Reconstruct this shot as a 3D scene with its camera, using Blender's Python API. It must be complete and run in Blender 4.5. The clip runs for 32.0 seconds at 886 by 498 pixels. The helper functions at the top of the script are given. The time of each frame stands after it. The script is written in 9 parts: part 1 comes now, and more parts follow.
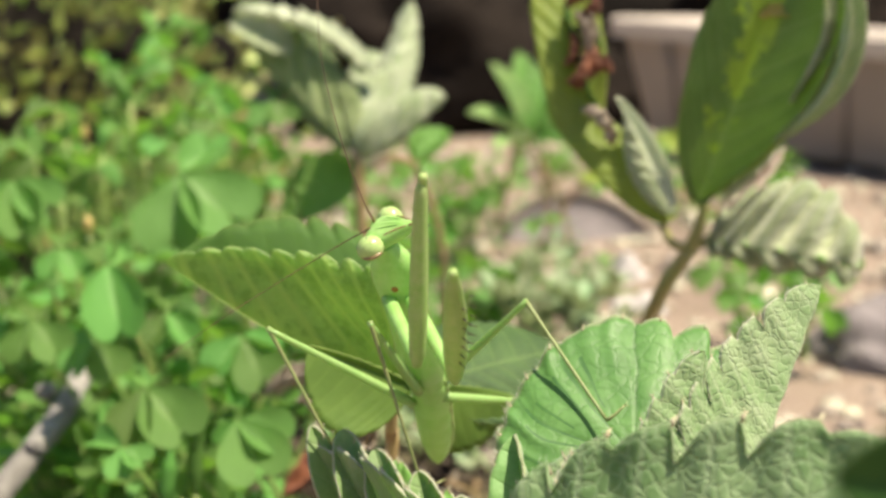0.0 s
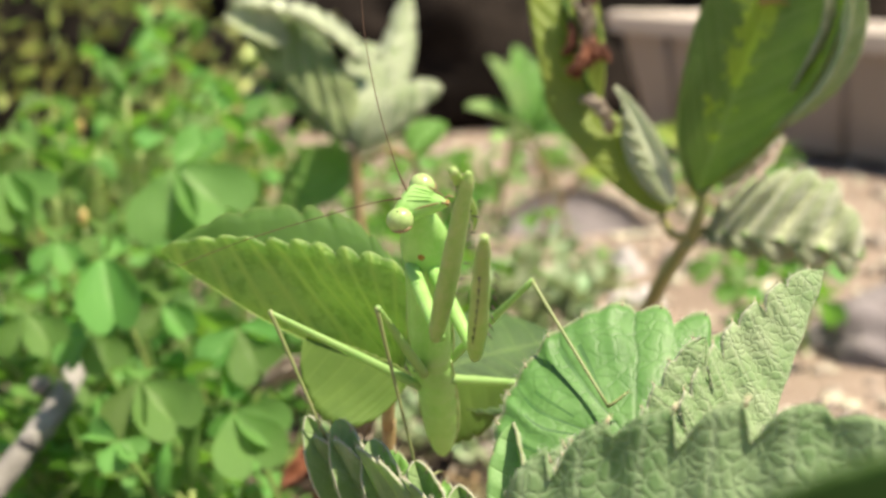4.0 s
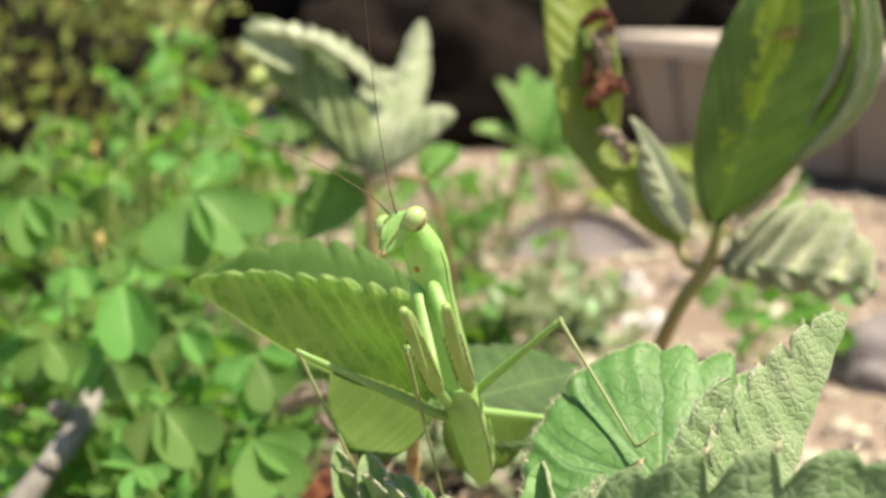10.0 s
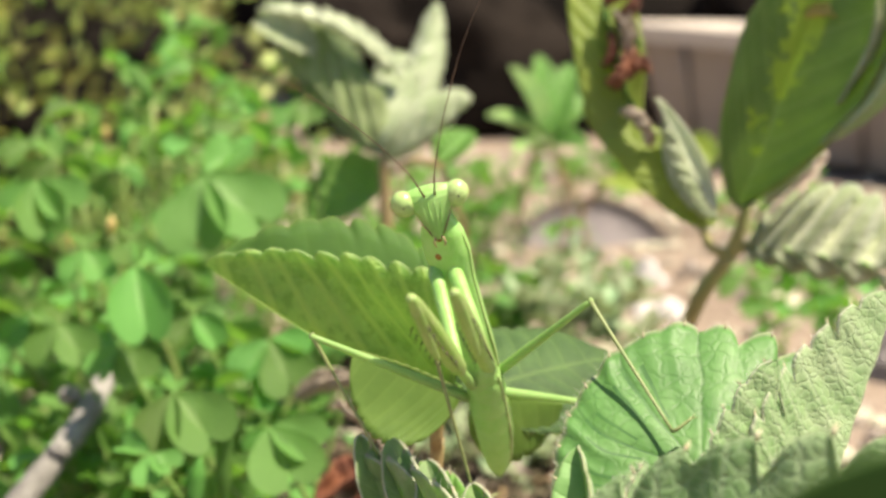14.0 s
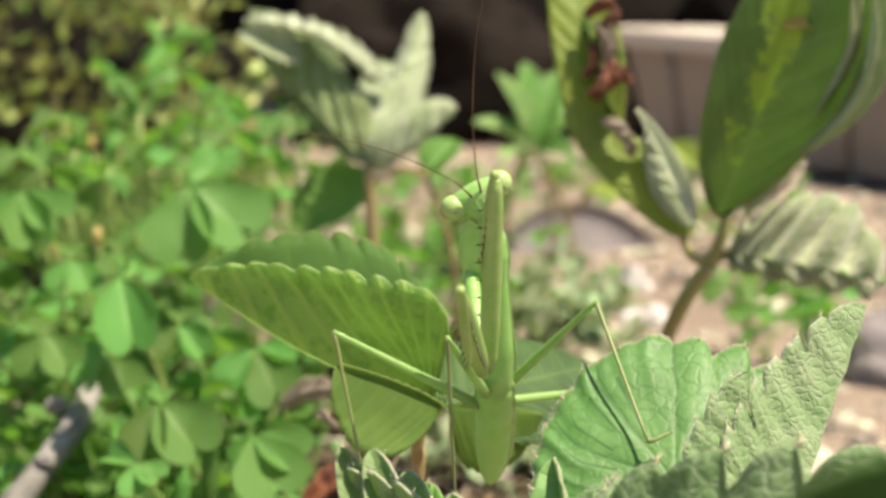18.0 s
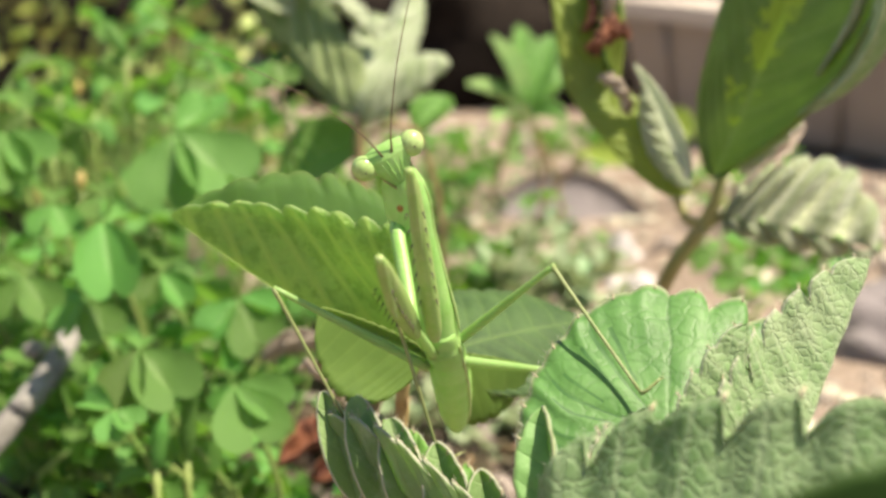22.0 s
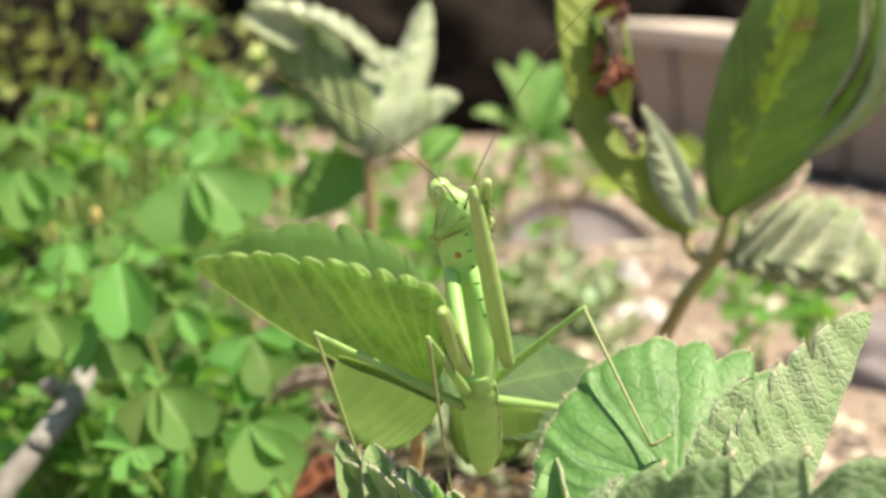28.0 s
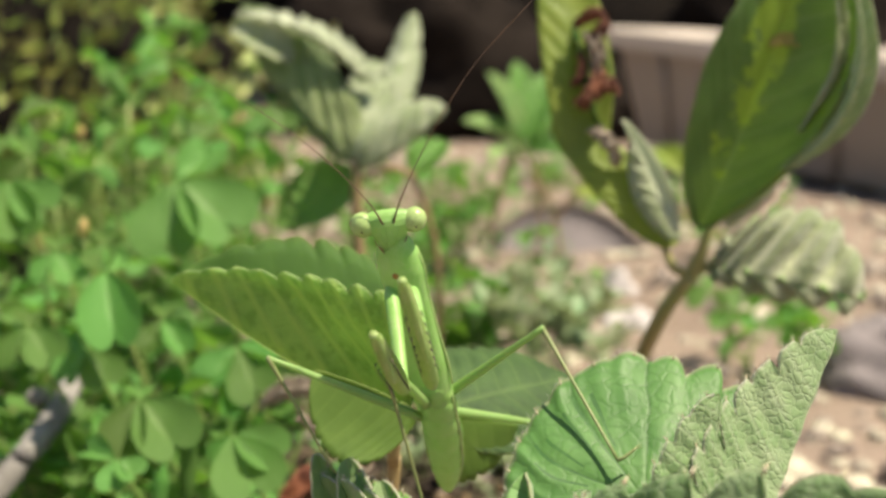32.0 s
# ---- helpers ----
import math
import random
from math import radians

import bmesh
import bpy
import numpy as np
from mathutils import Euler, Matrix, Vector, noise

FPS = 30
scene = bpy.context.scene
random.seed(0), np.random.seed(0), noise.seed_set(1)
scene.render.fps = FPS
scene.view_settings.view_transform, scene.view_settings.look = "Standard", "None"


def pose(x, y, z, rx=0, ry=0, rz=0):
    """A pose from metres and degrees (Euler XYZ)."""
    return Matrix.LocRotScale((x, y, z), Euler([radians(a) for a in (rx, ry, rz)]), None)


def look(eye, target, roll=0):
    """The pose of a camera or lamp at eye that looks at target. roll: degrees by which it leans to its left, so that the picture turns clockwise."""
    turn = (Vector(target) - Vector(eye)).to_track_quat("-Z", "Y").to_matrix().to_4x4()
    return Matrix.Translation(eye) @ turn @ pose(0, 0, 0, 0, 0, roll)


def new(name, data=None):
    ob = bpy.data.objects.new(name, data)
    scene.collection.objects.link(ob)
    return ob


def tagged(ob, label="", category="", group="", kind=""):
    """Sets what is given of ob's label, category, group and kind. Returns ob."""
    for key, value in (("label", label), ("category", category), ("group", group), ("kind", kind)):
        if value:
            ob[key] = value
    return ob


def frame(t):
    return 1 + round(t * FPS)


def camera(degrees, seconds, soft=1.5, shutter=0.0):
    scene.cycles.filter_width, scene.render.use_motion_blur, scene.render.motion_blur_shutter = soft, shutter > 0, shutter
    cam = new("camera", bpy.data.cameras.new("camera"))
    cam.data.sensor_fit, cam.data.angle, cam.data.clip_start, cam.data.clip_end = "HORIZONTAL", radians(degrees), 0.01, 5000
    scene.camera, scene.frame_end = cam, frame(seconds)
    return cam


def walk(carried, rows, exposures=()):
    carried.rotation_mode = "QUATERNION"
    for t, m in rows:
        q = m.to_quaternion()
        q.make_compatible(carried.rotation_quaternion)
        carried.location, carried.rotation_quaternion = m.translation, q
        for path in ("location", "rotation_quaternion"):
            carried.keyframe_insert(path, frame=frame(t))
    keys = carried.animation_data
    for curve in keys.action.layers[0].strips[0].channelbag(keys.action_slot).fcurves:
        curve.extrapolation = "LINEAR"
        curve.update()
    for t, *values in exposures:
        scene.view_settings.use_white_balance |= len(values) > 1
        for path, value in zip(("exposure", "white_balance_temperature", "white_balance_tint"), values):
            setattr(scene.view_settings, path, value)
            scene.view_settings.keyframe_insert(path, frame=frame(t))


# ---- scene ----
# A mantis nymph on strawberry leaves in a small sunny garden bed.
cam = camera(40.0, 32.0, soft=2.9)
cam.data.dof.use_dof = True
cam.data.dof.focus_distance = 0.119
cam.data.dof.aperture_fstop = 28.0
CAMERA_ROWS = [
    (0.0, -0.00000, 0.00000, 0.12000, 79.502, -0.000, -0.000),
    (0.5, 0.00024, 0.00048, 0.11956, 79.485, -0.002, -0.051),
    (1.0, -0.00018, 0.00082, 0.11952, 79.424, 0.043, -0.064),
    (1.5, -0.00001, 0.00087, 0.11927, 79.359, 0.055, -0.128),
    (2.0, -0.00004, 0.00115, 0.11912, 79.295, 0.121, -0.128),
    (2.5, 0.00030, 0.00129, 0.11870, 79.283, 0.197, -0.146),
    (3.0, 0.00033, 0.00135, 0.11869, 79.282, 0.258, -0.137),
    (3.5, 0.00010, 0.00153, 0.11866, 79.315, 0.190, -0.122),
    (5.5, 0.00015, 0.00222, 0.11755, 79.389, 0.143, -0.133),
    (6.0, 0.00054, 0.00324, 0.11631, 79.263, 0.271, -0.160),
    (6.5, -0.00000, 0.00315, 0.11653, 79.310, 0.257, -0.126),
    (7.0, -0.00053, 0.00335, 0.11676, 79.359, 0.253, -0.056),
    (7.5, -0.00052, 0.00270, 0.11737, 79.513, 0.188, -0.093),
    (7.7, -0.00084, 0.00217, 0.11811, 79.627, 0.146, -0.092),
    (8.0, -0.00145, 0.00142, 0.11905, 79.762, 0.044, -0.110),
    (8.5, -0.00120, 0.00048, 0.11988, 79.972, -0.027, -0.166),
    (9.0, -0.00143, -0.00035, 0.12087, 80.149, -0.076, -0.140),
    (9.5, -0.00186, -0.00002, 0.12107, 80.175, -0.117, 0.079),
    (10.0, -0.00264, 0.00004, 0.12124, 80.129, -0.179, 0.058),
    (10.5, -0.00303, -0.00011, 0.12166, 80.212, -0.296, 0.148),
    (11.0, -0.00318, 0.00006, 0.12164, 80.237, -0.331, 0.255),
    (11.5, -0.00356, 0.00048, 0.12135, 80.153, -0.311, 0.271),
    (12.0, -0.00368, 0.00034, 0.12139, 80.179, -0.361, 0.250),
    (12.5, -0.00381, 0.00052, 0.12143, 80.200, -0.364, 0.320),
    (13.0, -0.00418, 0.00154, 0.12085, 80.100, -0.384, 0.384),
    (13.5, -0.00452, 0.00266, 0.12018, 79.961, -0.351, 0.390),
    (14.0, -0.00476, 0.00490, 0.11887, 79.712, -0.303, 0.452),
    (14.5, -0.00465, 0.00477, 0.11910, 79.780, -0.239, 0.414),
    (16.5, -0.00382, 0.00313, 0.12022, 79.981, -0.232, 0.172),
    (17.0, -0.00349, 0.00328, 0.11994, 79.961, -0.276, 0.225),
    (17.5, -0.00435, 0.00338, 0.12009, 79.904, -0.227, -0.016),
    (18.0, -0.00368, 0.00298, 0.12025, 79.929, -0.154, -0.089),
    (18.4, -0.00245, 0.00260, 0.12019, 79.994, -0.137, -0.014),
    (18.5, -0.00171, 0.00262, 0.12047, 80.032, -0.143, -0.067),
    (19.0, -0.00181, 0.00262, 0.12090, 80.042, -0.318, -0.099),
    (19.5, -0.00219, 0.00311, 0.12073, 79.988, -0.324, -0.201),
    (20.0, -0.00245, 0.00409, 0.12091, 80.001, -0.383, -0.035),
    (20.5, -0.00274, 0.00381, 0.12062, 79.486, -0.514, -0.257),
    (21.0, -0.00346, 0.00449, 0.12079, 78.992, -1.175, -0.272),
    (21.2, -0.00300, 0.00505, 0.11952, 78.729, -1.365, -0.377),
    (21.5, -0.00363, 0.00613, 0.11737, 78.460, -1.675, -0.329),
    (22.0, -0.00403, 0.00668, 0.11693, 78.407, -2.019, -0.363),
    (22.5, -0.00446, 0.00706, 0.11708, 78.464, -2.003, -0.221),
    (23.0, -0.00419, 0.00787, 0.11605, 78.342, -2.007, -0.225),
    (23.5, -0.00390, 0.00808, 0.11580, 78.383, -1.838, -0.242),
    (24.0, -0.00403, 0.00800, 0.11610, 78.384, -1.905, -0.144),
    (24.5, -0.00430, 0.00755, 0.11647, 78.490, -1.847, -0.200),
    (25.0, -0.00415, 0.00712, 0.11692, 78.531, -1.756, -0.156),
    (25.5, -0.00411, 0.00652, 0.11747, 78.704, -1.846, -0.013),
    (26.0, -0.00434, 0.00620, 0.11831, 78.855, -1.844, 0.029),
    (26.2, -0.00439, 0.00512, 0.11858, 78.923, -1.774, -0.101),
    (26.5, -0.00535, 0.00412, 0.12052, 79.286, -1.818, -0.052),
    (28.5, -0.00468, 0.00368, 0.12098, 79.353, -1.818, -0.124),
    (29.0, -0.00390, 0.00387, 0.12069, 79.361, -1.810, -0.060),
    (29.5, -0.00413, 0.00407, 0.12076, 79.339, -1.751, -0.153),
    (30.0, -0.00387, 0.00369, 0.12089, 79.366, -1.846, -0.168),
    (30.5, -0.00274, 0.00262, 0.12138, 79.506, -1.780, -0.188),
    (31.0, -0.00241, 0.00249, 0.12178, 79.550, -1.759, -0.303),
    (31.5, -0.00271, 0.00196, 0.12222, 79.543, -1.735, -0.424),
    (32.0, -0.00286, 0.00208, 0.12256, 79.608, -1.864, -0.338),
]
walk(cam, [(t, pose(*p)) for t, *p in CAMERA_ROWS], exposures=[(0.0, 0.97, 7000, 13.0), (3.0, 1.02, 7000, 13.0), (6.0, 0.99, 7000, 13.0), (12.0, 0.99, 7000, 13.0), (14.0, 1.11, 7000, 13.0), (17.0, 0.93, 7000, 13.0), (20.0, 0.93, 7000, 13.0), (22.0, 1.05, 7000, 13.0), (24.0, 1.05, 7000, 13.0), (26.0, 1.09, 7000, 13.0), (30.0, 1.05, 7000, 13.0), (31.0, 0.89, 7000, 13.0), (32.0, 0.71, 7000, 13.0)])

# ---- world and sun ----
SUN = Vector((0.36, -0.13, 0.92)).normalized()
world = bpy.data.worlds.new("sky")
scene.world = world
world.use_nodes = True
wn = world.node_tree.nodes
sky = wn.new("ShaderNodeTexSky")
sky.sky_type, sky.sun_disc = "NISHITA", False
sky.sun_elevation = math.asin(SUN.z)
sky.sun_rotation = math.atan2(SUN.x, SUN.y)
world.node_tree.links.new(sky.outputs[0], wn["Background"].inputs[0])
wn["Background"].inputs[1].default_value = 0.075
sun_data = bpy.data.lights.new("sun", "SUN")
sun_data.energy, sun_data.angle, sun_data.color = 5.0, radians(0.6), (1.0, 0.93, 0.76)
sun = new("sun", sun_data)
sun.matrix_world = look(SUN * 5, (0, 0, 0))


# ---- materials ----
def nodes_of(name):
    m = bpy.data.materials.new(name)
    m.use_nodes = True
    return m, m.node_tree.nodes, m.node_tree.links


def mixed(n, l, fac, a, b):
    """A colour node that mixes two colours or sockets."""
    k = n.new("ShaderNodeMix")
    k.data_type = "RGBA"
    for socket, v in ((k.inputs[0], fac), (k.inputs[6], a), (k.inputs[7], b)):
        if isinstance(v, bpy.types.NodeSocket):
            l.new(v, socket)
        elif isinstance(v, tuple):
            socket.default_value = (*v, 1)
        else:
            socket.default_value = v
    return k.outputs[2]


def maths(n, l, op, a, b=0.0):
    k = n.new("ShaderNodeMath")
    k.operation = op
    for socket, v in ((k.inputs[0], a), (k.inputs[1], b)):
        if isinstance(v, bpy.types.NodeSocket):
            l.new(v, socket)
        else:
            socket.default_value = v
    return k.outputs[0]


def ramp(n, l, value, lo, hi):
    k = n.new("ShaderNodeMapRange")
    k.inputs[1].default_value, k.inputs[2].default_value = lo, hi
    l.new(value, k.inputs[0])
    return k.outputs[0]


def noisy(n, l, scale, detail=3.0, rough=0.6):
    c = n.new("ShaderNodeTexCoord")
    k = n.new("ShaderNodeTexNoise")
    k.inputs["Scale"].default_value, k.inputs["Detail"].default_value = scale, detail
    k.inputs["Roughness"].default_value = rough
    l.new(c.outputs["Object"], k.inputs["Vector"])
    return k.outputs["Fac"]


def bumped(n, l, bsdf, height, strength, distance):
    k = n.new("ShaderNodeBump")
    k.inputs["Strength"].default_value, k.inputs["Distance"].default_value = strength, distance
    l.new(height, k.inputs["Height"])
    l.new(k.outputs[0], bsdf.inputs["Normal"])


def surface(name, c1, c2, scale, fine, rough=0.6, bump=0.3, distance=0.0005, trans=0.0, tint=None, c3=None, sheen=0.0, vary=0.0, island=False, spec=0.5):
    """A two-scale surface. trans: the share of light that passes through, in the colour tint. vary: a change of brightness from thing to thing."""
    m, n, l = nodes_of(name)
    b, out = n["Principled BSDF"], n["Material Output"]
    big, small = noisy(n, l, scale, 2.0), noisy(n, l, fine, 4.0, 0.7)
    col = mixed(n, l, ramp(n, l, big, 0.35, 0.65), c1, c2)
    col = mixed(n, l, maths(n, l, "MULTIPLY", ramp(n, l, small, 0.45, 0.75), 0.6), col, c3 or tuple(0.6 * v for v in c1))
    if vary:
        info = n.new("ShaderNodeNewGeometry" if island else "ShaderNodeObjectInfo")
        chance = info.outputs["Random Per Island" if island else "Random"]
        hsv = n.new("ShaderNodeHueSaturation")
        l.new(col, hsv.inputs["Color"])
        l.new(maths(n, l, "ADD", maths(n, l, "MULTIPLY", chance, 2 * vary), 1 - vary), hsv.inputs["Value"])
        l.new(maths(n, l, "ADD", maths(n, l, "MULTIPLY", chance, 0.09 if island else 0.05), 0.475), hsv.inputs["Hue"])
        col = hsv.outputs[0]
    l.new(col, b.inputs["Base Color"])
    b.inputs["Roughness"].default_value = rough
    b.inputs["Sheen Weight"].default_value = sheen
    b.inputs["Specular IOR Level"].default_value = spec
    if bump:
        bumped(n, l, b, small, bump, distance)
    if trans:
        t = n.new("ShaderNodeBsdfTranslucent")
        mx = n.new("ShaderNodeMixShader")
        mx.inputs[0].default_value = trans
        l.new(mixed(n, l, 0.6, col, tint or c1), t.inputs["Color"])
        l.new(b.outputs[0], mx.inputs[1])
        l.new(t.outputs[0], mx.inputs[2])
        l.new(mx.outputs[0], out.inputs["Surface"])
    return m


def leaf_skin(name, c1, c2, vein, rough, trans, tint, net=0.5, veinwide=0.07, sheen=0.0, worn=None, cell=900, relief=0.55, veins_shown=0.75, rim=0.4, wrinkle=0.0, blotch=None, rim_from=0.965, vein_relief=1.0, sun_patch=None, spec=0.5, mottle=None):
    """A leaf's surface: midrib, side veins that run to the teeth, a fine net between them, blotches."""
    m, n, l = nodes_of(name)
    b, out = n["Principled BSDF"], n["Material Output"]
    uv = n.new("ShaderNodeUVMap")
    uv.uv_map = "leaf"
    sep = n.new("ShaderNodeSeparateXYZ")
    l.new(uv.outputs[0], sep.inputs[0])
    across = maths(n, l, "ABSOLUTE", sep.outputs[0])
    side = maths(n, l, "ABSOLUTE", maths(n, l, "SUBTRACT", maths(n, l, "FRACT", sep.outputs[1]), 0.5))
    veins = maths(n, l, "MAXIMUM", ramp(n, l, side, veinwide, 0.015), ramp(n, l, across, 0.05, 0.012))
    cells = n.new("ShaderNodeTexVoronoi")
    cells.feature = "DISTANCE_TO_EDGE"
    cells.inputs["Scale"].default_value = cell
    co = n.new("ShaderNodeTexCoord")
    warp = n.new("ShaderNodeTexNoise")
    warp.inputs["Scale"].default_value = cell * 0.55
    l.new(co.outputs["Object"], warp.inputs["Vector"])
    bent = n.new("ShaderNodeVectorMath")
    bent.operation = "MULTIPLY_ADD"
    bent.inputs[1].default_value = (1.9 / cell,) * 3
    l.new(warp.outputs["Color"], bent.inputs[0])
    l.new(co.outputs["Object"], bent.inputs[2])
    l.new(bent.outputs[0], cells.inputs["Vector"])
    lines = ramp(n, l, cells.outputs["Distance"], 0.16, 0.0)
    big, small = noisy(n, l, 160, 3.0), noisy(n, l, 1600, 3.0)
    col = mixed(n, l, ramp(n, l, big, 0.35, 0.65), c1, c2)
    col = mixed(n, l, maths(n, l, "MULTIPLY", lines, 0.45 * net), col, vein)
    col = mixed(n, l, maths(n, l, "MULTIPLY", ramp(n, l, small, 0.5, 0.8), 0.35), col, tuple(0.55 * v for v in c2))
    if blotch:
        col = mixed(n, l, maths(n, l, "MULTIPLY", ramp(n, l, noisy(n, l, 240, 4.0, 0.7), 0.52, 0.62), 0.7), col, blotch)
    col = mixed(n, l, maths(n, l, "MULTIPLY", veins, veins_shown), col, vein)
    if mottle:
        # dark puckers between the veins
        pucker = maths(n, l, "MULTIPLY", ramp(n, l, noisy(n, l, 480, 3.0, 0.65), 0.46, 0.60), ramp(n, l, veins, 0.6, 0.0))
        col = mixed(n, l, maths(n, l, "MULTIPLY", pucker, 0.52), col, mottle)
    if sun_patch:
        # sun through the blade painted as a ragged lime patch on one half
        ragged = maths(n, l, "SUBTRACT", noisy(n, l, 210, 3.0, 0.6), 0.5)
        u = maths(n, l, "ADD", sep.outputs[0], maths(n, l, "MULTIPLY", ragged, 0.55))
        v = maths(n, l, "ADD", sep.outputs[1], maths(n, l, "MULTIPLY", ragged, 14.0))
        mask = maths(n, l, "MULTIPLY", maths(n, l, "MULTIPLY", ramp(n, l, u, -0.62, -0.56), ramp(n, l, u, 0.16, 0.10)), ramp(n, l, v, 9.6, 10.2))
        col = mixed(n, l, maths(n, l, "MULTIPLY", mask, 0.78), col, sun_patch)
    edge = ramp(n, l, across, rim_from, 1.0)
    col = mixed(n, l, maths(n, l, "MULTIPLY", edge, rim), col, worn or (0.30, 0.24, 0.13))
    l.new(col, b.inputs["Base Color"])
    b.inputs["Roughness"].default_value = rough
    b.inputs["Sheen Weight"].default_value = sheen
    b.inputs["Specular IOR Level"].default_value = spec
    height = maths(n, l, "SUBTRACT", maths(n, l, "MULTIPLY", small, 0.35), maths(n, l, "ADD", maths(n, l, "MULTIPLY", lines, 0.5 * net), maths(n, l, "MULTIPLY", veins, vein_relief)))
    if wrinkle:
        height = maths(n, l, "ADD", height, maths(n, l, "MULTIPLY", maths(n, l, "ADD", cells.outputs["Distance"], noisy(n, l, cell * 0.7, 2.0)), wrinkle))
    bumped(n, l, b, height, relief, 0.0004)
    t = n.new("ShaderNodeBsdfTranslucent")
    l.new(mixed(n, l, 0.35 if sun_patch else 0.45 if mottle else 0.7, col, tint), t.inputs["Color"])
    mx = n.new("ShaderNodeMixShader")
    mx.inputs[0].default_value = trans
    l.new(b.outputs[0], mx.inputs[1])
    l.new(t.outputs[0], mx.inputs[2])
    l.new(mx.outputs[0], out.inputs["Surface"])
    return m


LEAF_TOP = leaf_skin("leaf_top", (0.13, 0.30, 0.065), (0.18, 0.38, 0.09), (0.25, 0.46, 0.13), 0.5, 0.40, (0.34, 0.62, 0.05), net=0.3, relief=0.3)
LEAF_BRIGHT = leaf_skin("leaf_top_bright", (0.19, 0.40, 0.125), (0.26, 0.47, 0.17), (0.14, 0.31, 0.08), 0.55, 0.35, (0.40, 0.62, 0.10), net=0.3, relief=0.25, veins_shown=0.4)
LEAF_SATIN = leaf_skin("leaf_top_satin", (0.085, 0.225, 0.055), (0.140, 0.31, 0.088), (0.035, 0.11, 0.025), 0.52, 0.34, (0.34, 0.60, 0.10), net=0.55, veinwide=0.035, relief=0.32, veins_shown=0.5, rim=0.8, worn=(0.42, 0.42, 0.28), wrinkle=0.06, cell=520, vein_relief=0.25)
LEAF_WRINKLED = leaf_skin("leaf_underside_wrinkled", (0.18, 0.32, 0.11), (0.36, 0.46, 0.25), (0.42, 0.50, 0.31), 0.62, 0.32, (0.40, 0.62, 0.18), net=0.55, sheen=0.25, cell=1150, relief=0.55, veins_shown=0.45, wrinkle=0.35, rim=0.8, worn=(0.50, 0.49, 0.38), vein_relief=0.2)
LEAF_BLUNT = leaf_skin("leaf_underside_crenate", (0.105, 0.215, 0.070), (0.215, 0.325, 0.150), (0.36, 0.47, 0.27), 0.65, 0.32, (0.34, 0.58, 0.16), net=0.9, sheen=0.2, cell=760, relief=0.5, veins_shown=0.5, wrinkle=0.45, rim=0.2, worn=(0.30, 0.30, 0.18), vein_relief=0.3)
# the lime patch on this skin is sunlight put into the colour
LEAF_CUP = leaf_skin("leaf_cupped_green", (0.165, 0.295, 0.095), (0.245, 0.395, 0.14), (0.40, 0.53, 0.27), 0.5, 0.60, (0.48, 0.74, 0.17), net=0.4, veins_shown=0.5, relief=0.35, rim=0.2, sun_patch=(0.62, 0.84, 0.12))
LEAF_FRESH = leaf_skin("leaf_fresh_green", (0.22, 0.40, 0.13), (0.32, 0.48, 0.17), (0.20, 0.36, 0.10), 0.55, 0.40, (0.45, 0.66, 0.14), net=0.3, relief=0.25, veins_shown=0.4)
LEAF_LIME = leaf_skin("leaf_yellow_green", (0.22, 0.31, 0.05), (0.30, 0.38, 0.06), (0.18, 0.26, 0.05), 0.5, 0.45, (0.5, 0.62, 0.06), net=0.3, veins_shown=0.3, relief=0.3, rim=0.2)
LEAF_PALE = leaf_skin("leaf_silvery_underside", (0.46, 0.53, 0.35), (0.60, 0.64, 0.48), (0.40, 0.48, 0.30), 0.65, 0.22, (0.5, 0.62, 0.25), net=0.4, sheen=0.4, veins_shown=0.35, relief=0.4, rim=0.2)
LEAF_UNDER = leaf_skin("leaf_underside", (0.24, 0.36, 0.165), (0.37, 0.47, 0.27), (0.48, 0.56, 0.37), 0.65, 0.28, (0.45, 0.62, 0.18), net=0.9, sheen=0.3, cell=1000, relief=0.35)
LEAF_GREY = leaf_skin("leaf_underside_grey", (0.19, 0.29, 0.135), (0.26, 0.36, 0.185), (0.36, 0.45, 0.26), 0.65, 0.28, (0.35, 0.55, 0.15), net=0.9, sheen=0.3, cell=1000, relief=0.35)
LEAF_MID = leaf_skin("leaf_green_underside", (0.17, 0.33, 0.08), (0.29, 0.46, 0.14), (0.34, 0.50, 0.17), 0.6, 0.55, (0.48, 0.80, 0.16), net=0.6, veins_shown=0.5, veinwide=0.16, cell=700, relief=0.25, wrinkle=0.3, rim=0.3, worn=(0.42, 0.48, 0.26))
LEAF_PUCKER = leaf_skin("leaf_puckered_underside", (0.23, 0.41, 0.12), (0.34, 0.53, 0.165), (0.43, 0.56, 0.18), 0.62, 0.58, (0.49, 0.75, 0.23), net=0.5, veins_shown=0.7, veinwide=0.20, cell=520, relief=0.7, wrinkle=0.9, rim=0.3, worn=(0.50, 0.54, 0.36), vein_relief=-0.5, rim_from=0.975, mottle=(0.06, 0.15, 0.03))
# lit counterpart of LEAF_DIM: its yellowish green holds the sun shining through
LEAF_LIT = leaf_skin("leaf_lit_yellowish", (0.10, 0.19, 0.030), (0.145, 0.25, 0.045), (0.21, 0.32, 0.07), 0.7, 0.45, (0.39, 0.60, 0.09), net=0.15, veins_shown=0.35, veinwide=0.10, cell=600, relief=0.12, rim=0.2)
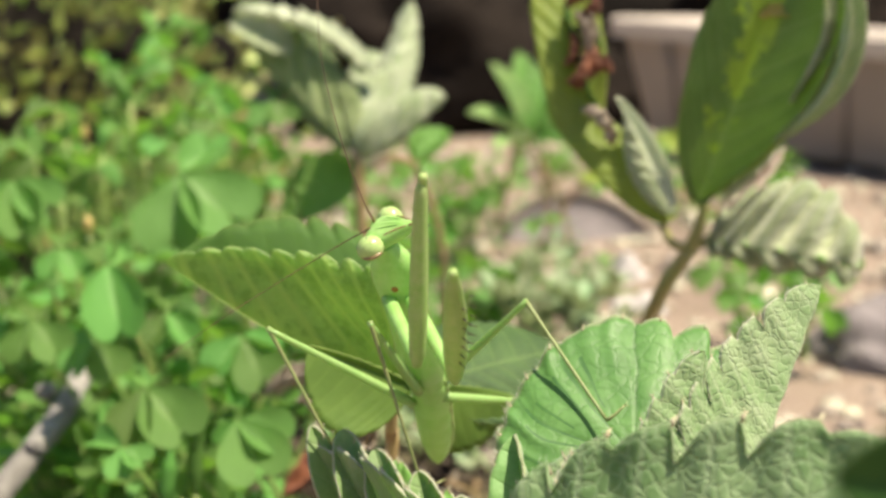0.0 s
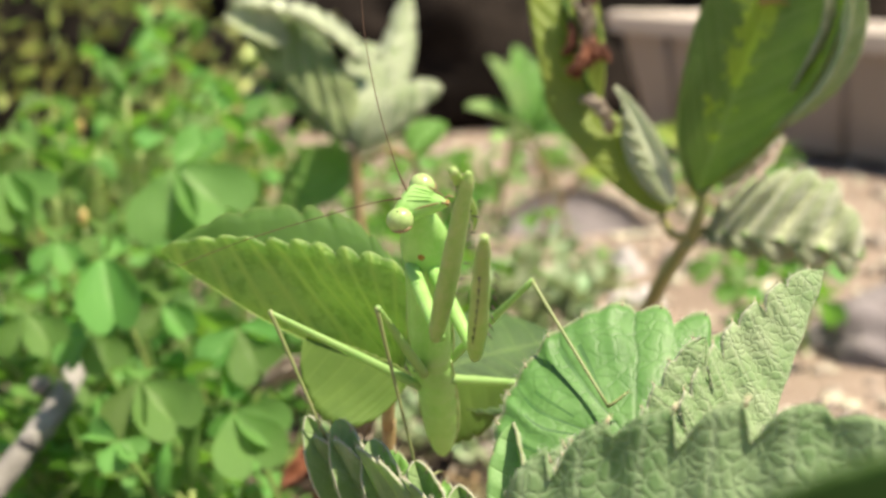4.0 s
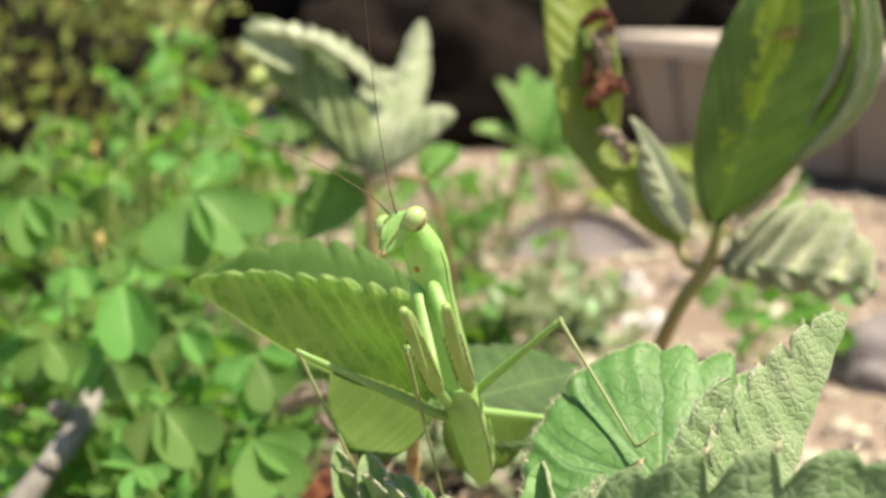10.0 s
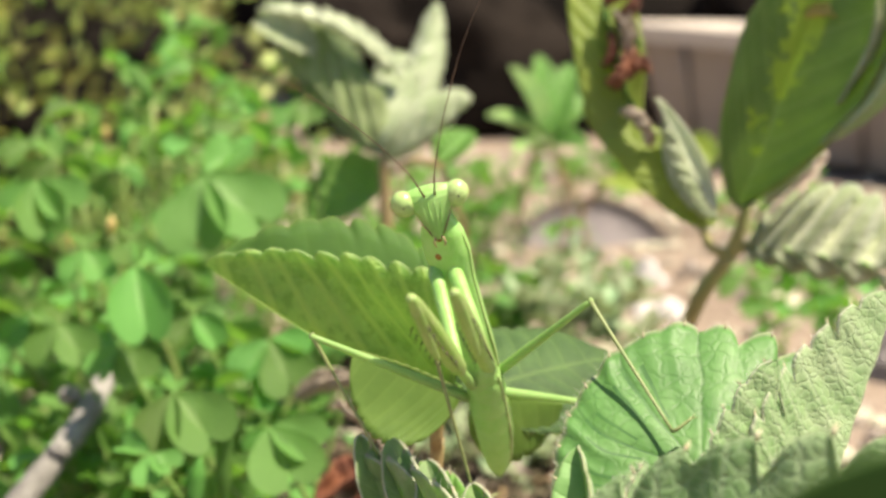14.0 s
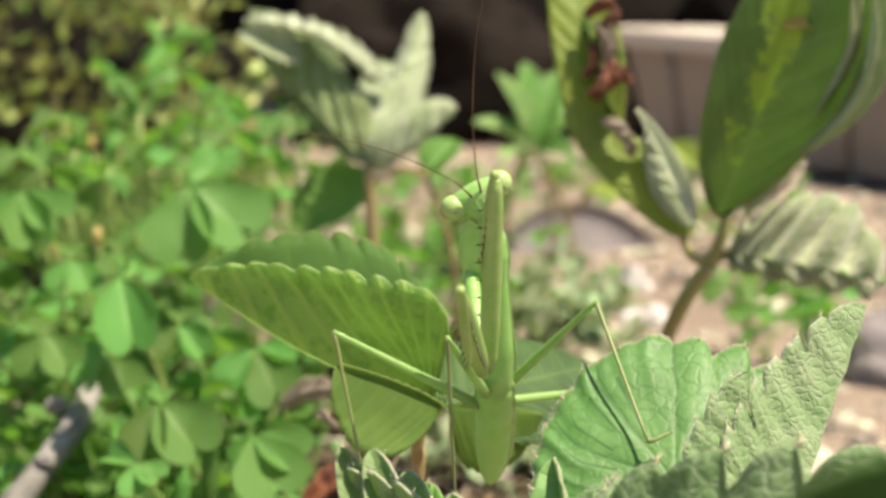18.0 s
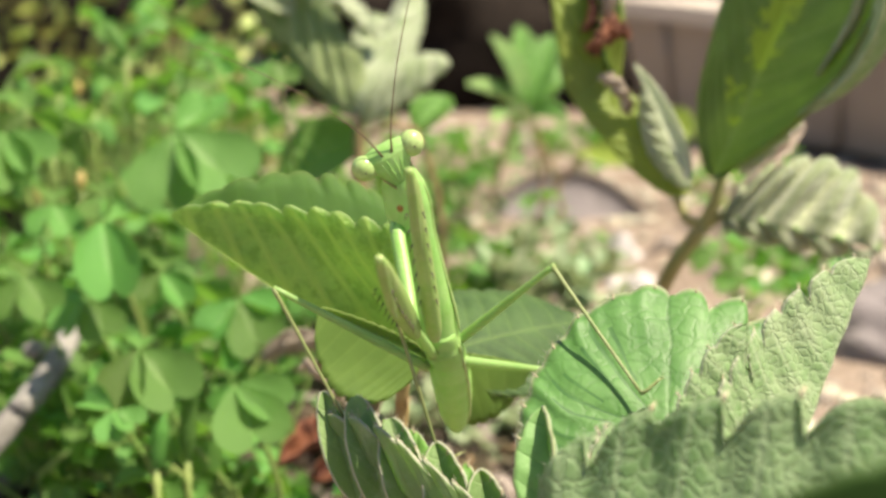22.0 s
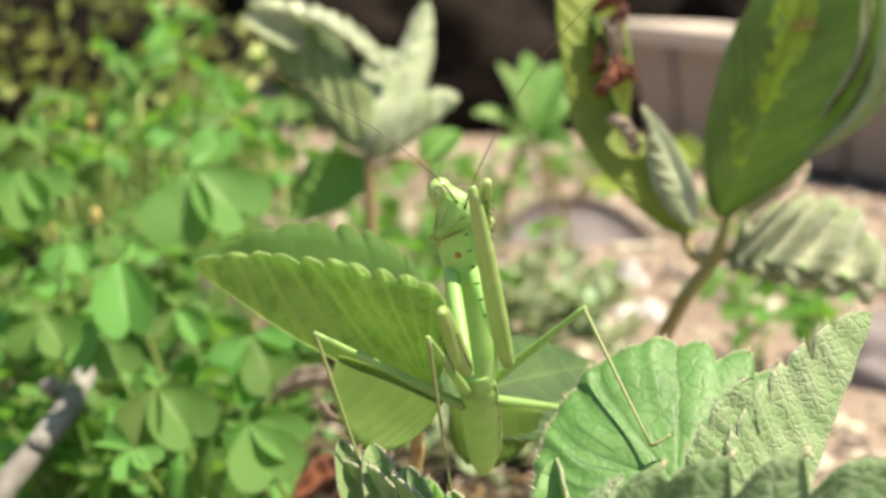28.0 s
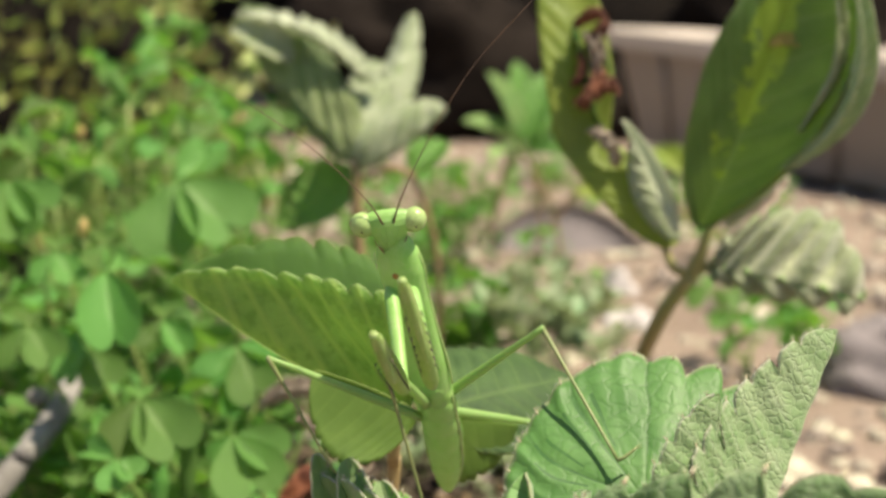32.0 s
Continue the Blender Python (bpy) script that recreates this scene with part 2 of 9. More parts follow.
LEAF_SILVER = leaf_skin("leaf_woolly_underside", (0.35, 0.43, 0.24), (0.56, 0.61, 0.44), (0.24, 0.33, 0.15), 0.7, 0.42, (0.58, 0.68, 0.32), net=0.6, sheen=0.4, veinwide=0.12, veins_shown=0.6, cell=420, relief=0.7, wrinkle=0.8, rim=0.7, worn=(0.66, 0.66, 0.55), vein_relief=0.6, blotch=(0.62, 0.65, 0.50))
# wide dark vein colour also puts shade into the pleat valleys
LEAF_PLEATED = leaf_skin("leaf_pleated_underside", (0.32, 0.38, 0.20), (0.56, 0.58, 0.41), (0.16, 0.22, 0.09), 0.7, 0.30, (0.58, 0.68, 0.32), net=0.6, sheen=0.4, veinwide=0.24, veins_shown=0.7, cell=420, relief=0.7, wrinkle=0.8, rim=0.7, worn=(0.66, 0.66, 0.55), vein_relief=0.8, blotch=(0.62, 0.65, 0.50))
LEAF_OLIVE = leaf_skin("leaf_olive_underside", (0.20, 0.28, 0.10), (0.32, 0.39, 0.18), (0.46, 0.52, 0.32), 0.7, 0.50, (0.58, 0.70, 0.18), net=0.5, sheen=0.3, veinwide=0.14, veins_shown=0.5, cell=420, relief=0.6, wrinkle=0.5, rim=0.5, worn=(0.60, 0.61, 0.48), vein_relief=-0.4)
LEAF_DUSK = leaf_skin("leaf_dull_green", (0.13, 0.23, 0.055), (0.19, 0.30, 0.08), (0.24, 0.36, 0.11), 0.55, 0.50, (0.52, 0.66, 0.08), net=0.5, relief=0.3, veins_shown=0.5)
LEAF_RIMMED = leaf_skin("leaf_silver_rimmed", (0.17, 0.29, 0.10), (0.25, 0.38, 0.15), (0.32, 0.42, 0.22), 0.6, 0.42, (0.45, 0.66, 0.15), net=0.5, relief=0.4, veins_shown=0.4, rim=0.9, rim_from=0.965, worn=(0.52, 0.50, 0.40), blotch=(0.38, 0.46, 0.28))
# darkened leaf green, shade put into the colour of the upper faces
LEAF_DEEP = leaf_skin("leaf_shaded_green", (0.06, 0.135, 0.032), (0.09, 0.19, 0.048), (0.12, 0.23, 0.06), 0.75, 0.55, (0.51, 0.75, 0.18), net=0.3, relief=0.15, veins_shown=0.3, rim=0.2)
LEAF_DULL = leaf_skin("leaf_dusty_green", (0.10, 0.16, 0.06), (0.16, 0.23, 0.10), (0.20, 0.27, 0.13), 0.7, 0.25, (0.35, 0.45, 0.10), net=0.4, relief=0.3, veins_shown=0.4, rim=0.3)
# dark copy of the leaf green for a leaflet half lying in shade
LEAF_DIM = leaf_skin("leaf_shadow_side", (0.032, 0.075, 0.020), (0.055, 0.115, 0.030), (0.11, 0.19, 0.055), 0.75, 0.22, (0.25, 0.45, 0.05), net=0.4, relief=0.3, veins_shown=0.5, rim=0.2)
# near-black green: deep shade is put into this skin's colour
LEAF_SHADY = leaf_skin("leaf_green_in_shade", (0.030, 0.085, 0.018), (0.045, 0.11, 0.024), (0.06, 0.13, 0.03), 0.6, 0.10, (0.10, 0.25, 0.03), veins_shown=0.1, relief=0.1, rim=0.1, spec=0.1)
SUNKEN_VEIN = surface("sunken_vein", (0.040, 0.130, 0.030), (0.075, 0.20, 0.050), 300, 2000, 0.52, 0.2, 0.0002, trans=0.25, tint=(0.25, 0.5, 0.08))
STEM = surface("leaf_stalk", (0.22, 0.24, 0.07), (0.30, 0.22, 0.09), 90, 900, 0.5, 0.3, 0.0003, c3=(0.14, 0.13, 0.05))
STEM_RED = surface("reddish_stalk", (0.36, 0.22, 0.13), (0.30, 0.24, 0.10), 70, 800, 0.5, 0.3, 0.0003)
TIP = surface("browned_tip", (0.36, 0.32, 0.20), (0.42, 0.40, 0.28), 400, 2400, 0.7, 0.2, 0.0002, c3=(0.26, 0.16, 0.08))
HAIR = surface("pale_hair", (0.62, 0.62, 0.52), (0.70, 0.69, 0.60), 200, 2000, 0.5, 0.0, 0.0001)
DRY = surface("dry_brown_leaf", (0.10, 0.030, 0.016), (0.22, 0.075, 0.032), 220, 1500, 0.75, 0.7, 0.0006, c3=(0.045, 0.016, 0.010))
DRY_GREY = surface("dry_grey_leaf", (0.30, 0.25, 0.19), (0.38, 0.31, 0.24), 120, 900, 0.8, 0.5, 0.0005, trans=0.2, tint=(0.4, 0.3, 0.2))
# dry pinkish colour, made paler to hold the sunlight on the strip
DRY_PALE = surface("dry_pinkish_sunlit", (0.52, 0.43, 0.36), (0.66, 0.58, 0.50), 160, 1100, 0.75, 0.5, 0.0005, trans=0.3, tint=(0.6, 0.45, 0.36), c3=(0.38, 0.30, 0.24))
SORREL = surface("sorrel_leaf", (0.066, 0.177, 0.034), (0.128, 0.265, 0.058), 130, 1300, 0.58, 0.3, 0.0003, trans=0.40, tint=(0.27, 0.60, 0.04), vary=0.45, spec=0.35, c3=(0.17, 0.32, 0.095))
WEED = surface("low_weed", (0.07, 0.165, 0.036), (0.13, 0.25, 0.058), 130, 1300, 0.5, 0.25, 0.0003, trans=0.30, tint=(0.25, 0.55, 0.05), vary=0.5, island=True)
SORREL_STEM = surface("sorrel_stem", (0.16, 0.30, 0.07), (0.28, 0.33, 0.10), 60, 700, 0.5, 0.2, 0.0003)
SORREL_VEIN = surface("sorrel_crease", (0.12, 0.25, 0.06), (0.19, 0.33, 0.09), 130, 1300, 0.48, 0.3, 0.0003, trans=0.30, tint=(0.25, 0.55, 0.08), vary=0.32)
BUD = surface("yellow_bud", (0.55, 0.50, 0.12), (0.62, 0.46, 0.20), 300, 1200, 0.55, 0.2, 0.0003, trans=0.2, tint=(0.7, 0.6, 0.2))
# brown litter, darkened to carry the shade of the gaps above it
LITTER_SHADE = surface("litter_shade_brown", (0.040, 0.026, 0.018), (0.085, 0.055, 0.035), 60, 900, 0.85, 0.5, 0.0006, vary=0.6, island=True)
MOSS = surface("bush_leaf", (0.28, 0.38, 0.09), (0.54, 0.44, 0.20), 45, 600, 0.6, 0.3, 0.0004, trans=0.2, tint=(0.3, 0.3, 0.06), vary=0.65, island=True)
PALEWEED = surface("pale_weed", (0.22, 0.30, 0.14), (0.36, 0.38, 0.24), 150, 900, 0.6, 0.3, 0.0004, trans=0.25, tint=(0.4, 0.5, 0.2), vary=0.4, island=True)
SOIL = surface("sandy_soil", (0.265, 0.20, 0.155), (0.375, 0.29, 0.23), 9, 380, 0.95, 0.9, 0.004, c3=(0.19, 0.135, 0.10))
PEBBLE = surface("pebble", (0.33, 0.27, 0.225), (0.48, 0.41, 0.35), 40, 500, 0.85, 0.5, 0.001, vary=0.55, island=True)
# near-black earth and rock: the backdrop's shade is put into their colours
DARKSOIL_AND_SHADE = surface("dark_earth_and_shade", (0.010, 0.008, 0.007), (0.018, 0.014, 0.011), 14, 160, 0.95, 0.9, 0.01, spec=0.1)
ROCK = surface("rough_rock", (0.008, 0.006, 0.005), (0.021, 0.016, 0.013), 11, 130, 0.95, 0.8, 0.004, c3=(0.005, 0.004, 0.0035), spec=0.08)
GREYSTONE = surface("grey_stone", (0.17, 0.148, 0.152), (0.25, 0.22, 0.222), 40, 400, 0.85, 0.6, 0.002)
WHITESTONE = surface("pale_stone", (0.44, 0.41, 0.41), (0.58, 0.54, 0.53), 60, 500, 0.7, 0.4, 0.001)
# one plastic in two tones: shade put into the body, sun into the rim
PLASTIC = surface("shaded_beige_plastic", (0.26, 0.21, 0.175), (0.30, 0.245, 0.20), 8, 220, 0.5, 0.12, 0.0006, c3=(0.22, 0.175, 0.14))
PLASTIC_RIM = surface("sunlit_pale_plastic", (0.50, 0.44, 0.38), (0.56, 0.49, 0.43), 12, 220, 0.5, 0.12, 0.0006, c3=(0.42, 0.36, 0.30))
WOOD = surface("weathered_stick", (0.17, 0.16, 0.148), (0.30, 0.285, 0.265), 90, 620, 0.9, 0.8, 0.0012, c3=(0.07, 0.06, 0.05))
RIM = surface("dark_rim", (0.065, 0.048, 0.040), (0.10, 0.078, 0.065), 30, 300, 0.8, 0.5, 0.001)
GREEN = surface("mantis_green", (0.29, 0.58, 0.14), (0.39, 0.65, 0.215), 420, 3200, 0.36, 0.4, 0.00012, trans=0.34, tint=(0.46, 0.74, 0.18), c3=(0.50, 0.66, 0.32))
GREEN_DEEP = surface("mantis_belly", (0.33, 0.64, 0.15), (0.41, 0.69, 0.21), 380, 3000, 0.40, 0.4, 0.00012, trans=0.28, tint=(0.44, 0.72, 0.17), c3=(0.40, 0.60, 0.24))
ARM = surface("mantis_foreleg", (0.27, 0.45, 0.11), (0.38, 0.49, 0.18), 620, 2800, 0.42, 0.3, 0.0001, trans=0.3, tint=(0.52, 0.72, 0.20), c3=(0.46, 0.52, 0.26))
LEG = surface("mantis_leg", (0.28, 0.50, 0.15), (0.36, 0.56, 0.20), 200, 2000, 0.45, 0.1, 0.0001, trans=0.4, tint=(0.5, 0.68, 0.25), c3=(0.38, 0.48, 0.20))
SHIN = surface("mantis_shin", (0.19, 0.25, 0.085), (0.25, 0.27, 0.11), 200, 2000, 0.5, 0.1, 0.0001)
EYE = surface("mantis_eye", (0.40, 0.57, 0.20), (0.47, 0.62, 0.25), 300, 3000, 0.25, 0.03, 0.0001, trans=0.2, tint=(0.5, 0.75, 0.25))
EYE_STREAK = surface("eye_streak", (0.20, 0.13, 0.055), (0.26, 0.18, 0.08), 300, 3000, 0.4, 0.05, 0.0001)
BLACK = surface("black_chitin", (0.03, 0.02, 0.012), (0.05, 0.03, 0.02), 300, 3000, 0.4, 0.1, 0.0001)
FEELER = surface("dark_feeler", (0.10, 0.055, 0.03), (0.15, 0.08, 0.04), 200, 2000, 0.5, 0.1, 0.0001)
RUST = surface("rust_spot", (0.30, 0.15, 0.02), (0.36, 0.19, 0.03), 900, 4000, 0.5, 0.1, 0.0001)


# ---- mesh helpers ----
def mesh_of(name, verts, faces, smooth=True):
    me = bpy.data.meshes.new(name)
    me.from_pydata([tuple(map(float, v)) for v in verts], [], faces)
    me.polygons.foreach_set("use_smooth", [smooth] * len(me.polygons))
    me.update()
    return me


def part(name, me, material, parent, label=""):
    """One mesh object under a thing or a part."""
    ob = new(name, me)
    if material is not None and not me.materials:
        me.materials.append(material)
    ob.parent = parent
    return tagged(ob, label)


def thing(name, at, label, category, group="", kind=""):
    ob = new(name)
    ob.empty_display_size = 0.01
    ob.location = at
    return tagged(ob, label, category, group, kind)


def joined(pieces):
    """Verts and faces of several pieces in one list."""
    verts, faces = [], []
    for v, f in pieces:
        o = len(verts)
        verts.extend(v)
        faces.extend(tuple(i + o for i in q) for q in f)
    return verts, faces


def smooth_path(points, count):
    """Catmull-Rom through the points."""
    p = [Vector(q) for q in points]
    p = [2 * p[0] - p[1], *p, 2 * p[-1] - p[-2]]
    out = []
    for k in range(count):
        s = k / (count - 1) * (len(p) - 3)
        i = min(int(s), len(p) - 4)
        t = s - i
        a, b, c, d = p[i:i + 4]
        out.append(0.5 * ((2 * b) + (c - a) * t + (2 * a - 5 * b + 4 * c - d) * t * t + (3 * b - a - 3 * c + d) * t ** 3))
    return out


def tube(points, radii, sides=10, count=14, flat=1.0, wobble=0.0):
    """A closed tube along a path with changing radius: verts and faces."""
    path = smooth_path(points, count)
    n = len(path)
    verts, faces = [], []
    ref = Vector((0.31, 0.87, 0.12))
    for i, p in enumerate(path):
        way = (path[min(i + 1, n - 1)] - path[max(i - 1, 0)]).normalized()
        x = way.cross(ref).normalized()
        y = way.cross(x)
        s = i / (n - 1) * (len(radii) - 1)
        k = min(int(s), len(radii) - 2)
        r = radii[k] + (radii[k + 1] - radii[k]) * (s - k)
        for j in range(sides):
            a = 2 * math.pi * j / sides
            w = 1 + wobble * (noise.noise(p * 300 + x * math.cos(a) * 3 + y * math.sin(a) * 3))
            verts.append(p + (x * math.cos(a) + y * math.sin(a) * flat) * r * w)
    for i in range(n - 1):
        for j in range(sides):
            a, b = i * sides + j, i * sides + (j + 1) % sides
            faces.append((a, b, b + sides, a + sides))
    verts += [path[0], path[-1]]
    for j in range(sides):
        faces.append((len(verts) - 2, (j + 1) % sides, j))
        faces.append((len(verts) - 1, (n - 1) * sides + j, (n - 1) * sides + (j + 1) % sides))
    return verts, faces


def loft(rings, sides=20, ridge=0.0):
    """A closed body round the z axis from rings (z, x radius, y radius, x shift, y shift); ridge: a keel along the back."""
    verts, faces = [], []
    for z, rx, ry, dx, dy in rings:
        for j in range(sides):
            a = 2 * math.pi * j / sides
            k = 1 + ridge * max(0.0, math.sin(a)) ** 12
            verts.append((dx + rx * math.cos(a), dy + ry * math.sin(a) * k, z))
    n = len(rings)
    for i in range(n - 1):
        for j in range(sides):
            a, b = i * sides + j, i * sides + (j + 1) % sides
            faces.append((a, b, b + sides, a + sides))
    faces.append(tuple(range(sides))[::-1])
    faces.append(tuple((n - 1) * sides + j for j in range(sides)))
    return verts, faces


def rings_of(stops, count):
    """Smooth rings between a few stops."""
    out = []
    for k in range(count):
        s = k / (count - 1) * (len(stops) - 1)
        i = min(int(s), len(stops) - 2)
        t = s - i
        t = t * t * (3 - 2 * t) * 0.6 + t * 0.4
        out.append(tuple(a + (b - a) * t for a, b in zip(stops[i], stops[i + 1])))
    return out


def ball(centre, radii, turn=None, u=16, v=10, rough=0.0, seed=0.0):
    verts, faces = [], []
    turn = turn or Matrix.Identity(3)
    for i in range(v + 1):
        th = math.pi * i / v
        for j in range(u):
            ph = 2 * math.pi * j / u
            d = Vector((math.sin(th) * math.cos(ph), math.sin(th) * math.sin(ph), math.cos(th)))
            k = 1 + rough * noise.fractal(d * 1.7 + Vector((seed, seed * 2, 0)), 0.8, 2.0, 4)
            verts.append(Vector(centre) + turn @ Vector((d.x * radii[0] * k, d.y * radii[1] * k, d.z * radii[2] * k)))
    for i in range(v):
        for j in range(u):
            a, b = i * u + j, i * u + (j + 1) % u
            faces.append((a, a + u, b + u, b))
    return verts, faces


def cone(base, tip, r, sides=5):
    base, tip = Vector(base), Vector(tip)
    w = (tip - base).normalized()
    x = w.orthogonal().normalized()
    y = w.cross(x)
    verts = [base + (x * math.cos(a) + y * math.sin(a)) * r for a in [2 * math.pi * j / sides for j in range(sides)]] + [tip]
    return verts, [(j, (j + 1) % sides, sides) for j in range(sides)] + [tuple(range(sides))[::-1]]


def leaflet(parent, base, tip, up, width, skins, fold=(20, 20), cup=(10, 10), bend=10, teeth=9, tooth=0.10, pleat=0.0004, thick=0.0003,
            round_=0.62, sweep=0.26, ripple=0.0006, label="", name="leaflet", roll=0.0, peak=0.86, lobe=2.4, wide=(1.0, 1.0), hook=1.0, tips=None, blunt=0.00016, crenate=False,
            curl=None, ruffle=0.0):
    """A toothed strawberry leaflet between two places, its upper face towards up. fold, cup: degrees by which its halves rise from the midrib
    and roll inwards (left, right); bend: degrees by which the midrib arches; pleat: depth of the valleys along the side veins;
    curl: degrees by which the outer part of each half rolls over; ruffle: height of the waves along the margin."""
    base, tip, up = Vector(base), Vector(tip), Vector(up)
    along = tip - base
    length = along.length
    y = along.normalized()
    z = (up - up.dot(y) * y).normalized()
    x = y.cross(z)
    if roll:
        turn = Matrix.Rotation(radians(roll), 3, y)
        z, x = turn @ z, turn @ x
    sub, ns = 8, 15 if curl else 9
    nk = teeth * sub + 1
    org = Vector(parent.location) if parent is not None else Vector()
    b = radians(bend)
    seed = (base.x * 137 + tip.z * 311) % 7.0
    top, uvs, index = [], [], {}

    def place(px, py, pz):
        # arch the midrib in the plane of y and z, keeping both its ends
        arch = math.sin(math.pi * py / length) * length * math.tan(b / 2) * 0.5
        return base + x * px + y * py + z * (pz + arch) - org

    for si, side in enumerate((-1, 1)):
        for i in range(nk):
            k = i / (nk - 1)
            frac = ((k * teeth) % 1.0) ** hook
            my = length * max(0.0, k - sweep * math.sin(math.pi * k) * (1 - 0.35 * k))
            ex = 0.5 * width * wide[si] * math.sin(math.pi * min(1.0, k ** (peak[si] if isinstance(peak, tuple) else peak) * 0.985 + 0.012)) ** round_
            ey = length * (0.015 + 0.985 * k)
            cut = tooth * ((1 - frac) ** lobe + 0.5 * max(0.0, frac - 0.84) if crenate else abs(2 * frac - 1) ** lobe) * min(1.0, 6 * k) * (0.8 + 0.4 * math.sin(seed + 2.1 * round(k * teeth)))
            for j in range(ns):
                s = j / (ns - 1)
                q = s * (1 - cut * s ** 3)
                dx, yy = ex * q, my + (ey - my) * (q ** 1.15)
                a = radians(fold[si] + cup[si] * s)
                w = pleat * math.cos(2 * math.pi * (frac - 0.5)) * -1 * math.sin(math.pi * min(1, s * 0.85 + 0.05)) ** 0.8
                w += ripple * noise.noise(Vector((side * dx * 130 + seed, yy * 110, seed))) * (0.3 + s)
                w += ruffle * s * s * math.cos(2 * math.pi * (frac - 0.5)) * (0.7 + 0.6 * noise.noise(Vector((k * 9, side * 3.0, seed))))
                run, rise = dx * math.cos(a), dx * math.sin(a)
                if curl:
                    # lay the half out step by step, turning more and more towards its margin
                    run = rise = 0.0
                    for step in range(j):
                        u = (step + 0.5) / (ns - 1)
                        a = radians(fold[si] + cup[si] * u + curl[si] * max(0.0, (u - 0.45) / 0.55) ** 1.6)
                        run += ex * (1 - cut * s ** 3) / (ns - 1) * math.cos(a)
                        rise += ex * (1 - cut * s ** 3) / (ns - 1) * math.sin(a)
                px, pz = side * (run - w * math.sin(a)), rise + w * math.cos(a)
                index[si, i, j] = len(top)
                top.append(place(px, yy, pz))
                uvs.append((side * s, k * teeth))
    faces = []
    for si in (0, 1):
        for i in range(nk - 1):
            for j in range(ns - 1):
                q = (index[si, i, j], index[si, i, j + 1], index[si, i + 1, j + 1], index[si, i + 1, j])
                faces.append(q if si == 1 else q[::-1])
    count = len(top)
    normals = [Vector() for _ in top]
    for q in faces:
        nn = (top[q[2]] - top[q[0]]).cross(top[q[3]] - top[q[1]])
        for v in q:
            normals[v] += nn
    for i in range(nk):
        both = normals[index[0, i, 0]] + normals[index[1, i, 0]]
        normals[index[0, i, 0]] = normals[index[1, i, 0]] = both
    under = [p - (nn.normalized() if nn.length > 1e-12 else z) * thick for p, nn in zip(top, normals)]
    low = [tuple(v + count for v in q[::-1]) for q in faces]
    rim = []
    for si in (0, 1):
        for i in range(nk - 1):
            a, c = index[si, i, ns - 1], index[si, i + 1, ns - 1]
            rim.append((a, a + count, c + count, c) if si == 1 else (c, c + count, a + count, a))
    me = mesh_of(name, top + under, faces + low + rim)
    me.materials.append(skins[0])
    me.materials.append(skins[1])
    me.polygons.foreach_set("material_index", [0] * len(faces) + [1] * (len(low) + len(rim)))
    layer = me.uv_layers.new(name="leaf")
    alluv = uvs + uvs
    flat = np.array([alluv[lp.vertex_index] for lp in me.loops], dtype=np.float32)
    layer.data.foreach_set("uv", flat.ravel())
    blade = part(name, me, None, parent, label)
    if tips:
        for si in tips:
            margin_hairs(blade, [top[index[si, i, ns - 1]] for i in range(nk)], [top[index[si, i, ns - 3]] for i in range(nk)], teeth + si)
            for c in range(1, teeth):
                i = min(nk - 1, (c + 1) * sub - 1 if crenate else round((c + 0.5 ** (1 / hook)) * sub))
                tooth_tip(blade, top[index[si, i, ns - 1]], top[index[si, i, ns - 2]], y, blunt)
    return blade


def margin_hairs(blade, rim, inner, seed):
    """Fine pale hairs that stand out from a leaf's margin."""
    rnd = random.Random(seed)
    pieces = []
    for at, core in zip(rim, inner):
        for _ in range(2):
            out = ((at - core).normalized() + Vector((rnd.uniform(-0.8, 0.8), rnd.uniform(-0.8, 0.8), rnd.uniform(-0.5, 0.8)))).normalized()
            foot = at.lerp(core, rnd.uniform(0.0, 0.15))
            pieces.append(cone(foot, foot + out * rnd.uniform(0.0004, 0.0010), 0.000022, 3))
    ob = part("margin_hairs", mesh_of("margin_hairs", *joined(pieces)), HAIR, blade)
    return tagged(ob, "fine pale hairs along the margin", kind="stuff")


def tooth_tip(blade, at, inner, way, blunt=0.00016):
    """The small browned point of a tooth, with a few hairs."""
    out = ((at - inner).normalized() + way * 0.7).normalized()
    part("tooth_tip", mesh_of("tooth_tip", *joined([cone(at - out * 0.0005, at + out * (0.0003 + 1.4 * blunt), blunt)] + [
        cone(at - out * 0.0002, at + (out + Vector((dx, 0.1, dz))).normalized() * 0.0008, 0.00003, 3) for dx, dz in ((-0.6, 0.4), (0.5, 0.5), (0.1, 0.9), (-0.2, -0.3))])), TIP, blade, "browned hairy tooth tip")


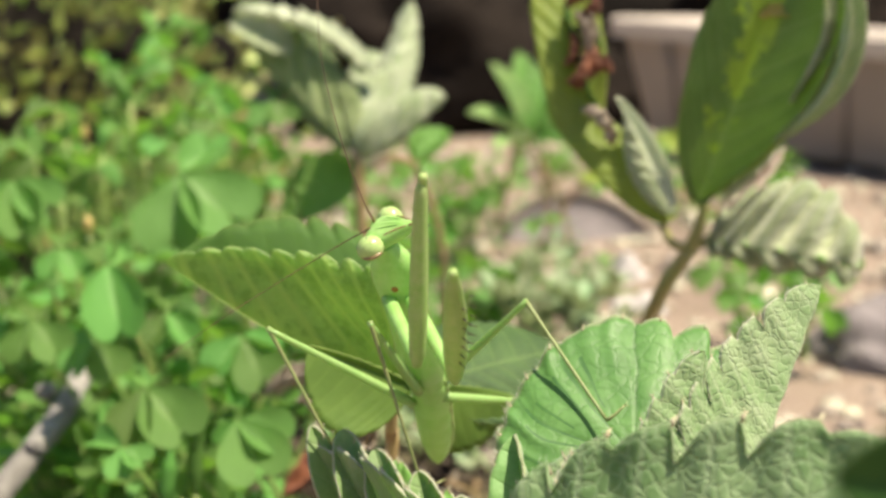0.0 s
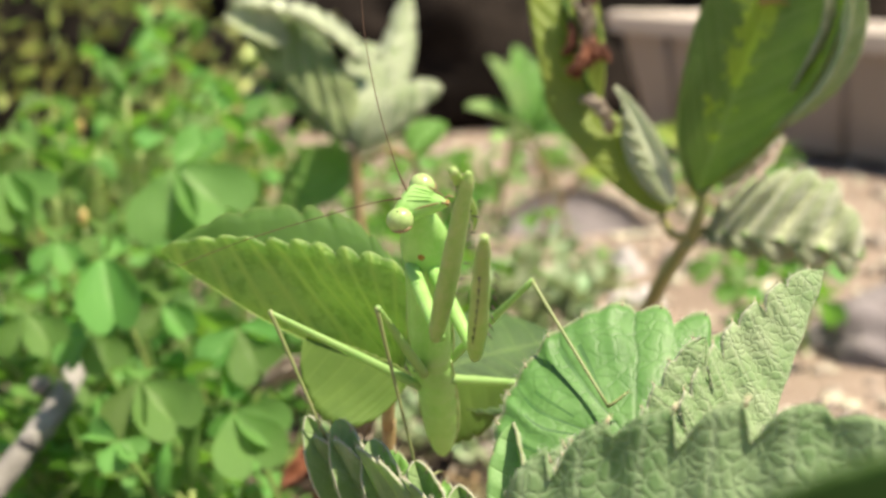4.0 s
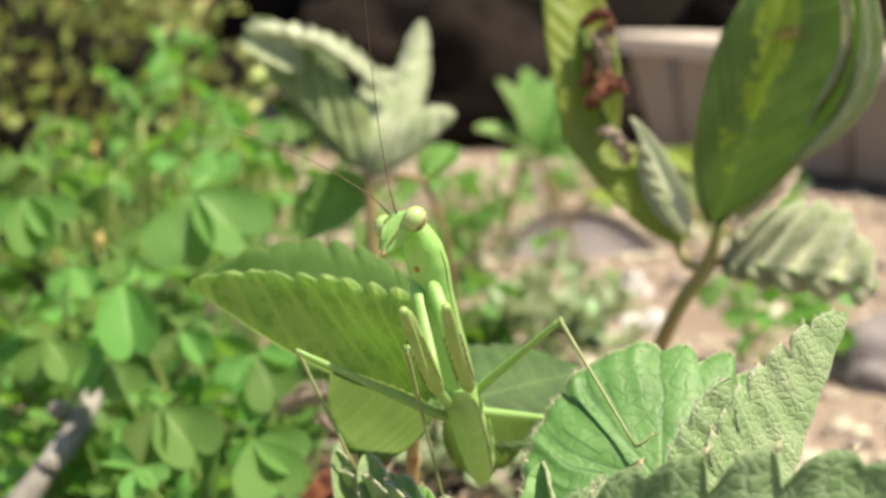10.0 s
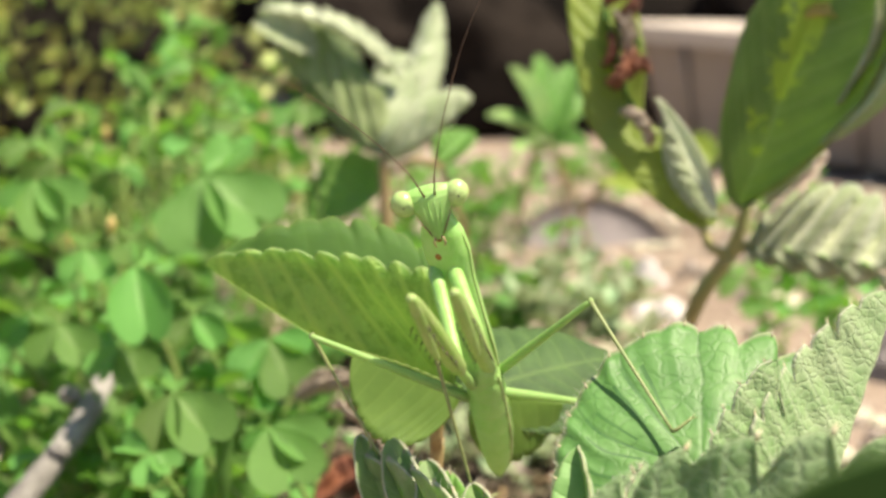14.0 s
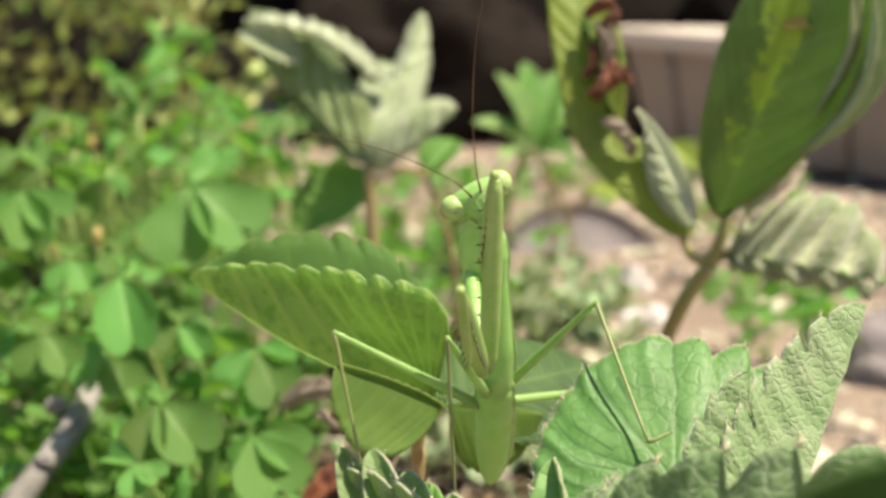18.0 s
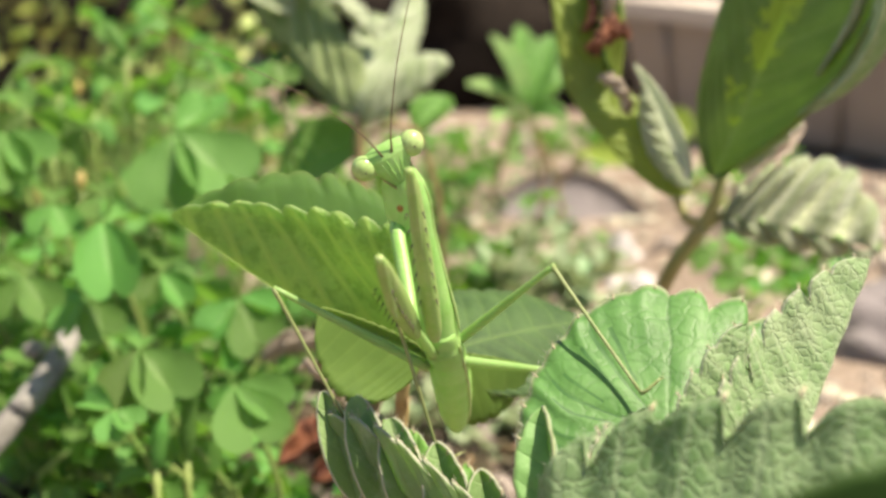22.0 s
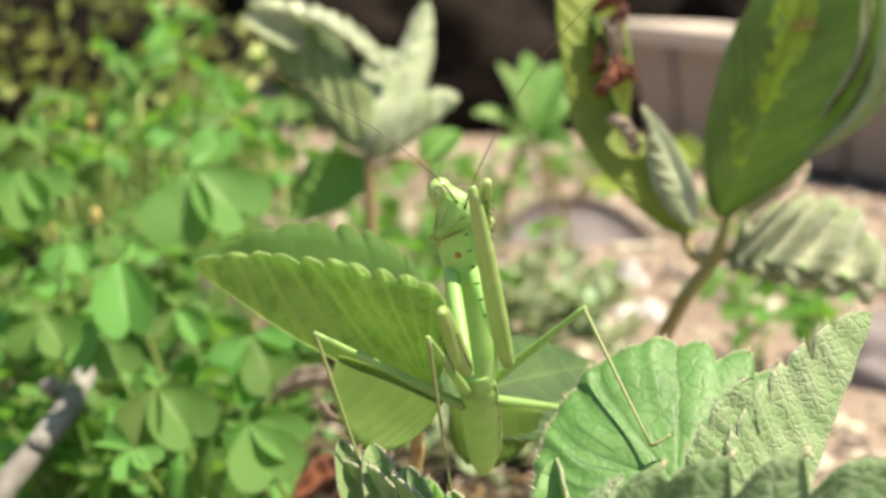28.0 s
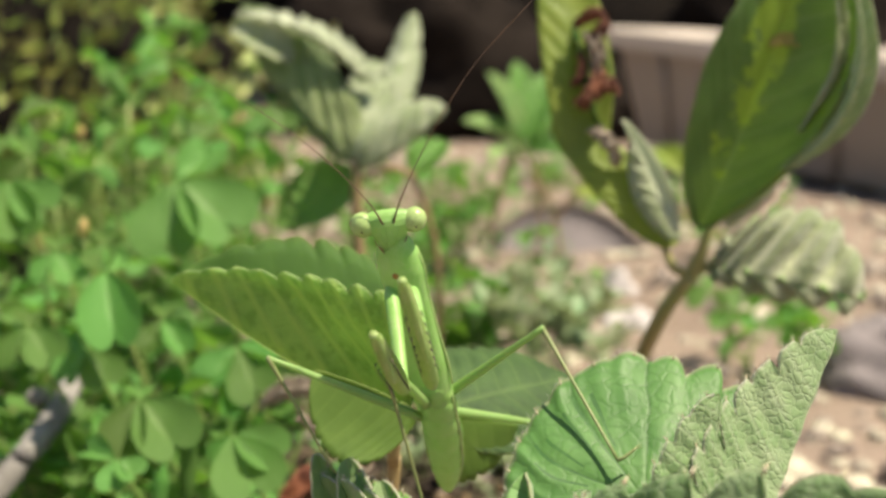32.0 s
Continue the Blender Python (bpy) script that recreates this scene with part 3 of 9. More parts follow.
def fan_leaf(parent, heart, tip, up, across, skins, teeth=33, tooth=0.045, cup=0.10, pleat=0.00005, thick=0.0003, spread=155, sag=0.0, name="leaflet", label="", shown=(-90, 60), scallop=0.0):
    """A rounded leaflet with veins that fan out from its foot and small scalloped teeth. across: its reach to either side, as shares of that to the tip."""
    heart, tip, up = Vector(heart), Vector(tip), Vector(up)
    y = (tip - heart).normalized()
    length = (tip - heart).length
    z = (up - up.dot(y) * y).normalized()
    x = y.cross(z)
    org = Vector(parent.location)
    sub, ns = 8, 16
    nk = teeth * sub + 1
    top, uvs, outer = [], [], []
    for i in range(nk):
        k = i / (nk - 1)
        a = radians(spread) * (2 * k - 1)
        frac = (k * teeth) % 1.0
        wobble = 1 + 0.035 * noise.noise(Vector((a * 1.3, 4.0, 0.2))) + 0.02 * noise.noise(Vector((a * 5, 1.0, 0.7)))
        reach = length * wobble / math.sqrt(math.cos(a) ** 2 + (math.sin(a) / across[a > 0]) ** 2) * (1 - (tooth + scallop * min(1.0, max(0.0, (math.degrees(a) + 6) / 14))) * abs(2 * frac ** 1.25 - 1) ** 2.2)
        reach *= 1 - 0.65 * min(1.0, max(0.0, (math.degrees(a) - 52) / 45))
        for j in range(ns):
            s = j / (ns - 1)
            fold = pleat * (math.cos(math.pi * k * teeth) + 1.5 * noise.noise(Vector((a * 3.3, s * 3.0, 8.0)))) * s * (1.15 - s) * 2.5
            w = fold - cup * length * s * s + 0.0007 * s * noise.noise(Vector((a * 2.2, s * 2.5, 3.1))) + 0.0006 * s ** 3 * noise.noise(Vector((a * 9, 2.0, 1.0)))
            w -= 0.00016 * math.exp(-((((i % 16) - 8) / 1.2) ** 2)) * min(1.0, 3 * s) * (1 - s)
            w -= sag * length * max(0.0, math.cos(a)) * s ** 3
            bow = 0.22 * math.sin(math.pi * s) * math.sin(a) + 0.05 * noise.noise(Vector((a * 2.5, s * 4.0, 6.0)))
            top.append(heart + x * math.sin(a + bow) * reach * s + y * math.cos(a + bow) * reach * s + z * w - org)
            uvs.append((s if k > 0.5 else -s, k * teeth * 0.5 + 0.06 * noise.noise(Vector((a * 4, s * 5, 0.0)))))
        outer.append(len(top) - 1)
    faces = [(i * ns + j, i * ns + j + 1, (i + 1) * ns + j + 1, (i + 1) * ns + j) for i in range(nk - 1) for j in range(ns - 1)]
    faces = [q[::-1] for q in faces]
    count = len(top)
    under = [p - z * thick for p in top]
    low = [tuple(v + count for v in q[::-1]) for q in faces]
    rim = [(a, c, c + count, a + count) for a, c in zip(outer, outer[1:])]
    me = mesh_of(name, top + under, faces + low + rim)
    me.materials.append(skins[0])
    me.materials.append(skins[1])
    me.materials.append(SUNKEN_VEIN)
    # the sunken veins: narrow strips that fork half way, plain only low on one side
    low_rows = nk * (0.5 - 22 / (2 * spread))
    line = [2 if row < low_rows and ((row % 16 == 7 and 1 < j < ns * 0.80) or (row % 16 in (3, 11) and ns * (0.35 + 0.02 * (row % 5)) < j < ns * 0.7)) else 0 for row in range(nk - 1) for j in range(ns - 1)]
    me.polygons.foreach_set("material_index", line + [1] * (len(low) + len(rim)))
    layer = me.uv_layers.new(name="leaf")
    alluv = uvs + uvs
    layer.data.foreach_set("uv", np.array([alluv[lp.vertex_index] for lp in me.loops], dtype=np.float32).ravel())
    blade = part(name, me, None, parent, label)
    margin_hairs(blade, [top[o] for o in outer], [top[o - 2] for o in outer], 9)
    for c in range(teeth):
        i = round((c + 0.575) * sub)
        if shown[0] < spread * (2 * i / (nk - 1) - 1) < shown[1]:
            tooth_tip(blade, top[outer[i]], top[outer[i] - 1], y * 0.2)
    return blade


def stalk(parent, points, radii, material, name="stalk", sides=10, count=14, label=""):
    org = Vector(parent.location)
    return part(name, mesh_of(name, *tube([Vector(p) - org for p in points], radii, sides, count)), material, parent, label)


# ---- the ground and what closes the place ----
def ground_height(x, y):
    near = max(0.0, 1 - math.hypot(x, y - 0.6) / 3)
    return near * (0.010 * noise.fractal(Vector((x * 5, y * 5, 0.3)), 1.0, 2.0, 3) + 0.004 * noise.fractal(Vector((x * 31, y * 31, 2.0)), 1.0, 2.0, 3)) - 0.004


def make_ground():
    axis_x = [-60, -25, -10, -5, -3, -2, *np.linspace(-1.4, 1.6, 151), 2, 3, 5, 10, 25, 60]
    axis_y = [-60, -25, -10, -5, -3, -1.5, *np.linspace(-0.9, 2.1, 151), 3, 5, 10, 25, 60]
    verts = [(x, y, ground_height(x, y)) for y in axis_y for x in axis_x]
    w = len(axis_x)
    faces = [(j * w + i, j * w + i + 1, (j + 1) * w + i + 1, (j + 1) * w + i) for j in range(len(axis_y) - 1) for i in range(w - 1)]
    ob = new("ground", mesh_of("ground", verts, faces))
    ob.data.materials.append(SOIL)
    tagged(ob, "pinkish sandy garden soil strewn with fine gravel", "ground", kind="structure")


def make_gravel():
    rnd = random.Random(5)
    pieces = []
    for _ in range(3400):
        d = 0.22 + 1.2 * rnd.random() ** 1.4
        x, y = d * rnd.uniform(-0.45, 0.5), d
        r = rnd.choice((0.0012, 0.0018, 0.0025, 0.0035, 0.005)) * rnd.uniform(0.7, 1.3)
        pieces.append(ball((x, y, ground_height(x, y) + r * 0.2), (r * rnd.uniform(0.8, 1.4), r, r * 0.7), u=6, v=4, rough=0.5, seed=rnd.random() * 50))
    ob = new("gravel", mesh_of("gravel", *joined(pieces)))
    ob.data.materials.append(PEBBLE)
    tagged(ob, "loose beige gravel lying on the sandy soil", "gravel", kind="stuff")


def make_bank():
    nx, nz = 200, 24
    verts = []
    for j in range(nz):
        for i in range(nx):
            x, h = -3 + 6.5 * i / (nx - 1), 1.3 * j / (nz - 1)
            far = min(1.0, max(0.0, (-0.13 - x) / 0.12))
            verts.append((x, 1.62 + 1.5 * far * far * (3 - 2 * far) + 0.25 * h + 0.06 * noise.fractal(Vector((x * 4, h * 4, 1.0)), 1.0, 2.0, 4), h - 0.03))
    faces = [(j * nx + i, j * nx + i + 1, (j + 1) * nx + i + 1, (j + 1) * nx + i) for j in range(nz - 1) for i in range(nx - 1)]
    back = [(v[0], 4.6, v[2]) for v in verts[-nx:]]
    o = len(verts)
    verts += back
    faces += [((nz - 1) * nx + i, (nz - 1) * nx + i + 1, o + i + 1, o + i) for i in range(nx - 1)]
    # bank added in place of the black shade behind the bed
    ob = new("backdrop", mesh_of("backdrop", verts, faces))
    ob.data.materials.append(DARKSOIL_AND_SHADE)
    tagged(ob, "earth bank added behind the garden bed, near-black to stand in for shade", "earth bank", kind="structure")


def rock_thing(name, at, radii, material, label, category, rough=0.25, seed=1.0, turn=0.0, group=""):
    ob = new(name, mesh_of(name, *ball((0, 0, 0), radii, u=48, v=28, rough=rough, seed=seed)))
    ob.data.materials.append(material)
    ob.location = at
    ob.rotation_euler = (0, 0, radians(turn))
    return tagged(ob, label, category, group)


def make_planter():
    """A tapered oblong planter with a folded rim, its long side turned away to the left."""
    t = thing("planter", (0.442, 0.998, 0.0), "beige plastic oblong planter standing on bare soil", "planter")
    t.rotation_euler = (0, radians(3.5), radians(-47))
    half, deep, tall = 0.33, 0.085, 0.107

    def box(z0, z1, a0, b0, a1, b1, r=0.018, seg=5):
        def ring(a, b, z):
            out = []
            for cx, cy, s in ((a - r, b - r, 0), (-a + r, b - r, 90), (-a + r, -b + r, 180), (a - r, -b + r, 270)):
                for k in range(seg + 1):
                    an = radians(s + 90 * k / seg)
                    out.append((cx + r * math.cos(an), cy + r * math.sin(an), z))
            return out
        return ring(a0, b0, z0), ring(a1, b1, z1)

    def shell(rings):
        m = len(rings[0])
        verts = [v for q in rings for v in q]
        faces = [(i * m + j, i * m + (j + 1) % m, (i + 1) * m + (j + 1) % m, (i + 1) * m + j) for i in range(len(rings) - 1) for j in range(m)]
        faces.append(tuple(range(m))[::-1])
        return verts, faces

    a, b = box(0.0, tall - 0.014, half - 0.03, deep - 0.022, half - 0.004, deep - 0.004)
    c, d = box(tall - 0.014, 0.03, half - 0.008, deep - 0.008, half - 0.03, deep - 0.024)
    part("body", mesh_of("body", *shell([a, b, c, d]), smooth=False), PLASTIC, t)
    e, f = box(tall - 0.018, tall - 0.003, half + 0.004, deep + 0.004, half + 0.006, deep + 0.006)
    g, h = box(tall, tall - 0.006, half + 0.002, deep + 0.002, half - 0.008, deep - 0.008)
    m = len(e)
    verts = [v for q in (e, f, g, h) for v in q]
    faces = [(i * m + j, i * m + (j + 1) % m, ((i + 1) % 4) * m + (j + 1) % m, ((i + 1) % 4) * m + j) for i in range(4) for j in range(m)]
    part("rim", mesh_of("rim", verts, faces, smooth=False), PLASTIC_RIM, t, "thick folded beige rim")
    for k in range(-3, 4):
        x = k * 0.085
        part("rib", mesh_of("rib", *tube([(x, -deep + 0.019, 0.002), (x * 1.04, -deep + 0.001, tall - 0.016)], [0.0028, 0.0028], 6, 3)), PLASTIC, t)
    soil_ring = box(0.085, 0.085, half - 0.014, deep - 0.014, half - 0.014, deep - 0.014)[0]
    part("potting_soil", mesh_of("potting_soil", soil_ring, [tuple(range(len(soil_ring)))]), DARKSOIL_AND_SHADE, t, "dark potting soil filling the planter")


make_ground()
make_gravel()
make_bank()
make_planter()
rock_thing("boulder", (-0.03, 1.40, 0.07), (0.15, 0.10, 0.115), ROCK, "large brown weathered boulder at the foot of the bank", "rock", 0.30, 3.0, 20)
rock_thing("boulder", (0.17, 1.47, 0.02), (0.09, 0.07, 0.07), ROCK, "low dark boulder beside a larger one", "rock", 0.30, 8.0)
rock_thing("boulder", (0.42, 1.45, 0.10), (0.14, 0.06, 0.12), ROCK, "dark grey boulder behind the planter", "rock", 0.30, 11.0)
rock_thing("stone", (0.1679, 0.4446, -0.0056), (0.030, 0.026, 0.024), GREYSTONE, "rounded grey stone half sunk in soil", "stone", 0.2, 5.0)
rock_thing("stone", (0.0878, 0.5664, -0.0066), (0.010, 0.010, 0.016), WHITESTONE, "small chalky white stone standing on the soil", "stone", 0.35, 2.0, 30)
rock_thing("stone", (0.0835, 0.5052, -0.0077), (0.013, 0.010, 0.013), WHITESTONE, "pale chipped stone on sandy soil", "stone", 0.3, 7.0, 10)


def make_ring():
    """A round grey dish that leans in the soil, its dark rim showing."""
    at = Vector((0.0799, 0.6861, -0.0194))
    t = thing("saucer", at, "round grey clay saucer leaning in the soil, dark rim", "saucer")
    t.rotation_euler = (radians(48), radians(14), 0)
    r = 0.050
    prof = [(0.0, 0.0), (0.6 * r, 0.0), (0.90 * r, 0.001), (0.95 * r, 0.0045), (1.0 * r, 0.005), (1.03 * r, 0.002), (1.0 * r, -0.006)]
    n = 64
    for name, lo, hi, material in (("dish", 0, 3, GREYSTONE), ("rim", 2, 6, RIM)):
        rings = prof[lo:hi + 1]
        verts = [(max(q, 1e-4) * math.cos(2 * math.pi * j / n), max(q, 1e-4) * math.sin(2 * math.pi * j / n), z) for q, z in rings for j in range(n)]
        faces = [(i * n + j, i * n + (j + 1) % n, (i + 1) * n + (j + 1) % n, (i + 1) * n + j) for i in range(len(rings) - 1) for j in range(n)]
        part(name, mesh_of(name, verts, [q[::-1] for q in faces]), material, t)


make_ring()


# ---- strawberry plants ----
def plant(at, label, group="strawberry plants"):
    return thing("strawberry_plant", at, label, "strawberry plant", group)


def mantis_perch():
    p = plant((-0.010, 0.150, 0.0), "strawberry plant with broad toothed leaflets on a reddish stalk")
    j = Vector((-0.0056, 0.1419, 0.0770))
    stalk(p, [(-0.012, 0.150, -0.003), (-0.0067, 0.1439, 0.0632), (-0.0064, 0.1427, 0.0708), (-0.0060, 0.1420, 0.0749), j], [0.0011, 0.0009, 0.0008, 0.0008, 0.0008], STEM_RED)
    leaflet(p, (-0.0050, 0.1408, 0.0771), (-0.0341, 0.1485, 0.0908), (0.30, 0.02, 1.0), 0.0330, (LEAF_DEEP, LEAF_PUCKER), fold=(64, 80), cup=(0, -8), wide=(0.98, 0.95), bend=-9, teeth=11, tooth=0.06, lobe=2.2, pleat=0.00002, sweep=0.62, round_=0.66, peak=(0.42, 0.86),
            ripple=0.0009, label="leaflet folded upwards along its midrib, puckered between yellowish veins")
    # shade and sun are in the skins: dark upper half, separate yellowish lower blade
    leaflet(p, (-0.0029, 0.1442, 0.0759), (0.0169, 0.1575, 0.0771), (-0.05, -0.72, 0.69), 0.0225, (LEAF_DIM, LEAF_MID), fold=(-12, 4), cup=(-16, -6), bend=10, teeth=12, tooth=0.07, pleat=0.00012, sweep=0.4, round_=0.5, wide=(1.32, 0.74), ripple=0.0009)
    leaflet(p, (-0.0025, 0.1408, 0.0769), (0.0088, 0.1449, 0.0747), (0.0, -0.95, 0.25), 0.0130, (LEAF_LIT, LEAF_LIT), fold=(4, -4), cup=(-5, -8), bend=8, teeth=9, tooth=0.06, pleat=0.00002, sweep=0.4, wide=(0.1, 1.2), round_=0.5)
    leaflet(p, (-0.0037, 0.1357, 0.0786), (-0.0155, 0.1376, 0.0828), (0.15, -0.95, 0.22), 0.0165, (LEAF_LIT, LEAF_LIT), wide=(1.0, 0.10), fold=(8, 5), cup=(5, 5), bend=10, teeth=10, tooth=0.06, pleat=0.00002, sweep=0.4, round_=0.5)


def front_leaves():
    p = plant((0.020, 0.112, 0.0), "strawberry leaf with one pale leaflet folded upright, underside showing")
    j = Vector((0.0206, 0.1043, 0.0679))
    stalk(p, [(0.020, 0.112, -0.003), (0.0215, 0.1019, 0.0441), j], [0.0011, 0.0010, 0.0010], STEM)
    fan_leaf(p, (0.0185, 0.1113, 0.0785), (0.0203, 0.1242, 0.0909), (-0.10, -0.72, 0.70), (0.77, 1.02), (LEAF_SATIN, LEAF_GREY), teeth=22, tooth=0.022, scallop=0.10, pleat=0.00003, label="rounded upright leaflet, satin green with small scalloped teeth")
    stalk(p, [j, (0.0175, 0.1095, 0.0745), (0.0184, 0.1118, 0.0784)], [0.0008, 0.0007, 0.0006], STEM, name="leaflet_stalk")
    leaflet(p, (0.0271, 0.1053, 0.0745), (0.0371, 0.1170, 0.0946), (0.10, 0.95, -0.10), 0.0255, (LEAF_TOP, LEAF_WRINKLED), fold=(80, -2), cup=(30, -10), wide=(0.30, 0.72), bend=5, teeth=9,
            tooth=0.20, lobe=7.0, hook=1.0, crenate=True, pleat=0.00016, sweep=0.30, peak=0.52, round_=0.56, tips=(1,), label="folded leaflet turned to show its pale wrinkled underside")
    leaflet(p, (0.0050, 0.0938, 0.0768), (0.0349, 0.0834, 0.0871), (0.0, 0.62, 0.75), 0.0180, (LEAF_TOP, LEAF_BLUNT), fold=(64, 82), cup=(-8, -10), wide=(0.30, 1.0), bend=-6, teeth=6,
            tooth=0.36, pleat=0.00045, sweep=0.10, lobe=3.2, hook=1.0, crenate=True, round_=0.42, peak=0.80, tips=(1,), blunt=0.00036, label="low leaflet folded upwards, grey-green underside")
    leaflet(p, (0.0238, 0.1051, 0.0752), (0.0245, 0.1114, 0.0896), (0.10, 0.95, -0.10), 0.0140, (LEAF_TOP, LEAF_WRINKLED), fold=(80, -6), cup=(20, -6), wide=(0.12, 0.95), bend=6, teeth=7,
            tooth=0.11, lobe=2.4, crenate=True, pleat=0.00016, sweep=0.30, peak=0.60, round_=0.60, tips=(1,), name="folded_wing", label="smaller wing of the folded leaflet, pale wrinkled underside")
    leaflet(p, (0.0098, 0.0998, 0.0761), (0.0120, 0.1041, 0.0824), (-0.75, -0.55, 0.3), 0.0042, (LEAF_BLUNT, LEAF_BLUNT), fold=(30, 40), cup=(10, 20), bend=8, teeth=5, tooth=0.05, pleat=0.0001, tips=(0, 1), name="leaf_lobe", label="narrow folded lobe with a brown tip")
    leaflet(p, (0.0081, 0.1007, 0.0756), (0.0090, 0.1037, 0.0801), (-0.75, -0.55, 0.3), 0.0030, (LEAF_BLUNT, LEAF_BLUNT), fold=(30, 40), cup=(10, 20), bend=8, teeth=5, tooth=0.05, pleat=0.0001, tips=(0, 1), name="leaf_lobe", label="narrow folded lobe with a brown tip")
    leaflet(p, (0.0085, 0.1039, 0.0714), (0.0068, 0.1101, 0.0817), (-0.3, -0.75, 0.55), 0.0068, (LEAF_BRIGHT, LEAF_UNDER), fold=(10, 60), cup=(5, 20), bend=8, teeth=5, tooth=0.05, pleat=0.0001, name="leaf_lobe")


def near_leaf():
    p = plant((0.040, 0.060, 0.0), "strawberry leaf that sways close by, its shade put into a dark green")
    stalk(p, [(0.040, 0.060, -0.020), (0.0192, 0.0547, 0.0861), (0.0194, 0.0546, 0.0957)], [0.0011, 0.0010, 0.0009], STEM)
    # the shade over this leaf is painted with the dark skin
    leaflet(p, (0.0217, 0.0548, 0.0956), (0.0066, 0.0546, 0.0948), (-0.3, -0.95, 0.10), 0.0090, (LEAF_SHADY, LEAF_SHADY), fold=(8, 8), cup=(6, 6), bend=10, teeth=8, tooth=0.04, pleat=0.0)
    return p


def low_leaf():
    p = plant((0.002, 0.115, 0.0), "small strawberry leaf folded along its midrib with browned teeth")
    stalk(p, [(0.002, 0.115, -0.003), (0.0053, 0.1065, 0.0468), (0.0036, 0.1085, 0.0687)], [0.0010, 0.0009, 0.0008], STEM)
    leaflet(p, (0.0036, 0.1083, 0.0677), (-0.0139, 0.1277, 0.0736), (0.3, 0.25, 0.9), 0.0120, (LEAF_TOP, LEAF_RIMMED), fold=(58, 60), cup=(-6, 4), bend=-6, teeth=7,
            tooth=0.42, pleat=0.0004, hook=1.4, tips=(0, 1), label="folded leaflet with browned tooth tips")
    for tip, base, width in (((-0.0144, 0.1281, 0.0764), (-0.0103, 0.1234, 0.0665), 0.0034), ((-0.0110, 0.1256, 0.0769), (-0.0073, 0.1204, 0.0667), 0.0040), ((-0.0072, 0.1223, 0.0758), (-0.0042, 0.1173, 0.0667), 0.0042),
                             ((-0.0025, 0.1184, 0.0748), (-0.0005, 0.1143, 0.0671), 0.0044), ((0.0018, 0.1155, 0.0733), (0.0028, 0.1123, 0.0673), 0.0040)):
        leaflet(p, base, tip, (0.10, -0.78, 0.62), width * 1.25, (LEAF_RIMMED, LEAF_RIMMED), fold=(8, 26), cup=(10, 24), bend=12, teeth=4, tooth=0.04, round_=0.55, pleat=0.0, tips=(1,), name="leaf_lobe", label="upright lobe with a silvery hairy rim")


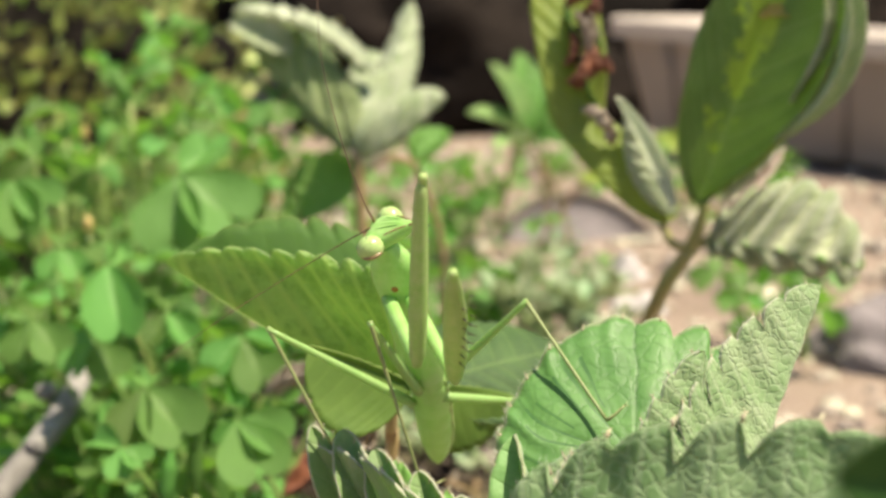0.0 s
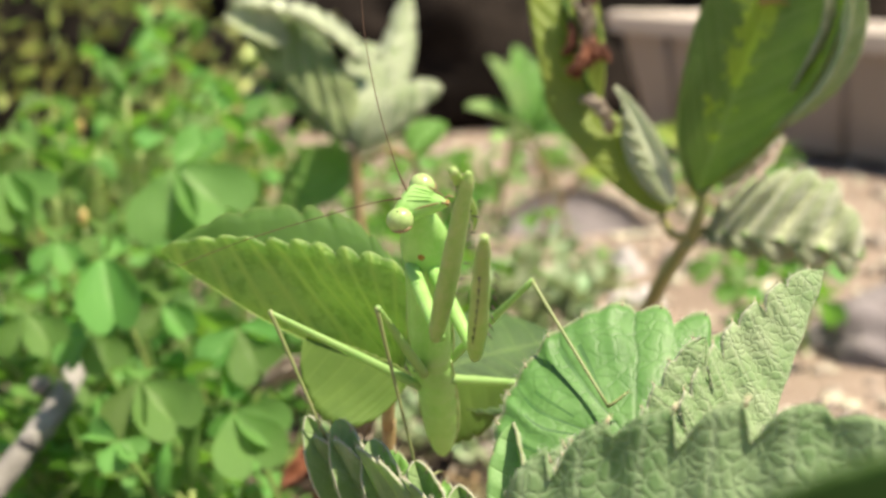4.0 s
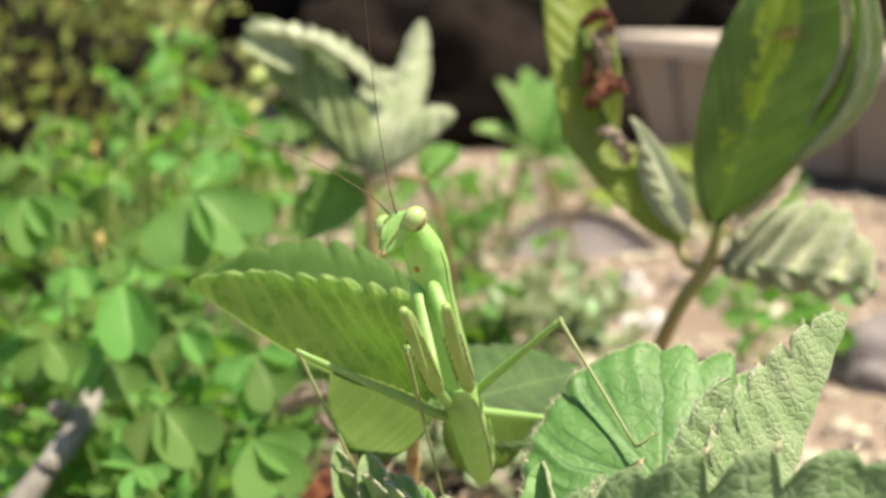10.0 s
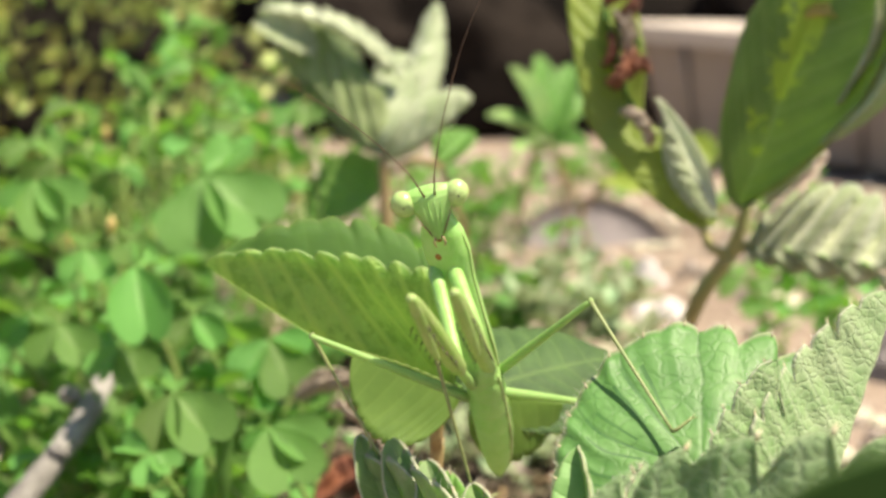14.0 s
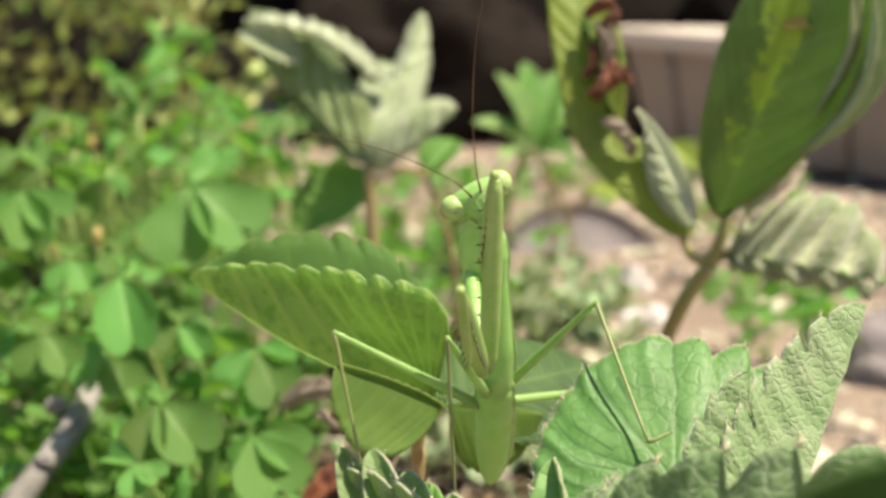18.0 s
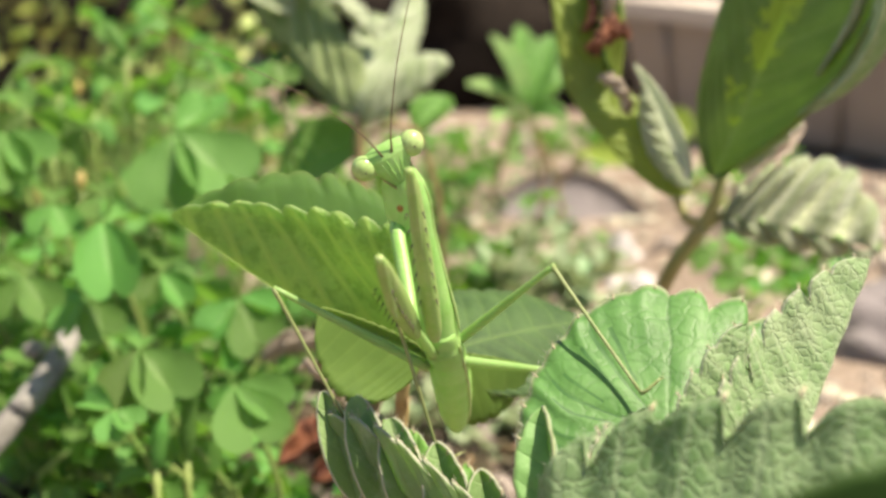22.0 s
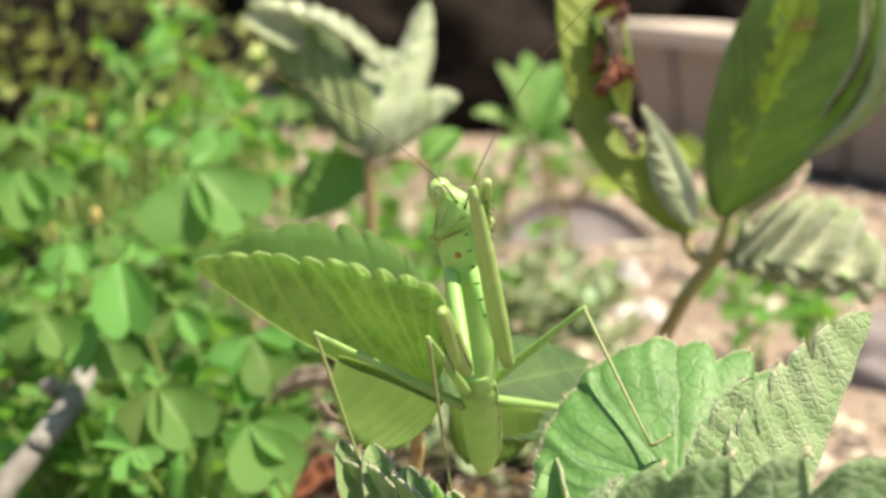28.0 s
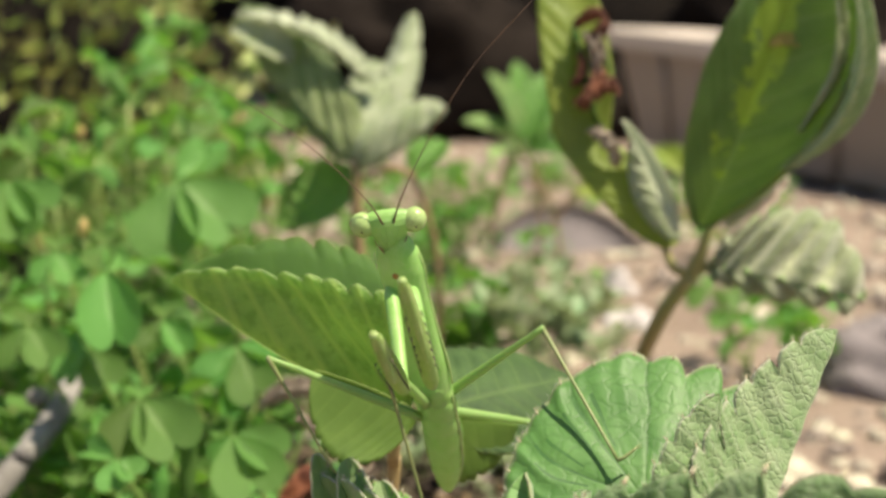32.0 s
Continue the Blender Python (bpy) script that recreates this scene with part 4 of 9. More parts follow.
def tall_plant():
    p = plant((0.030, 0.262, 0.0), "tall strawberry plant with cupped leaflets, one browned and torn")
    j = Vector((0.0466, 0.2252, 0.0784))
    stalk(p, [(0.030, 0.262, -0.003), (0.0370, 0.2423, 0.0443), (0.0417, 0.2303, 0.0674), j], [0.0016, 0.0016, 0.0015, 0.0014], STEM)
    stalk(p, [j, (0.0478, 0.2240, 0.0829), (0.0487, 0.2238, 0.0872)], [0.0013, 0.0011, 0.0009], STEM, name="leaflet_stalk")
    stalk(p, [j, (0.0432, 0.2254, 0.0794), (0.0412, 0.2271, 0.0834)], [0.0010, 0.0009, 0.0008], STEM, name="leaflet_stalk")
    stalk(p, [j, (0.0493, 0.2245, 0.0801), (0.0517, 0.2247, 0.0815)], [0.0010, 0.0008, 0.0007], STEM, name="leaflet_stalk")
    leaflet(p, (0.0472, 0.2241, 0.0872), (0.0624, 0.2146, 0.1440), (-0.22, -0.88, -0.35), 0.0280, (LEAF_CUP, LEAF_DUSK), fold=(8, 16), cup=(14, 40), wide=(0.78, 1.42), bend=12, teeth=15, peak=(0.95, 1.45), round_=0.62,
            tooth=0.015, pleat=0.00006, sweep=0.45, label="large upright leaflet cupped like a bowl")
    for base, tip, wide_, bend_, skin in (((0.0570, 0.2090, 0.1000), (0.0623, 0.1978, 0.1348), 0.0078, 36, LEAF_UNDER), ((0.0594, 0.2092, 0.1068), (0.0596, 0.1988, 0.1349), 0.0036, 26, LEAF_SILVER)):
        leaflet(p, base, tip, (0.75, -0.65, 0.0), wide_, (skin, skin), fold=(20, 40), cup=(20, 30), bend=bend_, teeth=9, tooth=0.02,
                pleat=0.0001, name="rolled_margin", label="pale rolled edge of the upright leaflet")
    leaflet(p, (0.0518, 0.2234, 0.0880), (0.0608, 0.2190, 0.0990), (0.5, -0.5, 0.7), 0.0030, (LEAF_PALE, LEAF_PALE), fold=(30, 30), cup=(20, 20), bend=10, teeth=5, tooth=0.03, name="rolled_margin", label="silvery lower fold of the upright leaflet")
    leaflet(p, (0.0551, 0.2153, 0.1214), (0.0601, 0.2133, 0.1218), (0.1, -0.7, 0.6), 0.0028, (BUD, BUD), fold=(20, 30), cup=(30, 20), bend=20, teeth=4, tooth=0.2, name="dry_scrap", label="small yellow scrap of dry leaf")
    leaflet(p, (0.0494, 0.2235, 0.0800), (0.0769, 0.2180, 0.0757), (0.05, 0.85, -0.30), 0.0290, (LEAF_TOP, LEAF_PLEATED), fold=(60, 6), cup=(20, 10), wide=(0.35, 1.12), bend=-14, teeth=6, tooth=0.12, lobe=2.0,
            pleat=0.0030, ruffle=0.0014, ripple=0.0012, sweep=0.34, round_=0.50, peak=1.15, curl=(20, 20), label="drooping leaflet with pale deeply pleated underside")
    leaflet(p, (0.0520, 0.2267, 0.0841), (0.0647, 0.2310, 0.0966), (0.5, -0.6, 0.6), 0.0052, (DRY_PALE, DRY_PALE), fold=(30, 30), cup=(30, 20), bend=10, teeth=5, tooth=0.08, ripple=0.0014, name="dried_margin", label="pinkish dried strip along the fold, sunlight put into its paleness")
    leaflet(p, (0.0433, 0.2260, 0.0837), (0.0206, 0.2385, 0.1059), (0.15, -0.80, 0.55), 0.0105, (LEAF_LIME, LEAF_DUSK), fold=(-14, 4), cup=(-8, 10), bend=8, teeth=11, tooth=0.03, round_=0.45,
            pleat=0.0001, label="long half-rolled leaflet, yellowish green")
    leaflet(p, (0.0267, 0.2349, 0.0968), (0.0199, 0.2496, 0.1406), (0.35, -0.80, 0.35), 0.0135, (LEAF_LIME, LEAF_DUSK), fold=(-10, 10), cup=(-10, 20), bend=10, teeth=11, tooth=0.03, round_=0.45,
            pleat=0.0001, name="leaflet_end", label="yellowish rolled end of the torn leaflet")
    leaflet(p, (0.0429, 0.2234, 0.0852), (0.0350, 0.2301, 0.1049), (-0.35, 0.55, -0.5), 0.0075, (LEAF_DUSK, LEAF_SILVER), fold=(14, 24), cup=(20, 34), bend=14, teeth=9, tooth=0.03,
            pleat=0.0003, name="curled_half", label="curled half with pale speckled underside")
    leaflet(p, (0.0421, 0.2204, 0.0867), (0.0322, 0.2275, 0.1065), (0.35, -0.75, 0.6), 0.0046, (LEAF_PALE, LEAF_PALE), fold=(20, 30), cup=(20, 30), bend=8, teeth=9, tooth=0.03, pleat=0.0, name="rolled_margin", label="silvery rolled margin")
    # dark blade added behind the scraps in place of the gap's shadow
    leaflet(p, (0.0295, 0.2373, 0.1045), (0.0239, 0.2451, 0.1261), (0.3, -0.85, 0.2), 0.0085, (LEAF_SHADY, LEAF_SHADY), fold=(20, 20), cup=(20, 20), bend=12, teeth=6, name="gap_shadow", label="dark green blade standing in for the shadow in the torn gap")
    for base, tip, up, width, skin in (((0.0240, 0.2385, 0.1229), (0.0296, 0.2398, 0.1251), (0.1, -0.8, 0.5), 0.0075, DRY), ((0.0270, 0.2358, 0.1136), (0.0264, 0.2384, 0.1225), (0.4, -0.8, 0.2), 0.0050, DRY_GREY),
                                       ((0.0249, 0.2338, 0.1080), (0.0280, 0.2339, 0.1140), (0.3, -0.7, 0.4), 0.0095, DRY), ((0.0279, 0.2336, 0.1097), (0.0320, 0.2325, 0.1124), (0.1, -0.6, 0.7), 0.0062, DRY),
                                       ((0.0251, 0.2358, 0.1085), (0.0279, 0.2377, 0.1160), (0.4, -0.85, 0.2), 0.0075, DRY), ((0.0273, 0.2352, 0.1104), (0.0323, 0.2344, 0.1117), (0.2, -0.7, 0.6), 0.0060, DRY),
                                       ((0.0264, 0.2405, 0.1198), (0.0300, 0.2424, 0.1248), (0.3, -0.8, 0.4), 0.0070, DRY), ((0.0267, 0.2335, 0.1039), (0.0323, 0.2312, 0.0972), (0.2, -0.8, 0.5), 0.0050, DRY_GREY),
                                       ((0.0235, 0.2361, 0.1120), (0.0249, 0.2377, 0.1184), (0.5, -0.8, 0.2), 0.0035, DRY)):
        leaflet(p, base, tip, up, width, (skin, skin), fold=(40, 55), cup=(50, 40), bend=30, teeth=4, tooth=0.25, ripple=0.0022, name="withered_patch",
                label="crumpled rust-brown withered part of the leaf" if skin is DRY else "dry pinkish-grey midrib shred")


def pale_plant():
    p = plant((-0.030, 0.335, 0.0), "strawberry plant whose leaflets curl up and show pale undersides")
    j = Vector((-0.0229, 0.3245, 0.0873))
    stalk(p, [(-0.028, 0.337, -0.003), (-0.0208, 0.3272, 0.0469), (-0.0221, 0.3256, 0.0661), j], [0.0018, 0.0017, 0.0016, 0.0014], STEM_RED)
    leaflet(p, (-0.0239, 0.3255, 0.0863), (-0.0578, 0.3462, 0.1238), (0.12, 0.80, 0.42), 0.0300, (LEAF_TOP, LEAF_OLIVE), fold=(34, 22), cup=(16, 12), wide=(0.95, 0.46), bend=-10, teeth=11, tooth=0.20, crenate=True,
            pleat=0.0009, ripple=0.002, ruffle=0.0010, sweep=0.62, round_=0.55, curl=(30, -60), label="curled leaflet, grey-green pleated underside")
    leaflet(p, (-0.0229, 0.3245, 0.0861), (-0.0219, 0.3481, 0.1127), (0.05, 0.90, 0.20), 0.0215, (LEAF_TOP, LEAF_SILVER), fold=(10, 30), cup=(10, 20), wide=(1.05, 0.62), bend=-14, teeth=9, tooth=0.20, crenate=True,
            pleat=0.0010, ruffle=0.0008, sweep=0.85, round_=0.50, peak=1.25, curl=(-70, -40), name="pleated_lobe", label="deeply pleated lobe with a bright scalloped margin")
    # two pale strips added to paint sunlight along the leaflet's crest
    leaflet(p, (-0.0180, 0.3341, 0.1055), (-0.0574, 0.3401, 0.1238), (0.25, -0.25, 0.93), 0.0120, (LEAF_PALE, LEAF_PALE), fold=(14, 20), cup=(20, 20), bend=20, teeth=9, tooth=0.32, hook=1.4,
            pleat=0.0006, ruffle=0.0008, name="sunlit_crest", label="silvery toothed strip, its paleness standing in for sunlight on the crest")
    leaflet(p, (-0.0417, 0.3349, 0.1121), (-0.0586, 0.3394, 0.1199), (0.1, -0.55, 0.8), 0.0140, (LEAF_SILVER, LEAF_PALE), fold=(14, 24), cup=(10, 20), bend=12, teeth=7, tooth=0.32, pleat=0.0006, hook=1.3, ruffle=0.0010, name="sunlit_crest", label="silvery toothed strip, its paleness standing in for sunlight on the crest")
    leaflet(p, (-0.0294, 0.3447, 0.1050), (-0.0583, 0.3559, 0.1268), (0.45, -0.35, 0.8), 0.0120, (LEAF_DULL, LEAF_UNDER), fold=(30, 12), cup=(10, 20), bend=10, teeth=9, tooth=0.34, hook=1.2, pleat=0.0006, name="far_margin", label="dusty green toothed margin behind the crest")
    leaflet(p, (-0.0189, 0.3293, 0.0929), (-0.0091, 0.3607, 0.1263), (0.18, 0.92, 0.10), 0.0165, (LEAF_TOP, LEAF_SILVER), fold=(24, 30), cup=(16, 10), wide=(0.95, 0.9), bend=8, teeth=11, tooth=0.22, hook=1.4, pleat=0.0004, ruffle=0.0006, sweep=0.5, round_=0.5, label="upright leaflet showing its pale underside")
    leaflet(p, (-0.0216, 0.3233, 0.0850), (0.0006, 0.3316, 0.1007), (-0.05, 0.72, 0.60), 0.0200, (LEAF_TOP, LEAF_SILVER), fold=(30, 26), cup=(20, 20), bend=-14, teeth=9, tooth=0.10, crenate=True, round_=0.45, pleat=0.0006, sweep=0.6, ruffle=0.0006, curl=(30, 40), label="short rounded leaflet, silvery underside")
    q = plant((0.000, 0.385, 0.0), "small dark strawberry plant on thin brown stalks")
    stalk(q, [(0.002, 0.385, -0.003), (0.0007, 0.3516, 0.0414), (-0.0015, 0.3454, 0.0628), (-0.0078, 0.3436, 0.0809)], [0.0011, 0.0011, 0.0010, 0.0009], STEM_RED)
    leaflet(q, (-0.0218, 0.3483, 0.0788), (-0.0464, 0.3476, 0.0641), (-0.1, -0.75, 0.65), 0.0230, (LEAF_MID, LEAF_MID), fold=(16, 12), bend=16, teeth=9, tooth=0.12, pleat=0.0003, ruffle=0.0005)
    stalk(q, [(-0.0078, 0.3436, 0.0809), (-0.0152, 0.3469, 0.0822), (-0.0218, 0.3483, 0.0788)], [0.0009, 0.0008, 0.0007], STEM_RED, name="leaflet_stalk")
    leaflet(q, (-0.0078, 0.3436, 0.0809), (0.0010, 0.3524, 0.0898), (-0.1, -0.55, 0.8), 0.0130, (LEAF_TOP, LEAF_MID), fold=(16, 16), bend=12, teeth=8)


def back_plants():
    for at, spots in (((0.070, 0.640, 0.0), (((0.0406, 0.6202, 0.0639), (0.0238, 0.6168, 0.1005)), ((0.0429, 0.6254, 0.0649), (0.0392, 0.6381, 0.1056)), ((0.0443, 0.6203, 0.0645), (0.0567, 0.6372, 0.1010)), ((0.0435, 0.6196, 0.0611), (0.0123, 0.6022, 0.0767)), ((0.0455, 0.6196, 0.0611), (0.0684, 0.6344, 0.0860)), ((0.0442, 0.6094, 0.0607), (0.0595, 0.5794, 0.0636)), ((0.0407, 0.5992, 0.0608), (0.0254, 0.5689, 0.0619)))),
                          ((0.175, 0.60, 0.0), (((0.0883, 0.5474, 0.0552), (0.1100, 0.5506, 0.0728)), ((0.0858, 0.5474, 0.0552), (0.0667, 0.5353, 0.0453)), ((0.0883, 0.5471, 0.0539), (0.0999, 0.5261, 0.0503))))):
        p = plant(at, "young strawberry plant with fresh green leaflets on thin stalks")
        heart = sum((Vector(a) for a, _ in spots), Vector()) / len(spots)
        stalk(p, [(*at[:2], -0.006), (at[0] * 0.5 + heart.x * 0.5 + 0.004, at[1], heart.z * 0.5), heart], [0.0013, 0.0012, 0.0009], STEM)
        for n_, (a, b) in enumerate(spots):
            leaflet(p, a, b, (0.25 - 0.1 * n_, -0.45, 0.85), 0.48 * (Vector(b) - Vector(a)).length, (LEAF_TOP if n_ % 3 else LEAF_FRESH, LEAF_UNDER), fold=(22, 18), bend=14, teeth=8, tooth=0.10, pleat=0.0005, ruffle=0.0006)
            stalk(p, [heart, (heart + Vector(a)) / 2, a], [0.0009, 0.0008, 0.0007], STEM, name="leaflet_stalk")
        if at[1] > 0.62:
            for way in (((0.0359, 0.6127, 0.0601), (0.0338, 0.6198, 0.0429), (0.0286, 0.6354, 0.0170)), ((0.0459, 0.6021, 0.0579), (0.0519, 0.6088, 0.0388), (0.0560, 0.6343, 0.0113)), ((0.0723, 0.6100, 0.0459), (0.0635, 0.6173, 0.0298), (0.0510, 0.6329, 0.0034))):
                stalk(p, way, [0.0010, 0.0011, 0.0011], STEM_RED, name="bare_stalk", label="thin brown bare stalk")
        else:
            for a, b, wide_ in (((0.0631, 0.5205, 0.0565), (0.0769, 0.4996, 0.0536), 0.024), ((0.0986, 0.5435, 0.0720), (0.1066, 0.5214, 0.0625), 0.014)):
                leaflet(p, a, b, (-0.2, -0.5, 0.8), wide_, (LEAF_LIME, LEAF_LIME), fold=(14, 10), bend=14, teeth=7, tooth=0.12, pleat=0.0004, ruffle=0.0006, label="bright lime leaflet")
                stalk(p, [heart, (heart + Vector(a)) / 2, a], [0.0009, 0.0008, 0.0007], STEM, name="leaflet_stalk")


mantis_perch()
front_leaves()
NEAR_LEAF = near_leaf()
low_leaf()
tall_plant()
pale_plant()
back_plants()


# ---- wood sorrel ----
def heart_mesh(name, fold, droop, notch):
    """A heart-shaped leaflet, 1 long, creased along its middle, drooping towards the end."""
    outline = smooth_path([(0.0, 0.0, 0), (0.20, 0.16, 0), (0.44, 0.42, 0), (0.56, 0.70, 0), (0.50, 0.92, 0), (0.30, 1.02, 0), (0.10, 0.96, 0), (0.0, notch, 0)], 19)
    verts, faces, n, m = [], [], len(outline), 5
    for side in (-1, 1):
        o = len(verts)
        for i, p in enumerate(outline):
            y0 = notch * i / (n - 1)
            for j in range(m):
                s = (j / (m - 1)) ** 1.7
                x, y = p.x * s, y0 + (p.y - y0) * s
                a = radians(fold + 14 * s * s)
                z = x * math.sin(a) - droop * y * y + 0.025 * math.sin(9 * y + 5 * x)
                verts.append((side * x * math.cos(a), y, z))
        for i in range(n - 1):
            for j in range(m - 1):
                q = (o + i * m + j, o + i * m + j + 1, o + (i + 1) * m + j + 1, o + (i + 1) * m + j)
                faces.append(q if side == 1 else q[::-1])
    me = mesh_of(name, verts, faces)
    me.materials.append(SORREL)
    me.materials.append(SORREL_VEIN)
    me.polygons.foreach_set("material_index", [1 if i % (m - 1) == 0 else 0 for i in range(len(me.polygons))])
    return me


HEARTS = [heart_mesh("leaflet", f, d, k) for f, d, k in ((20, 0.20, 0.80), (34, 0.32, 0.84), (12, 0.12, 0.78), (48, 0.40, 0.82), (6, 0.55, 0.80))]


def sorrel_leaf(parent, root, top, size, tilt, turn, rnd):
    """A thin stalk with three heart-shaped leaflets at its end."""
    org = Vector(parent.location)
    root, top = Vector(root) - org, Vector(top) - org
    bow = Vector((rnd.uniform(-1, 1), rnd.uniform(-1, 1), 0)) * 0.18 * (top - root).length
    leaf = part("leaf_stalk", mesh_of("leaf_stalk", *tube([root, (root + top) / 2 + bow, top], [0.0006, 0.0005, 0.0004], 6, 8)), SORREL_STEM, parent)
    lean = Euler((radians(tilt[0]), radians(tilt[1]), radians(turn))).to_matrix().to_4x4()
    for k in range(3):
        ob = part("leaflet", rnd.choice(HEARTS), None, leaf)
        droop = rnd.uniform(-28, 8)
        ob.matrix_basis = Matrix.Translation(top) @ lean @ Matrix.Rotation(radians(120 * k + rnd.uniform(-12, 12)), 4, "Z") @ Matrix.Rotation(radians(droop), 4, "X") \
            @ Matrix.Diagonal((size * rnd.uniform(0.92, 1.08), size * rnd.uniform(0.9, 1.05), size, 1))
    return leaf


def sorrel_plant(spots, seed, label="wood sorrel with fresh green heart-shaped leaflets"):
    """spots: (place of a leaf, its size, tilt, turn)."""
    rnd = random.Random(seed)
    cx = sum(s[0][0] for s in spots) / len(spots)
    cy = sum(s[0][1] for s in spots) / len(spots) + 0.006
    p = thing("wood_sorrel", (cx, cy, 0.0), label, "wood sorrel", "wood sorrel plants")
    height = 0.6 * sum(s[0][2] for s in spots) / len(spots)
    crown = Vector((cx + rnd.uniform(-0.004, 0.004), cy, height))
    stalk(p, [(cx, cy, -0.006), (cx + rnd.uniform(-0.004, 0.004), cy, height * 0.5), crown], [0.0011, 0.0010, 0.0008], SORREL_STEM, name="stem", sides=8, count=8)
    for place, size, tilt, turn in spots:
        root = Vector((cx, cy, 0)).lerp(crown, rnd.uniform(0.25, 1.0))
        sorrel_leaf(p, root, place, size, tilt, turn, rnd)
    return p


def broad_sorrel(joint, ends, seed):
    """One large leaf on its stalk, its leaflets reaching to the ends given."""
    joint = Vector(joint)
    foot = Vector((joint.x + 0.006, joint.y + 0.012, 0.0))
    t = thing("wood_sorrel", foot, "large wood sorrel leaf with broad heart-shaped leaflets", "wood sorrel", "wood sorrel plants")
    leaf = stalk(t, [foot - Vector((0, 0, 0.006)), foot.lerp(joint, 0.5) + Vector((0.004, 0.002, 0.004)), joint], [0.0007, 0.0005, 0.0004], SORREL_STEM, name="leaf_stalk", sides=8, count=10)
    for k, end in enumerate(ends):
        y = Vector(end) - joint
        size = y.length
        y.normalize()
        z = Vector((0.15 * (k - 1), -0.55, 0.80))
        z = (z - z.dot(y) * y).normalized()
        ob = part("leaflet", HEARTS[(0, 2, 1)[(k + seed) % 3]], None, leaf)
        ob.matrix_basis = Matrix.Translation(joint - foot) @ Matrix((y.cross(z), y, z)).transposed().to_4x4() @ Matrix.Diagonal((size * 0.98, size, size * 0.8, 1))
    return t


